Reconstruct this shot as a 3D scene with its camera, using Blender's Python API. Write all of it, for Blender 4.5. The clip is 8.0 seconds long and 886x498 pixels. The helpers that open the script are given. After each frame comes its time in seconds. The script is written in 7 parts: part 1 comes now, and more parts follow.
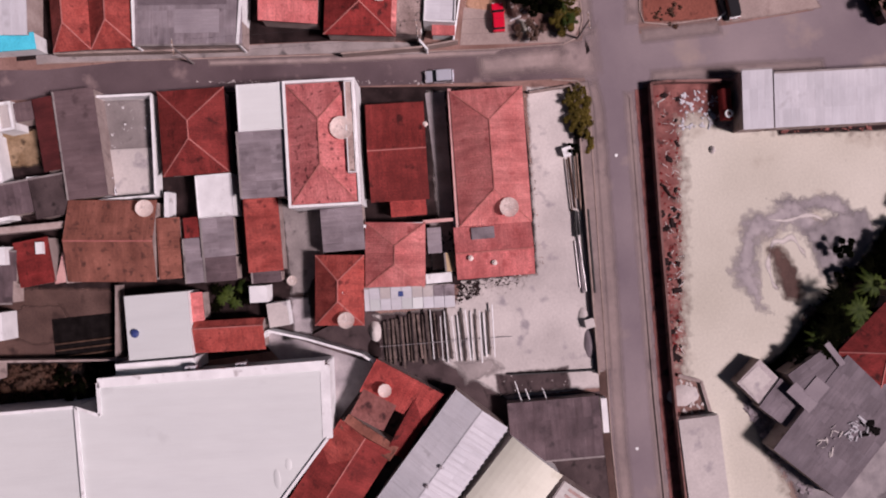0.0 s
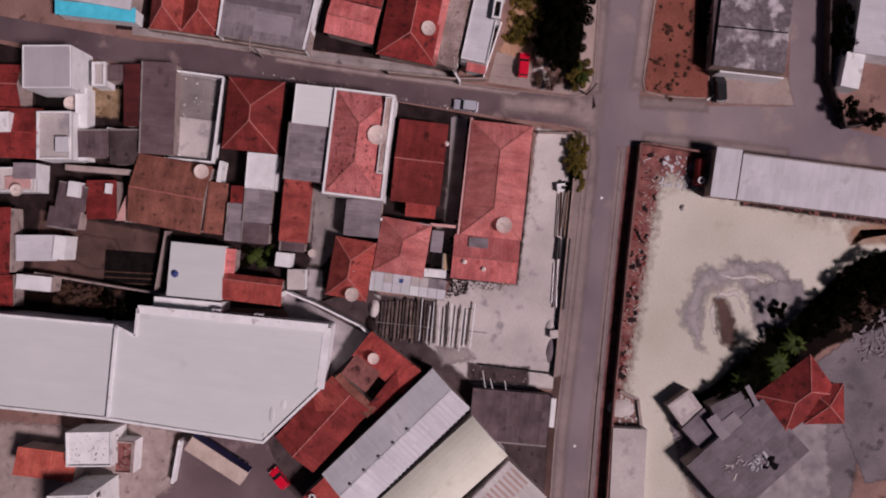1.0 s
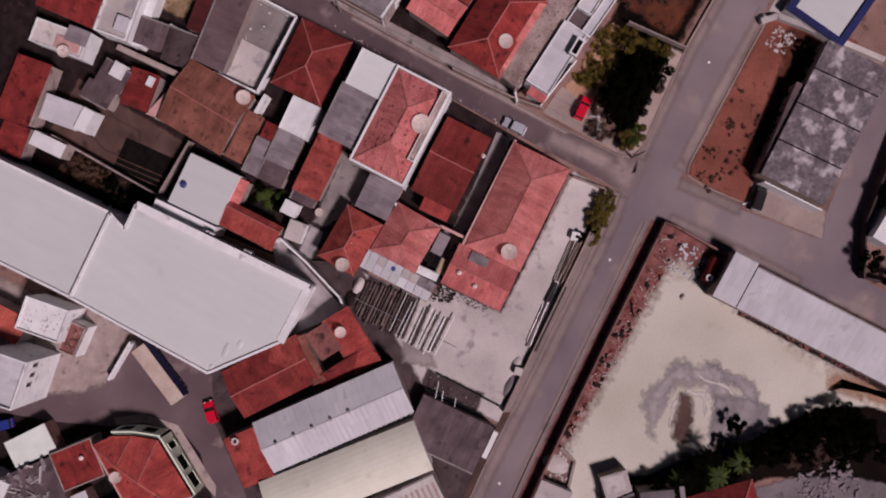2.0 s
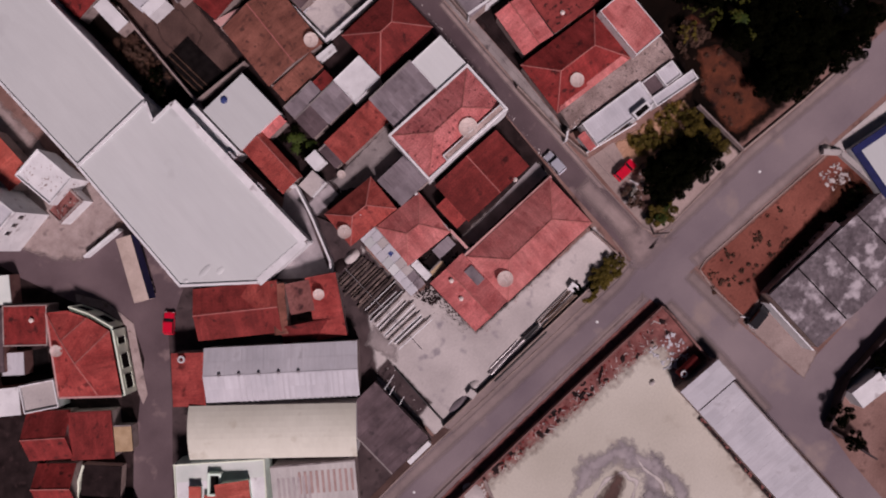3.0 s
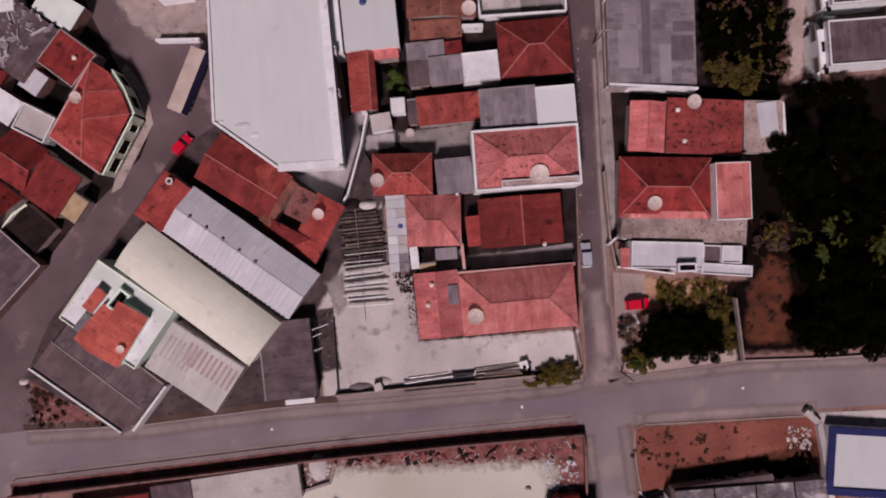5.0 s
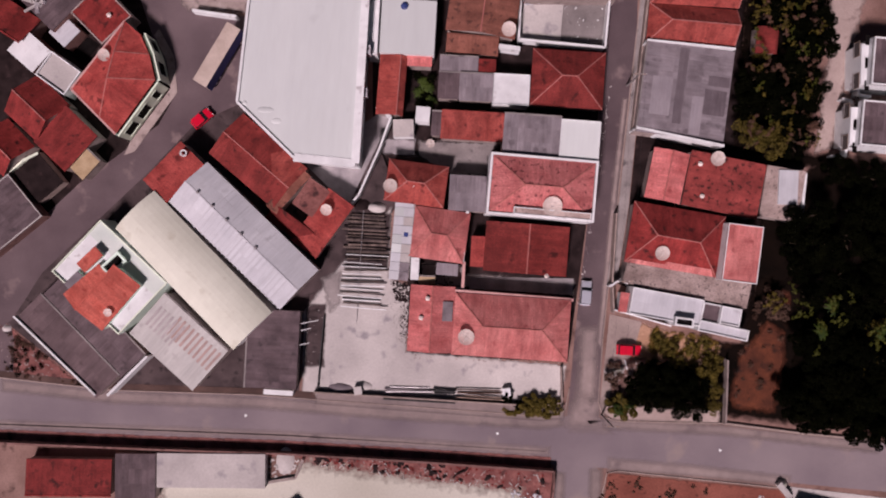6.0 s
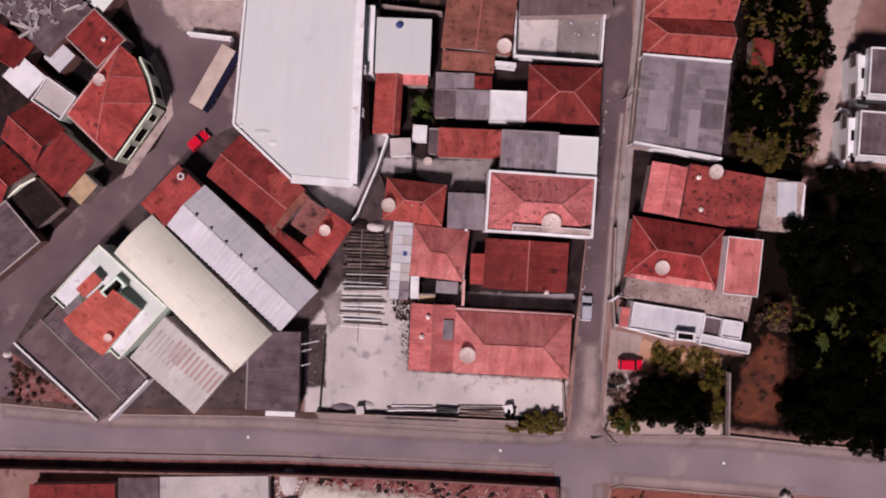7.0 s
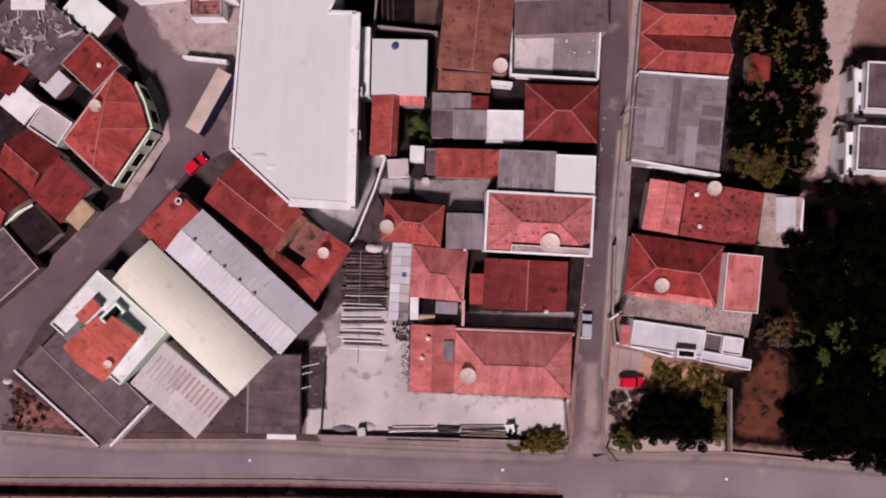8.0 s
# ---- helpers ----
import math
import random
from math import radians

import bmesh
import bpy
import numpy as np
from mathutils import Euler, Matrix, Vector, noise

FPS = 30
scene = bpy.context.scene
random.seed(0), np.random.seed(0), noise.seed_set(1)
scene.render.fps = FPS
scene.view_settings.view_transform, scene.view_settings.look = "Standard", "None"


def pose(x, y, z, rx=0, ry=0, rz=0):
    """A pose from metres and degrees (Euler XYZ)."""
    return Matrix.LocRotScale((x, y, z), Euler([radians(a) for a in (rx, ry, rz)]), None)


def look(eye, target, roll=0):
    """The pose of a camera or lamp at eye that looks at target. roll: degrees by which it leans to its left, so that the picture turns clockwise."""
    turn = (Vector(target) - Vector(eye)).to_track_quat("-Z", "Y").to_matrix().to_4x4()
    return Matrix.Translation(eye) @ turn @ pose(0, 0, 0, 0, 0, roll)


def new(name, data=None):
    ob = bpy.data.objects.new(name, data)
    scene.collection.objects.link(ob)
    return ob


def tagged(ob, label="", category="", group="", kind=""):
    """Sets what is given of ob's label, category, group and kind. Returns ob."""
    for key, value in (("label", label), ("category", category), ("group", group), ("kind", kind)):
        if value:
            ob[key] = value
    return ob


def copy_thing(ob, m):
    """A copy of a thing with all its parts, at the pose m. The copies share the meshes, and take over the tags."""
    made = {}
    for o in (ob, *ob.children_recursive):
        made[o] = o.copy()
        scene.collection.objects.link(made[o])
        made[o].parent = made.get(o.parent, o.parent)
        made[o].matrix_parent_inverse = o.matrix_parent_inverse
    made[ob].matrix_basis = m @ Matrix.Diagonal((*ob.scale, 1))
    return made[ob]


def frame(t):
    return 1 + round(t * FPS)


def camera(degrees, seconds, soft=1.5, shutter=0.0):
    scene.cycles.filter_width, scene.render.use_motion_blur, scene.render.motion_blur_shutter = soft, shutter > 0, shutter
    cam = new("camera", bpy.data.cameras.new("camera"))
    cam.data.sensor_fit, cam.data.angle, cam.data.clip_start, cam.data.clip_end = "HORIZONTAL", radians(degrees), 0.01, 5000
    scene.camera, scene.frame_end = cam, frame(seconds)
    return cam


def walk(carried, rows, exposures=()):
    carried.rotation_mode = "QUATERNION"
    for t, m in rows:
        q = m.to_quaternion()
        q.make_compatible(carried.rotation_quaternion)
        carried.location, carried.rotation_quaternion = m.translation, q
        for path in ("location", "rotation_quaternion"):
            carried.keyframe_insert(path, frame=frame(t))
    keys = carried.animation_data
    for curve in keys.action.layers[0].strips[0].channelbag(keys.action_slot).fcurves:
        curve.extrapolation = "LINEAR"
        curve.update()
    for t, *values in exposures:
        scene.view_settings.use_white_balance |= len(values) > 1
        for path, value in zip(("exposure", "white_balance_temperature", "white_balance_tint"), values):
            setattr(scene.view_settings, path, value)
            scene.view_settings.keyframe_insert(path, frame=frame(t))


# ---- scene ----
cam = camera(65.5, 8.0, soft=2.0)
PATH = [
    (0.0, pose(-0.11, -7.35, 96.20, 0, 0, -97.27)),
    (0.5, pose(-0.21, -7.40, 104.49, 0, 0, -97.08)),
    (1.0, pose(0.05, -7.35, 113.42, 0, 0, -87.00)),
    (1.5, pose(0.40, -7.24, 113.53, 0, 0, -76.68)),
    (3.0, pose(0.91, -6.44, 113.17, 0, 0, -46.17)),
    (3.5, pose(0.96, -6.21, 113.23, 0, 0, -36.22)),
    (4.0, pose(0.93, -5.97, 113.10, 0, 0, -26.55)),
    (4.5, pose(0.85, -5.72, 113.00, 0, 0, -17.26)),
    (4.7, pose(0.82, -5.62, 112.90, 0, 0, -13.90)),
    (5.8, pose(0.58, -4.60, 112.50, 0, 0, 1.50)),
    (6.0, pose(0.50, -3.11, 112.12, 0, 0, 0.86)),
    (6.5, pose(0.53, -1.67, 112.01, 0, 0, 0.30)),
    (7.0, pose(0.59, -0.22, 111.97, 0, 0, -0.21)),
    (7.5, pose(0.67, 1.34, 111.84, 0, 0, -0.73)),
    (8.0, pose(0.80, 3.02, 111.81, 0, 0, -1.08)),
]
EXPOSURES = [
    (0.0, -0.34, 6500, 40.5), (0.5, -0.38, 6500, 40.5), (1.0, -0.79, 6500, 40.5), (1.5, -0.8, 6500, 40.5), (3.0, -0.8, 6500, 40.5),
    (4.5, -0.8, 6500, 40.5), (6.0, -0.46, 6500, 39.5), (6.5, -0.36, 6500, 39.5), (8.0, -0.36, 6500, 39.5),
]
walk(cam, PATH, EXPOSURES)

# ---- sky and sun ----
SUN_AZIMUTH = 204.0   # degrees clockwise from +Y
SUN_HEIGHT = 50.0
world = bpy.data.worlds.new("sky")
scene.world = world
world.use_nodes = True
wn = world.node_tree
sky = wn.nodes.new("ShaderNodeTexSky")
sky.sky_type, sky.sun_disc = "NISHITA", False
sky.sun_elevation, sky.sun_rotation = radians(SUN_HEIGHT), radians(SUN_AZIMUTH)
wn.links.new(sky.outputs[0], wn.nodes["Background"].inputs[0])
wn.nodes["Background"].inputs[1].default_value = 0.012
lamp = bpy.data.lights.new("sun", "SUN")
lamp.energy, lamp.angle, lamp.color = 5.5, radians(9.0), (1.0, 0.94, 0.86)
sun = new("sun", lamp)
az, el = radians(SUN_AZIMUTH), radians(SUN_HEIGHT)
sun.matrix_world = look((150 * math.sin(az) * math.cos(el), 150 * math.cos(az) * math.cos(el), 150 * math.sin(el)), (0, 0, 0))


# ---- materials ----
def material(name, dark, light, rough=0.85, patch=0.35, fine=7.0, bump=0.15, spots=None, spot_size=0.8, spot_amount=0.5, tile=None, metal=0.0, spec=0.3, grain=0.22, vary=0.17):
    """Two scales of noise between two colours; spots: a third colour in blotches; tile: (width, height, mortar, contrast) laid by the faces' own map."""
    m = bpy.data.materials.new(name)
    m.use_nodes = True
    nt = m.node_tree
    N, L = nt.nodes, nt.links
    bsdf = N["Principled BSDF"]
    bsdf.inputs["Roughness"].default_value = rough
    bsdf.inputs["Metallic"].default_value = metal
    bsdf.inputs["Specular IOR Level"].default_value = spec
    geo = N.new("ShaderNodeNewGeometry")

    def noise_tex(scale, detail=5.0):
        n = N.new("ShaderNodeTexNoise")
        n.inputs["Scale"].default_value, n.inputs["Detail"].default_value = scale, detail
        L.new(geo.outputs["Position"], n.inputs["Vector"])
        return n

    def mix(fac, a, b, mode="MIX"):
        x = N.new("ShaderNodeMix")
        x.data_type, x.blend_type = "RGBA", mode
        for sock, val in ((x.inputs[0], fac), (x.inputs[6], a), (x.inputs[7], b)):
            if hasattr(val, "links"):
                L.new(val, sock)
            else:
                sock.default_value = val
        return x.outputs[2]

    def ramp(value, lo, hi):
        r = N.new("ShaderNodeMapRange")
        r.inputs[1].default_value, r.inputs[2].default_value = lo, hi
        L.new(value, r.inputs[0])
        return r.outputs[0]

    big, small = noise_tex(patch), noise_tex(fine, 8.0)
    col = mix(ramp(big.outputs[0], 0.3, 0.7), (*dark, 1), (*light, 1))
    grey = mix(ramp(small.outputs[0], 0.25, 0.75), (1 - grain, 1 - grain, 1 - grain, 1), (1 + grain, 1 + grain, 1 + grain, 1))
    col = mix(1.0, col, grey, "MULTIPLY")
    height = small.outputs[0]
    info = N.new("ShaderNodeObjectInfo")
    tone = mix(info.outputs["Random"], (1 - vary, 1 - vary, 1 - vary, 1), (1 + vary, 1 + vary * 0.95, 1 + vary * 0.9, 1))
    col = mix(1.0, col, tone, "MULTIPLY")
    if tile:
        uv = N.new("ShaderNodeUVMap")
        b = N.new("ShaderNodeTexBrick")
        b.inputs["Color1"].default_value, b.inputs["Color2"].default_value = (0.74, 0.74, 0.74, 1), (1.2, 1.16, 1.13, 1)
        b.inputs["Mortar"].default_value = (0.5, 0.46, 0.46, 1)
        b.inputs["Scale"].default_value, b.inputs["Mortar Size"].default_value = 1.0, tile[2]
        b.inputs["Brick Width"].default_value, b.inputs["Row Height"].default_value = tile[0], tile[1]
        b.offset = 0.0
        L.new(uv.outputs[0], b.inputs["Vector"])
        col = mix(tile[3], col, b.outputs["Color"], "MULTIPLY")
        height = mix(0.6, small.outputs[0], b.outputs["Color"])
        # weather runs down the slope: broad stains and thin streaks
        for across, down, share, lo, hi in ((0.75, 0.16, 1.0, 0.32, 0.66), (3.2, 0.3, 0.6, 0.34, 0.66)):
            mp = N.new("ShaderNodeMapping")
            mp.inputs["Scale"].default_value = (across, down, 1.0)
            L.new(uv.outputs[0], mp.inputs["Vector"])
            shifted = N.new("ShaderNodeVectorMath")
            L.new(mp.outputs[0], shifted.inputs[0])
            L.new(info.outputs["Random"], shifted.inputs[1])
            scaled = N.new("ShaderNodeVectorMath")
            scaled.operation = "MULTIPLY_ADD"
            L.new(info.outputs["Random"], scaled.inputs[0])
            scaled.inputs[1].default_value = (37.0, 53.0, 11.0)
            L.new(shifted.outputs[0], scaled.inputs[2])
            st = N.new("ShaderNodeTexNoise")
            st.inputs["Scale"].default_value, st.inputs["Detail"].default_value = 1.0, 6.0
            L.new(scaled.outputs[0], st.inputs["Vector"])
            worn = tile[4] * share
            streak = mix(ramp(st.outputs[0], lo, hi), (1 - worn, 1 - worn * 1.08, 1 - worn * 1.08, 1), (1 + worn * 0.55, 1 + worn * 0.62, 1 + worn * 0.62, 1))
            col = mix(1.0, col, streak, "MULTIPLY")
    if spots:
        s = noise_tex(1.0 / spot_size, 6.0)
        col = mix(ramp(s.outputs[0], 0.68 - 0.22 * spot_amount, 0.76 - 0.14 * spot_amount), col, (*spots, 1))
    L.new(col, bsdf.inputs["Base Color"])
    bp = N.new("ShaderNodeBump")
    bp.inputs["Strength"].default_value, bp.inputs["Distance"].default_value = bump, 0.08
    L.new(height, bp.inputs["Height"])
    L.new(bp.outputs[0], bsdf.inputs["Normal"])
    return m


def glossy(name, colour, rough=0.25, metal=0.0, coat=0.0):
    m = bpy.data.materials.new(name)
    m.use_nodes = True
    b = m.node_tree.nodes["Principled BSDF"]
    b.inputs["Base Color"].default_value = (*colour, 1)
    b.inputs["Roughness"].default_value, b.inputs["Metallic"].default_value = rough, metal
    b.inputs["Coat Weight"].default_value = coat
    return m


TILE = (0.3, 0.44, 0.03, 0.28, 0.22)
TERRA = material("terracotta", (0.291, 0.0374, 0.0314), (0.479, 0.0855, 0.0707), patch=0.35, spots=(0.122, 0.0176, 0.0145), spot_size=1.4, spot_amount=0.42, tile=TILE, bump=0.3, fine=4.5, grain=0.32)
TERRA_SPOT = material("terracotta_mottled", (0.451, 0.12, 0.115), (0.602, 0.204, 0.194), patch=0.4, spots=(0.113, 0.0289, 0.0301), spot_size=0.7, spot_amount=0.45, tile=TILE, bump=0.3, fine=4.5, grain=0.32)
TERRA_DARK = material("terracotta_dark", (0.165, 0.0164, 0.014), (0.3, 0.0382, 0.0332), patch=0.45, spots=(0.055, 0.00819, 0.00698), spot_size=1.2, spot_amount=0.45, tile=TILE, bump=0.3, fine=4.5, grain=0.32)
TERRA_RUST = material("terracotta_rust", (0.13, 0.0144, 0.0117), (0.23, 0.0329, 0.0276), patch=0.35, spots=(0.05, 0.00641, 0.00503), spot_size=1.5, spot_amount=0.4, tile=TILE, bump=0.3, fine=4.5, grain=0.32, vary=0.12)
TERRA_SALMON = material("terracotta_salmon", (0.42, 0.112, 0.104), (0.585, 0.21, 0.193), patch=0.3, spots=(0.27, 0.0587, 0.056), spot_size=1.8, spot_amount=0.35, tile=TILE, bump=0.3, fine=4.5, grain=0.28, vary=0.1)
TERRA_WORN = material("terracotta_worn", (0.235, 0.0369, 0.0284), (0.37, 0.0761, 0.0603), patch=0.5, spots=(0.12, 0.0192, 0.0159), spot_size=1.1, spot_amount=0.45, tile=TILE, bump=0.3, fine=4.5, grain=0.32, vary=0.12)
PALE_SHEET = material("pale_grey_sheet", (0.335, 0.325, 0.35), (0.41, 0.40, 0.425), patch=0.1, rough=0.6, spots=(0.30, 0.285, 0.30), spot_size=4.0, spot_amount=0.3, tile=(1.0, 40.0, 0.01, 0.06, 0.05), bump=0.03, grain=0.04, vary=0.03)
TERRA_ORANGE = material("terracotta_orange", (0.43, 0.0774, 0.0541), (0.57, 0.141, 0.103), patch=0.5, spots=(0.29, 0.0455, 0.0332), spot_size=2.0, spot_amount=0.35, tile=TILE, bump=0.3, fine=4.5, grain=0.25, vary=0.08)
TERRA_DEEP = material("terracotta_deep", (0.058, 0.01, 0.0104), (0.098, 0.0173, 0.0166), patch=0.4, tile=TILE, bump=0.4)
WEED = material("dry_weeds", (0.055, 0.026, 0.017), (0.11, 0.055, 0.034), patch=1.0)
TERRA_BROWN = material("terracotta_brown", (0.16, 0.0564, 0.0392), (0.28, 0.107, 0.0769), patch=0.4, spots=(0.08, 0.0309, 0.0227), spot_size=0.9, spot_amount=0.5, tile=TILE, bump=0.6)
TERRA_PINK = material("terracotta_pink", (0.47, 0.114, 0.108), (0.62, 0.196, 0.185), patch=0.3, spots=(0.32, 0.0669, 0.063), spot_size=1.5, spot_amount=0.35, tile=TILE, bump=0.3, fine=4.5, grain=0.32)
CAP = material("ridge_mortar", (0.31, 0.095, 0.082), (0.43, 0.16, 0.14), patch=1.2)
FIBRE = material("fibre_cement", (0.175, 0.150, 0.165), (0.265, 0.233, 0.252), patch=0.4, spots=(0.12, 0.10, 0.11), spot_size=2.2, spot_amount=0.4, tile=(0.18, 2.4, 0.012, 0.3, 0.18), bump=0.25, grain=0.12, vary=0.09)
FIBRE_DARK = material("fibre_cement_dark", (0.085, 0.060, 0.066), (0.145, 0.105, 0.114), patch=0.4, spots=(0.055, 0.040, 0.044), spot_size=2.0, spot_amount=0.4, tile=(0.18, 2.4, 0.012, 0.3, 0.2), bump=0.25, vary=0.09)
FIBRE_MID = material("fibre_cement_mid", (0.125, 0.108, 0.122), (0.185, 0.160, 0.178), patch=0.3, spots=(0.095, 0.08, 0.09), spot_size=2.4, spot_amount=0.4, tile=(0.18, 2.4, 0.012, 0.25, 0.15), bump=0.25, grain=0.12, vary=0.09)
FIBRE_NEW = material("fibre_cement_newer", (0.25, 0.222, 0.245), (0.31, 0.28, 0.30), patch=0.3, tile=(0.18, 2.4, 0.012, 0.25, 0.1), bump=0.25, grain=0.1, vary=0.05)
FIBRE_OLD = material("fibre_cement_soot", (0.115, 0.093, 0.105), (0.165, 0.138, 0.152), patch=0.4, tile=(0.18, 2.4, 0.012, 0.25, 0.15), bump=0.25, grain=0.12, vary=0.05)
SHOULDER = material("dusty_asphalt_edge", (0.225, 0.178, 0.172), (0.32, 0.254, 0.238), patch=0.15, fine=6, spots=(0.18, 0.14, 0.138), spot_size=3.0, spot_amount=0.4, grain=0.12)
FIBRE_LIGHT = material("fibre_cement_pale", (0.47, 0.485, 0.515), (0.57, 0.585, 0.615), patch=0.2, spots=(0.4, 0.405, 0.425), spot_size=2.5, spot_amount=0.25, tile=(0.18, 3.0, 0.01, 0.2, 0.06), bump=0.2, grain=0.06, vary=0.04)
WHITE_ROOF = material("white_sheet", (0.495, 0.535, 0.535), (0.545, 0.585, 0.578), patch=0.05, rough=0.55, spots=(0.47, 0.5, 0.495), spot_size=7.0, spot_amount=0.2, tile=(1.0, 40.0, 0.008, 0.05, 0.025), bump=0.03, grain=0.025)
CREAM_ROOF = material("cream_sheet", (0.545, 0.555, 0.465), (0.64, 0.655, 0.56), patch=0.12, rough=0.6, spots=(0.49, 0.485, 0.395), spot_size=3.0, spot_amount=0.3, tile=(1.0, 40.0, 0.01, 0.03, 0.03), bump=0.03, grain=0.04, vary=0.02)
WHITE = material("white_paint", (0.61, 0.63, 0.635), (0.745, 0.77, 0.775), patch=0.5, spots=(0.44, 0.43, 0.43), spot_size=1.5, spot_amount=0.25, grain=0.07, vary=0.06)
MINT = material("mint_paint", (0.6, 0.78, 0.67), (0.7, 0.86, 0.76), patch=0.5, grain=0.1)
MINT_ROOF = material("washed_mint_roof", (0.50, 0.58, 0.54), (0.60, 0.66, 0.62), patch=0.4, grain=0.06)
PALE_MINT = material("pale_mint_paint", (0.68, 0.79, 0.63), (0.78, 0.86, 0.71), patch=0.6, grain=0.08)
PLASTER = material("old_plaster", (0.252, 0.196, 0.182), (0.364, 0.301, 0.280), patch=0.6, spots=(0.154, 0.119, 0.112), spot_size=1.5, spot_amount=0.4)
PINK_WALL = material("pink_wall", (0.46, 0.25, 0.24), (0.60, 0.36, 0.33), patch=0.6)
CONCRETE = material("concrete", (0.182, 0.161, 0.158), (0.280, 0.252, 0.245), patch=0.3, spots=(0.112, 0.098, 0.098), spot_size=1.8, spot_amount=0.45)
# dark tone lowered further to carry the shade between houses
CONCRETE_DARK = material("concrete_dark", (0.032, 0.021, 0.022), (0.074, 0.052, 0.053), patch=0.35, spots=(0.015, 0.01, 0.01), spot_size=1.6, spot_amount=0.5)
CONCRETE_PALE = material("concrete_pale", (0.36, 0.335, 0.325), (0.57, 0.54, 0.515), patch=0.11, fine=3.0, spots=(0.28, 0.26, 0.272), spot_size=2.6, spot_amount=0.4, grain=0.09, vary=0.06)
SLAB_MOTTLED = material("mottled_slab", (0.105, 0.088, 0.097), (0.20, 0.175, 0.188), patch=0.5, fine=1.6, spots=(0.47, 0.44, 0.46), spot_size=2.3, spot_amount=0.82, grain=0.42)
SAND = material("pale_sand", (0.382, 0.37, 0.314), (0.495, 0.486, 0.425), patch=0.05, fine=3.0, spots=(0.34, 0.302, 0.25), spot_size=9.0, spot_amount=0.42, bump=0.08, grain=0.08)
PAVED = material("violet_grey_paving", (0.10, 0.088, 0.098), (0.19, 0.165, 0.178), patch=0.2, fine=4, spots=(0.055, 0.047, 0.053), spot_size=2.5, spot_amount=0.45)
GRAVEL = material("grey_gravel", (0.19, 0.175, 0.185), (0.34, 0.315, 0.32), patch=0.45, fine=9, bump=0.4, grain=0.15)
ASPHALT = material("worn_asphalt", (0.136, 0.109, 0.126), (0.246, 0.205, 0.212), patch=0.05, fine=12, spots=(0.285, 0.228, 0.208), spot_size=7.0, spot_amount=0.48, grain=0.14)
ASPHALT_DARK = material("old_asphalt", (0.084, 0.057, 0.064), (0.165, 0.12, 0.127), patch=0.10, fine=10, spots=(0.205, 0.15, 0.147), spot_size=4.0, spot_amount=0.34, grain=0.2)
DIRT = material("dusty_dirt", (0.14, 0.075, 0.06), (0.27, 0.165, 0.14), patch=0.15, fine=4, spots=(0.08, 0.042, 0.035), spot_size=2.5, spot_amount=0.4, bump=0.4)
RED_SOIL = material("red_soil", (0.17, 0.047, 0.031), (0.295, 0.098, 0.068), patch=0.14, fine=3, spots=(0.085, 0.025, 0.017), spot_size=1.3, spot_amount=0.38, bump=0.4)
DUST = material("road_dust", (0.285, 0.22, 0.20), (0.38, 0.305, 0.275), patch=0.25, fine=5, spots=(0.23, 0.17, 0.155), spot_size=2.0, spot_amount=0.4)
# litter and earth blackened for the shade under crowns and behind houses
SHADE_SOIL = material("leaf_litter", (0.003, 0.002, 0.0015), (0.009, 0.005, 0.0035), patch=0.3, fine=5, spots=(0.018, 0.008, 0.005), spot_size=4.0, spot_amount=0.3, bump=0.5, spec=0.05)
EARTH = material("brown_earth", (0.055, 0.029, 0.024), (0.13, 0.075, 0.062), patch=0.22, fine=4, spots=(0.024, 0.012, 0.01), spot_size=3.5, spot_amount=0.45, bump=0.3)
MAROON = material("maroon_rubble_soil", (0.13, 0.04, 0.036), (0.29, 0.118, 0.102), patch=0.5, fine=3, spots=(0.05, 0.018, 0.017), spot_size=1.6, spot_amount=0.5, bump=0.4)
OCHRE = material("ochre_yard_earth", (0.15, 0.092, 0.046), (0.33, 0.235, 0.145), patch=0.5, fine=3, spots=(0.06, 0.038, 0.02), spot_size=1.5, spot_amount=0.5)
ORANGE_SOIL = material("orange_dust", (0.34, 0.18, 0.105), (0.46, 0.28, 0.19), patch=0.12, fine=3, spots=(0.22, 0.1, 0.055), spot_size=3.0, spot_amount=0.45)
STRIPE = material("reddish_sheet_stripe", (0.32, 0.225, 0.205), (0.42, 0.305, 0.28), patch=0.8, vary=0.08)
STRIPE_GREY = material("grey_sheet_stripe", (0.33, 0.30, 0.30), (0.42, 0.385, 0.38), patch=0.8, vary=0.08)
BEIGE_SHEET = material("beige_sheet", (0.43, 0.425, 0.41), (0.515, 0.51, 0.49), patch=0.2, spots=(0.34, 0.32, 0.31), spot_size=2.5, spot_amount=0.35, tile=(0.18, 3.0, 0.01, 0.2, 0.08), bump=0.2, grain=0.06, vary=0.04)
# near-black: shade between houses put into the ground colour; scrap uses it too
SHADE_AND_SCRAP = material("damp_black_earth", (0.01, 0.006, 0.006), (0.03, 0.019, 0.019), patch=0.5, fine=5, spots=(0.042, 0.025, 0.025), spot_size=1.8, spot_amount=0.38, spec=0.1)
OLD_WALL = material("old_maroon_wall", (0.15, 0.075, 0.066), (0.24, 0.13, 0.115), patch=0.5, spots=(0.07, 0.035, 0.03), spot_size=1.2, spot_amount=0.45)
TAUPE = material("fibre_cement_taupe", (0.095, 0.064, 0.068), (0.158, 0.11, 0.115), patch=0.25, spots=(0.068, 0.044, 0.047), spot_size=2.2, spot_amount=0.4, tile=(0.18, 2.4, 0.012, 0.25, 0.15), bump=0.25, grain=0.12, vary=0.08)
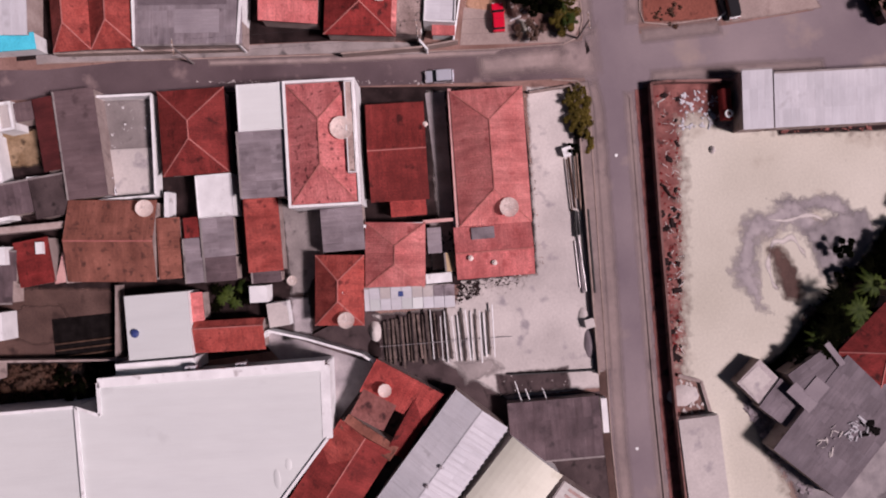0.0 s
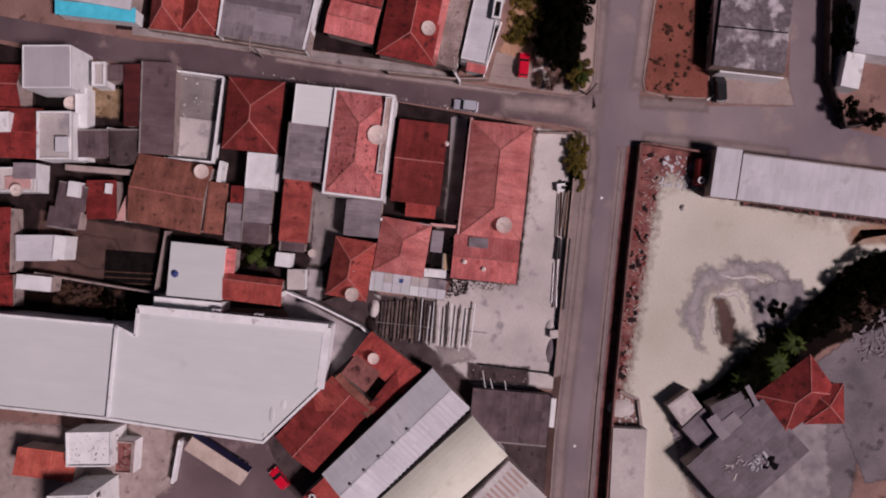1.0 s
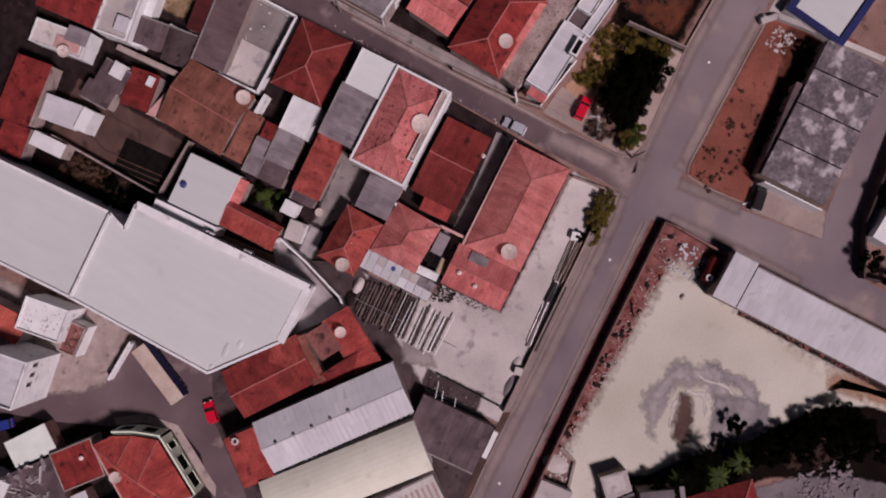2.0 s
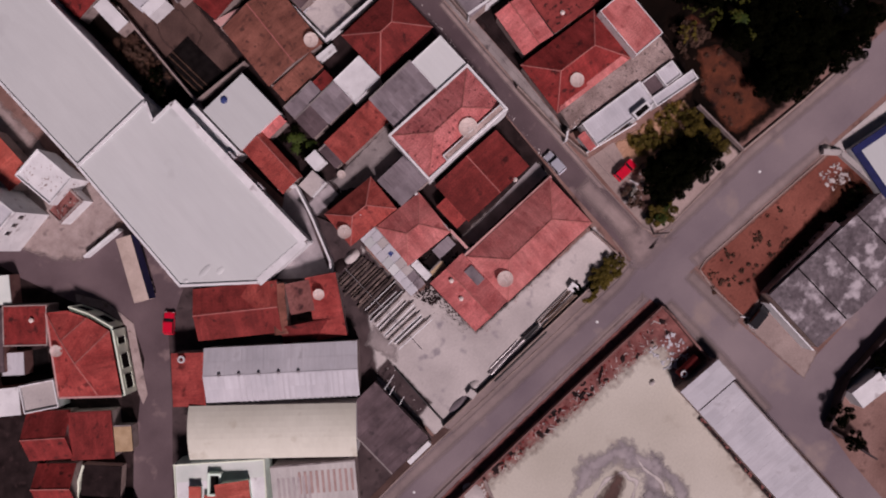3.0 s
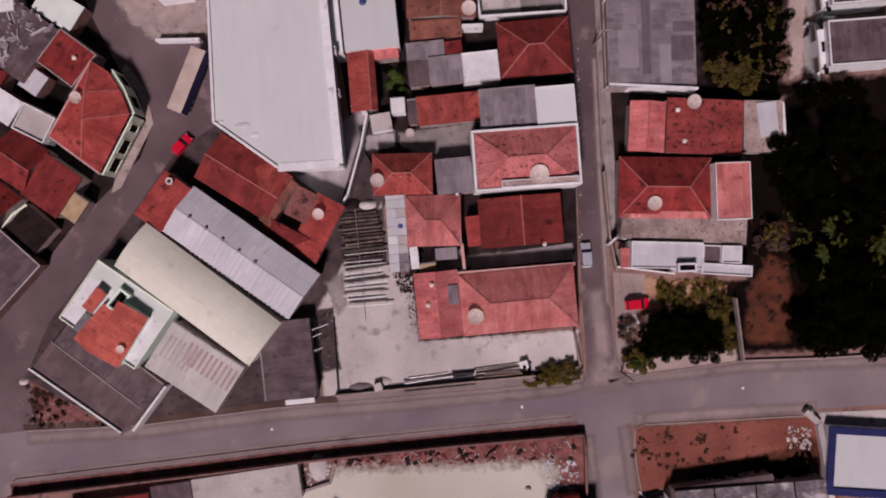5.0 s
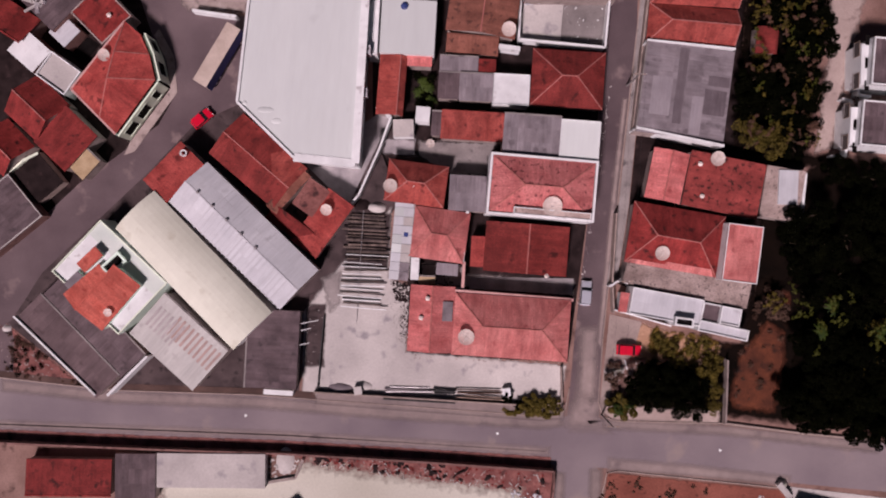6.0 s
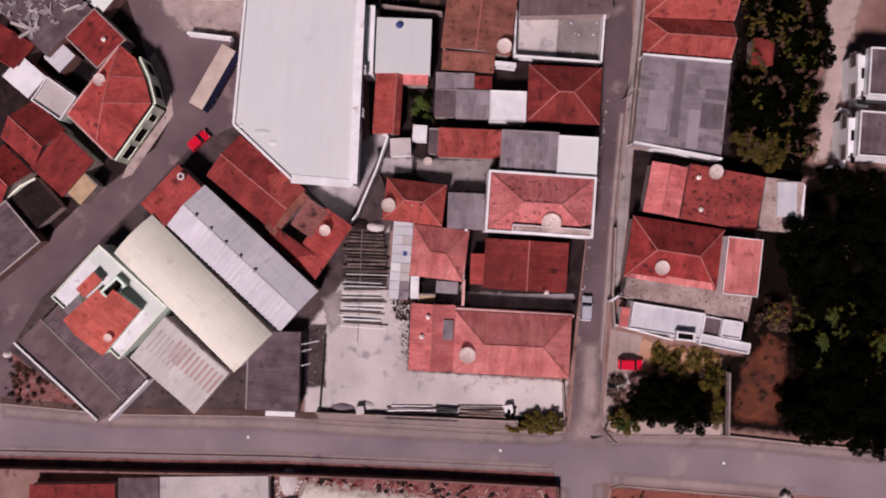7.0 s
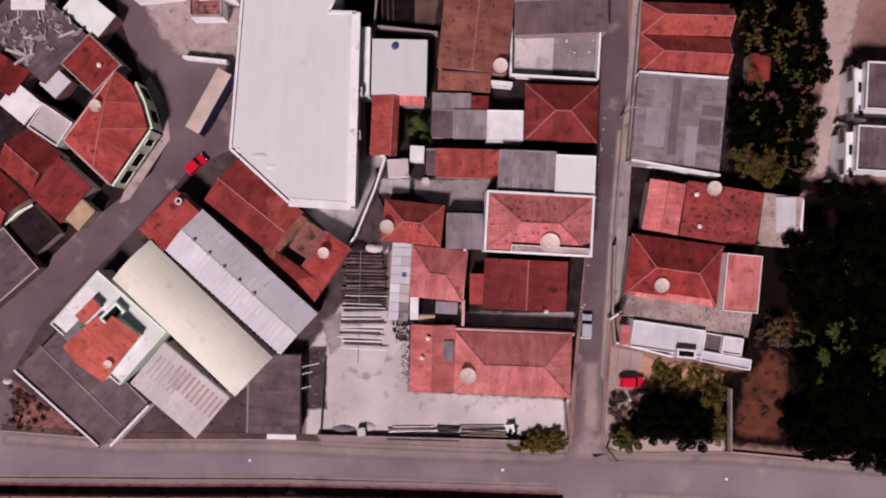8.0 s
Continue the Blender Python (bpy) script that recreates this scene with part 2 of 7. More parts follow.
KERB = material("kerb_stone", (0.238, 0.182, 0.161), (0.336, 0.266, 0.238), patch=0.8)
TIMBER = material("dark_weathered_timber", (0.055, 0.040, 0.036), (0.17, 0.128, 0.112), patch=0.9, grain=0.35, vary=0.35)
WOOD = material("weathered_wood", (0.16, 0.11, 0.085), (0.36, 0.27, 0.22), patch=1.5)
# black for openings; also painted flat where yards and gaps lie in shade
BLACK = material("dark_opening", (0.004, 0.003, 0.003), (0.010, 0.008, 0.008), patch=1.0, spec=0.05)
BLUE = material("navy_paint", (0.008, 0.012, 0.07), (0.013, 0.02, 0.105), patch=0.6, rough=0.6)
CYAN = material("cyan_sheet", (0.02, 0.42, 0.56), (0.04, 0.55, 0.70), patch=0.6, rough=0.6)
YELLOW = material("ochre_sheet", (0.36, 0.255, 0.145), (0.48, 0.36, 0.225), patch=0.8)
TANK_WHITE = material("dish_mesh", (0.66, 0.57, 0.52), (0.80, 0.71, 0.66), patch=1.5, rough=0.6)
TANK_BLUE = material("blue_plastic", (0.03, 0.05, 0.17), (0.05, 0.08, 0.24), patch=1.5, rough=0.4)
BARK = material("bark", (0.06, 0.04, 0.03), (0.12, 0.085, 0.06), patch=2.0)
# almost black: the crowns' self-shadow is put into the leaf colour
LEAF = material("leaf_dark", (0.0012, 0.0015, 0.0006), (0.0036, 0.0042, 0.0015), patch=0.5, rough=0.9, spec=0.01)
LEAF_DRY = material("leaf_olive", (0.042, 0.034, 0.006), (0.125, 0.094, 0.018), patch=0.6, rough=0.7, spec=0.1)
LEAF_GREEN = material("leaf_green", (0.016, 0.032, 0.006), (0.052, 0.078, 0.014), patch=0.8, rough=0.6, spec=0.1)
# sunlight put into the colour of sprays on the dark crowns
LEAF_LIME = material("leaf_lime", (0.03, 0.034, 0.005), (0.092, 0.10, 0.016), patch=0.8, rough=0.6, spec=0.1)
STRAW = material("dry_straw_grass", (0.10, 0.062, 0.012), (0.24, 0.155, 0.04), patch=0.6, rough=0.8, spec=0.05)
TWIG = material("dry_twigs", (0.045, 0.024, 0.016), (0.1, 0.056, 0.038), patch=1.0)
CLEARING = material("red_brown_clearing", (0.042, 0.011, 0.005), (0.125, 0.034, 0.014), patch=0.3, fine=3, spots=(0.01, 0.004, 0.003), spot_size=2.5, spot_amount=0.5, bump=0.4)
MOSSY = material("mossy_concrete", (0.225, 0.165, 0.148), (0.45, 0.355, 0.325), patch=0.35, fine=6, spots=(0.09, 0.07, 0.063), spot_size=0.4, spot_amount=0.5, grain=0.35)
TERRA_MOULD = material("terracotta_mouldy", (0.19, 0.0309, 0.0271), (0.31, 0.0564, 0.0489), patch=0.5, spots=(0.03, 0.0091, 0.00786), spot_size=0.7, spot_amount=0.62, tile=TILE, bump=0.5)
STEEL = material("galvanised_steel", (0.35, 0.34, 0.35), (0.52, 0.51, 0.52), patch=2.0, rough=0.4, metal=0.7)
GLASS = glossy("dark_glass", (0.02, 0.022, 0.026), 0.08)
RUBBER = glossy("rubber", (0.015, 0.015, 0.016), 0.7)


# ---- mesh helpers ----
def part(name, bm, mat, parent=None, label=""):
    me = bpy.data.meshes.new(name)
    bmesh.ops.recalc_face_normals(bm, faces=bm.faces)
    bm.to_mesh(me)
    bm.free()
    me.materials.append(mat)
    ob = new(name, me)
    if parent is not None:
        ob.parent = parent
    if label:
        tagged(ob, label)
    return ob


def thing(name, label, category, x=0, y=0, rot=0, z=0, group="", kind=""):
    e = new(name)
    e.empty_display_size = 0.5
    e.matrix_basis = pose(x, y, z, 0, 0, rot)
    return tagged(e, label, category, group, kind)


def box(bm, x0, y0, z0, x1, y1, z1, bevel=0.0):
    vs = [bm.verts.new(p) for p in ((x0, y0, z0), (x1, y0, z0), (x1, y1, z0), (x0, y1, z0), (x0, y0, z1), (x1, y0, z1), (x1, y1, z1), (x0, y1, z1))]
    fs = [bm.faces.new([vs[i] for i in f]) for f in ((3, 2, 1, 0), (4, 5, 6, 7), (0, 1, 5, 4), (1, 2, 6, 5), (2, 3, 7, 6), (3, 0, 4, 7))]
    if bevel:
        bmesh.ops.bevel(bm, geom=list({e for f in fs for e in f.edges}), offset=bevel, segments=1, affect="EDGES")
    return bm


def boxed(*a, **k):
    return box(bmesh.new(), *a, **k)


def beam(bm, p, q, w, h):
    """A straight bar from p to q, w wide and h high, its top along the line."""
    p, q = Vector(p), Vector(q)
    d = (q - p).normalized()
    side = d.cross(Vector((0, 0, 1)))
    side = side.normalized() if side.length > 1e-4 else Vector((1, 0, 0))
    up = side.cross(d).normalized()
    a, b = side * w / 2, up * h
    vs = [bm.verts.new(v) for v in (p - a - b, p + a - b, p + a, p - a, q - a - b, q + a - b, q + a, q - a)]
    for f in ((0, 1, 2, 3), (7, 6, 5, 4), (0, 4, 5, 1), (1, 5, 6, 2), (2, 6, 7, 3), (3, 7, 4, 0)):
        bm.faces.new([vs[i] for i in f])
    return bm


def slab(bm, pts, thick):
    """A plate under the given outline (seen from above, counter-clockwise), mapped in metres from its first edge."""
    uv = bm.loops.layers.uv.verify()
    pts = [Vector(p) for p in pts]
    o, ax = pts[0], (pts[1] - pts[0]).normalized()
    n = Vector((0, 0, 0))
    for a, b in zip(pts, pts[1:] + pts[:1]):
        n += a.cross(b)
    n.normalize()
    ay = n.cross(ax)
    top = [bm.verts.new(p) for p in pts]
    bot = [bm.verts.new(p - Vector((0, 0, thick))) for p in pts]
    faces = [bm.faces.new(top), bm.faces.new(bot[::-1])]
    for i in range(len(pts)):
        j = (i + 1) % len(pts)
        faces.append(bm.faces.new((top[i], bot[i], bot[j], top[j])))
    for f in faces:
        for lp in f.loops:
            r = lp.vert.co - o
            lp[uv].uv = (r.dot(ax), r.dot(ay))
    return bm


def cyl(bm, x, y, z0, z1, r0, r1, n=16, cap=True):
    lo = [bm.verts.new((x + r0 * math.cos(2 * math.pi * i / n), y + r0 * math.sin(2 * math.pi * i / n), z0)) for i in range(n)]
    hi = [bm.verts.new((x + r1 * math.cos(2 * math.pi * i / n), y + r1 * math.sin(2 * math.pi * i / n), z1)) for i in range(n)]
    for i in range(n):
        bm.faces.new((lo[i], lo[(i + 1) % n], hi[(i + 1) % n], hi[i]))
    if cap:
        bm.faces.new(hi), bm.faces.new(lo[::-1])
    return bm


# ---- buildings ----
def four_walls(h, w, d, top, mat, t=0.2, base=0.0):
    a, b = w / 2, d / 2
    for r in ((-a, -b, a, -b + t), (-a, b - t, a, b), (-a, -b + t, -a + t, b - t), (a - t, -b + t, a, b - t)):
        part("wall", boxed(r[0], r[1], base, r[2], r[3], top), mat, h)


def caps(h, lines, mat=None, w=0.17):
    for p, q in lines:
        part("ridge_cap", beam(bmesh.new(), Vector(p) + Vector((0, 0, 0.06)), Vector(q) + Vector((0, 0, 0.06)), w, 0.16), mat or CAP, h)


def hip_house(label, x, y, w, d, rot, eave, rise, roof=None, wall=None, inset=None, over=0.35, name="house", cap=None, inset_far=None):
    """A hipped tile roof on four walls; the ridge runs along the longer side."""
    h = thing(name, label, "house", x, y, rot)
    four_walls(h, w - 2 * over, d - 2 * over, eave - 0.02, wall or PLASTER)
    a, b = w / 2, d / 2
    i = inset if inset is not None else min(a, b)
    j = i if inset_far is None else inset_far
    z, r = eave, eave + rise
    if w >= d:
        R0, R1 = (-a + i, 0, r), (a - j, 0, r)
        sl = [((-a, -b, z), (a, -b, z), R1, R0), ((a, b, z), (-a, b, z), R0, R1), ((a, -b, z), (a, b, z), R1), ((-a, b, z), (-a, -b, z), R0)]
        lines = [(R0, R1), ((-a, -b, z), R0), ((-a, b, z), R0), ((a, -b, z), R1), ((a, b, z), R1)]
    else:
        R0, R1 = (0, -b + i, r), (0, b - i, r)
        sl = [((a, -b, z), (a, b, z), R1, R0), ((-a, b, z), (-a, -b, z), R0, R1), ((-a, -b, z), (a, -b, z), R0), ((a, b, z), (-a, b, z), R1)]
        lines = [(R0, R1), ((-a, -b, z), R0), ((a, -b, z), R0), ((-a, b, z), R1), ((a, b, z), R1)]
    for s in sl:
        part("roof_slope", slab(bmesh.new(), s, 0.14), roof or TERRA, h)
    caps(h, lines, cap)
    return h


def gable_house(label, x, y, w, d, rot, eave, rise, axis="x", roof=None, wall=None, over=0.3, shift=0.0, name="house", cap=None, category="house", capw=0.17):
    """Two slopes that meet on a ridge along the axis; shift moves the ridge sideways."""
    h = thing(name, label, category, x, y, rot)
    four_walls(h, w - 2 * over, d - 2 * over, eave - 0.02, wall or PLASTER)
    a, b, z, r = w / 2, d / 2, eave, eave + rise
    bm = bmesh.new()
    if axis == "x":
        R0, R1 = (-a, shift, r), (a, shift, r)
        sl = [((-a, -b, z), (a, -b, z), R1, R0), ((a, b, z), (-a, b, z), R0, R1)]
        ends = [((s * (a - over), -b + over, z - 0.02), (s * (a - over), b - over, z - 0.02), (s * (a - over), shift, r - 0.2)) for s in (-1, 1)]
        push = Vector((0.18, 0, 0))
    else:
        R0, R1 = (shift, -b, r), (shift, b, r)
        sl = [((a, -b, z), (a, b, z), R1, R0), ((-a, b, z), (-a, -b, z), R0, R1)]
        ends = [((-a + over, s * (b - over), z - 0.02), (a - over, s * (b - over), z - 0.02), (shift, s * (b - over), r - 0.2)) for s in (-1, 1)]
        push = Vector((0, 0.18, 0))
    bm.free()
    for s in sl:
        part("roof_slope", slab(bmesh.new(), s, 0.1), roof or TERRA, h)
    if roof is not None and roof.name.startswith("fibre"):
        for s in sl:
            ring = [Vector(p) for p in s]
            roofing_sheets(h, ring[0], ring[1] - ring[0], ring[3] - ring[0], roof)
    for k, e in enumerate(ends):
        bm = bmesh.new()
        off = push if k == 0 else -push
        va = [bm.verts.new(p) for p in e]
        vb = [bm.verts.new(Vector(p) + off) for p in e]
        bm.faces.new(va), bm.faces.new(vb[::-1])
        for i in range(3):
            j = (i + 1) % 3
            bm.faces.new((va[i], vb[i], vb[j], va[j]))
        part("gable", bm, wall or PLASTER, h)
    if capw:
        caps(h, [(R0, R1)], cap, capw)
    return h


def roofing_sheets(h, p0, u, v, mat, wide=1.1, deep=2.4):
    """Overlapping sheets laid over a slope from its low corner: u along the eave, v up the slope. They share one mesh."""
    p0, u, v = Vector(p0), Vector(u), Vector(v)
    nu, nv = max(1, round(u.length / wide)), max(1, round(v.length / deep))
    lu, lv = u.length / nu, v.length / nv
    me = bpy.data.meshes.new("roofing_sheet")
    bm = slab(bmesh.new(), [(0, 0, 0.03), (lu * 0.996, 0, 0.03), (lu * 0.996, lv * 1.02, 0.012), (0, lv * 1.02, 0.012)], 0.025)
    bmesh.ops.recalc_face_normals(bm, faces=bm.faces)
    bm.to_mesh(me)
    bm.free()
    me.materials.append(mat)
    ax, ay = u.normalized(), v.normalized()
    base = Matrix((ax, ay, ax.cross(ay))).transposed().to_4x4()
    for i in range(nu):
        for j in range(nv):
            ob = new("roofing_sheet", me)
            ob.parent = h
            ob.matrix_basis = Matrix.Translation(p0 + u * (i / nu) + v * (j / nv)) @ base @ pose(0, 0, 0.012, 0, 0, random.uniform(-0.15, 0.15))


def lean_to(label, x, y, w, d, rot, low, high, rising="n", roof=None, wall=None, over=0.15, name="lean_to", category="shed"):
    """One slope that rises towards n, s, e or w of its own frame."""
    h = thing(name, label, category, x, y, rot)
    four_walls(h, w - 2 * over, d - 2 * over, low - 0.13, wall or PLASTER)
    a, b = w / 2, d / 2
    zz = {"n": (low, low, high, high), "s": (high, high, low, low), "e": (low, high, high, low), "w": (high, low, low, high)}[rising]
    c = [(-a, -b, zz[0]), (a, -b, zz[1]), (a, b, zz[2]), (-a, b, zz[3])]
    k = {"n": 0, "s": 2, "e": 3, "w": 1}[rising]
    roof = roof or FIBRE
    part("roof_sheet", slab(bmesh.new(), c[k:] + c[:k], 0.1), roof, h)
    if roof.name.startswith("fibre") and w * d > 14:
        ring = [Vector(p) for p in c[k:] + c[:k]]
        roofing_sheets(h, ring[0], ring[1] - ring[0], ring[3] - ring[0], roof)
    hi = c[(k + 2) % 4], c[(k + 3) % 4]
    part("flashing", beam(bmesh.new(), Vector(hi[0]) + Vector((0, 0, 0.05)), Vector(hi[1]) + Vector((0, 0, 0.05)), 0.25, 0.14), roof if roof.name.startswith("terra") else CONCRETE, h)
    return h


def flat_house(label, x, y, w, d, rot, top, roof=None, wall=None, parapet=0.0, rim=0.2, name="house", category="house", edge=None):
    """Four walls and a flat slab, with a parapet where it has one."""
    h = thing(name, label, category, x, y, rot)
    four_walls(h, w, d, top - 0.16, wall or WHITE)
    a, b = w / 2, d / 2
    part("roof_slab", slab(bmesh.new(), [(-a, -b, top), (a, -b, top), (a, b, top), (-a, b, top)], 0.155), roof or CONCRETE, h)
    if roof is not None and roof.name.startswith("fibre") and w * d > 14:
        e = rim if parapet else 0.0
        roofing_sheets(h, (-a + e, -b + e, top), (w - 2 * e, 0, 0), (0, d - 2 * e, 0), roof)
    if parapet:
        t = rim
        for r in ((-a, -b, a, -b + t), (-a, b - t, a, b), (-a, -b + t, -a + t, b - t), (a - t, -b + t, a, b - t)):
            part("parapet", boxed(r[0], r[1], top + 0.002, r[2], r[3], top + parapet, bevel=0.02), edge or wall or WHITE, h)
    return h


def barrel_house(label, x, y, w, d, rot, eave, rise, n=10):
    """A low vaulted sheet roof on four walls, curved across its width."""
    h = thing("warehouse", label, "warehouse", x, y, rot)
    four_walls(h, w - 0.4, d - 0.4, eave - 0.1, WHITE)
    a, b = w / 2, d / 2
    ys = [-b + d * i / n for i in range(n + 1)]
    zs = [eave + rise * (1 - (py / b) ** 2) for py in ys]
    for i in range(n):
        part("roof_strip", slab(bmesh.new(), [(-a, ys[i], zs[i]), (a, ys[i], zs[i]), (a, ys[i + 1], zs[i + 1]), (-a, ys[i + 1], zs[i + 1])], 0.08), CREAM_ROOF, h)
    for s in (-1, 1):
        bm = bmesh.new()
        face = [(s * (a - 0.2), py, pz - 0.1) for py, pz in zip(ys[1:-1], zs[1:-1])]
        face = [(s * (a - 0.2), ys[1], eave - 0.1)] + face + [(s * (a - 0.2), ys[-2], eave - 0.1)]
        va = [bm.verts.new(p) for p in face]
        vb = [bm.verts.new((p[0] - s * 0.2, p[1], p[2])) for p in face]
        bm.faces.new(va), bm.faces.new(vb[::-1])
        for i in range(len(va)):
            j = (i + 1) % len(va)
            bm.faces.new((va[i], vb[i], vb[j], va[j]))
        part("gable", bm, WHITE, h)
    return h


def thinning(mat, ragged=1.3, lo=0.72, hi=1.45):
    """The same loose material, thinning out to nothing where its cover ends; ragged: how uneven that edge is."""
    name = mat.name + "_thinning_%.2f" % ragged
    if name in bpy.data.materials:
        return bpy.data.materials[name]
    m = mat.copy()
    m.name = name
    N, L = m.node_tree.nodes, m.node_tree.links
    at = N.new("ShaderNodeAttribute")
    at.attribute_name = "cover"
    geo = N.new("ShaderNodeNewGeometry")
    n = N.new("ShaderNodeTexNoise")
    n.inputs["Scale"].default_value, n.inputs["Detail"].default_value = 0.9, 6.0
    L.new(geo.outputs["Position"], n.inputs["Vector"])
    k = N.new("ShaderNodeMath")
    k.operation = "MULTIPLY_ADD"
    k.inputs[1].default_value = ragged
    L.new(n.outputs[0], k.inputs[0])
    L.new(at.outputs["Fac"], k.inputs[2])
    r = N.new("ShaderNodeMapRange")
    r.inputs[1].default_value, r.inputs[2].default_value = lo, hi
    L.new(k.outputs[0], r.inputs[0])
    L.new(r.outputs[0], N["Principled BSDF"].inputs["Alpha"])
    return m


SOFT = {"road_shoulder": 1.1, "sand_lot": 3.2, "verge": 0.8, "clearing": 2.0, "red_soil_lot": 0.5, "dirt_track": 1.2, "yard": 0.7, "forest_floor": 1.5, "forecourt": 0.6}


def ground_patch(name, label, mat, pts, z, edge=None):
    """A sheet of ground; loose kinds thin out along their edges."""
    edge = SOFT.get(name, 0.0) if edge is None else edge
    if edge:
        bm = bmesh.new()
        lay = bm.verts.layers.float_color.new("cover")
        f = bm.faces.new([bm.verts.new((px, py, z)) for px, py in pts])
        bm.normal_update()
        if f.normal.z < 0:
            f.normal_flip()
        bmesh.ops.inset_individual(bm, faces=[f], thickness=edge, use_even_offset=True)
        inner = set(f.verts)
        for v in bm.verts:
            v[lay] = (1, 1, 1, 1) if v in inner else (0, 0, 0, 1)
        bmesh.ops.triangulate(bm, faces=[f])
        cover = thinning(mat, 0.45, 0.25, 1.3) if name == "road_shoulder" else thinning(mat)
        return tagged(part(name, bm, cover), label, name.replace("_", " "), kind="structure")
    bm = slab(bmesh.new(), [(px, py, z) for px, py in pts], 0.05 if z > 0.05 else 0.002)
    return tagged(part(name, bm, mat), label, name.replace("_", " "), kind="structure")


def wall_run(label, pts, height, mat, t=0.18, z=0.0):
    """A free-standing boundary wall along corners, one piece a stretch, with a coping."""
    h = thing("boundary_wall", label, "wall", pts[0][0], pts[0][1], 0, z, kind="structure")
    o = Vector((pts[0][0], pts[0][1], 0))
    for p, q in zip(pts, pts[1:]):
        p, q = Vector((*p, height)) - o, Vector((*q, height)) - o
        part("wall_stretch", beam(bmesh.new(), p, q, t, height), mat, h)
        part("coping", beam(bmesh.new(), p + Vector((0, 0, 0.06)), q + Vector((0, 0, 0.06)), t + 0.1, 0.058), mat, h)
    return h


def water_tank(x, y, z, r, mat=None, height=0.9, label="round water tank with a pale lid on a roof"):
    h = thing("water_tank", label, "water tank", x, y, 0, z, group="roof water tanks")
    m = mat or TANK_WHITE
    part("tank_body", cyl(bmesh.new(), 0, 0, 0, height, r * 0.82, r * 0.96, 24), m, h)
    bm = cyl(bmesh.new(), 0, 0, height + 0.004, height + 0.09, r, r, 24)
    cyl(bm, 0, 0, height + 0.092, height + 0.2, r * 0.93, r * 0.45, 24)
    part("lid", bm, m, h)
    part("hatch", cyl(bmesh.new(), 0, 0, height + 0.2, height + 0.26, r * 0.3, r * 0.28, 12), m, h)
    return h


def window(h, side, pos, z0, z1, width, w, d, frame_mat=None):
    """A shuttered window with a frame and sill set in a wall; side n, s, e or w of the house's own frame."""
    k = {"s": 0, "e": 90, "n": 180, "w": 270}[side]
    off = d / 2 if side in "ns" else w / 2
    m = pose(0, 0, 0, 0, 0, k) @ pose(pos, -off, 0)
    wn = part("window", boxed(-width / 2, -0.03, z0, width / 2, 0.02, z1), GLASS, h)
    wn.matrix_basis = m
    for r in ((-width / 2 - 0.09, z0, -width / 2, z1), (width / 2, z0, width / 2 + 0.09, z1), (-width / 2 - 0.09, z1, width / 2 + 0.09, z1 + 0.1)):
        part("frame", boxed(r[0], -0.06, r[1], r[2], 0.02, r[3]), frame_mat or WOOD, wn)
    part("sill", boxed(-width / 2 - 0.12, -0.14, z0 - 0.1, width / 2 + 0.12, 0.02, z0 - 0.002), CONCRETE, wn)


# ---- ground, roads and yards ----
bm = bmesh.new()
slab(bm, [(-2500, -2500, 0), (2500, -2500, 0), (2500, 2500, 0), (-2500, 2500, 0)], 0.5)
tagged(part("ground", bm, DIRT), "dusty brown ground between streets and houses", "ground", kind="structure")
ground_patch("road", "worn grey asphalt street between rows of houses", ASPHALT_DARK, [(21.1, -30.8), (26.2, -30.9), (26.8, -17.6), (28.9, 6.3), (31.5, 32.8), (31.7, 44.5), (34.6, 67.5), (38.1, 95.7), (34.3, 95.5), (30.7, 67.3), (28.3, 52.3), (26.7, 32.9), (24.4, 6.3), (22.1, -17.5)], 0.02)
ground_patch("road", "wide dusty asphalt road with worn edges", ASPHALT, [(-135.7, -25.3), (-99.0, -24.2), (-71.4, -25.1), (-53.0, -26.9), (-30.0, -27.3), (-7.0, -28.7), (20.5, -30.1), (23.7, -29.5), (27.4, -30.6), (37.1, -31.3), (46.8, -31.6), (68.5, -33.2), (100.0, -35.5), (97.5, -43.4), (66.0, -41.0), (57.7, -40.3), (27.7, -38.4), (19.2, -37.9), (-25.4, -36.2), (-71.3, -35.3), (-135.7, -35.4)], 0.03)
ground_patch("road", "dusty asphalt street running past a walled sand lot", ASPHALT, [(25.6, -30.4), (26.2, -38.2), (25.9, -50.4), (26.4, -62.9), (44.0, -62.4), (62.6, -61.5), (63.0, -68.4), (44.4, -69.7), (30.3, -68.0), (23.6, -71.9), (22.1, -79.2), (20.0, -101.0), (13.5, -101.3), (17.2, -79.5), (18.5, -51.7), (19.2, -38.6), (19.0, -30.2)], 0.024)
ground_patch("road", "cracked grey street that bends between old houses", ASPHALT_DARK, [(-99.6, -45.0), (-85.5, -28.3), (-69.5, -15.7), (-64.7, -8.0), (-48.6, 7.7), (-40.1, 16.7), (-33.4, 19.8), (-32.0, 34.2), (-40.2, 35.3), (-43.8, 39.7), (-48.7, 49.9), (-52.8, 50.0), (-50.7, 40.8), (-46.6, 28.8), (-43.4, 21.4), (-46.1, 16.4), (-53.6, 10.6), (-58.7, 6.8), (-71.3, -5.2), (-99.2, -25.3)], 0.016)
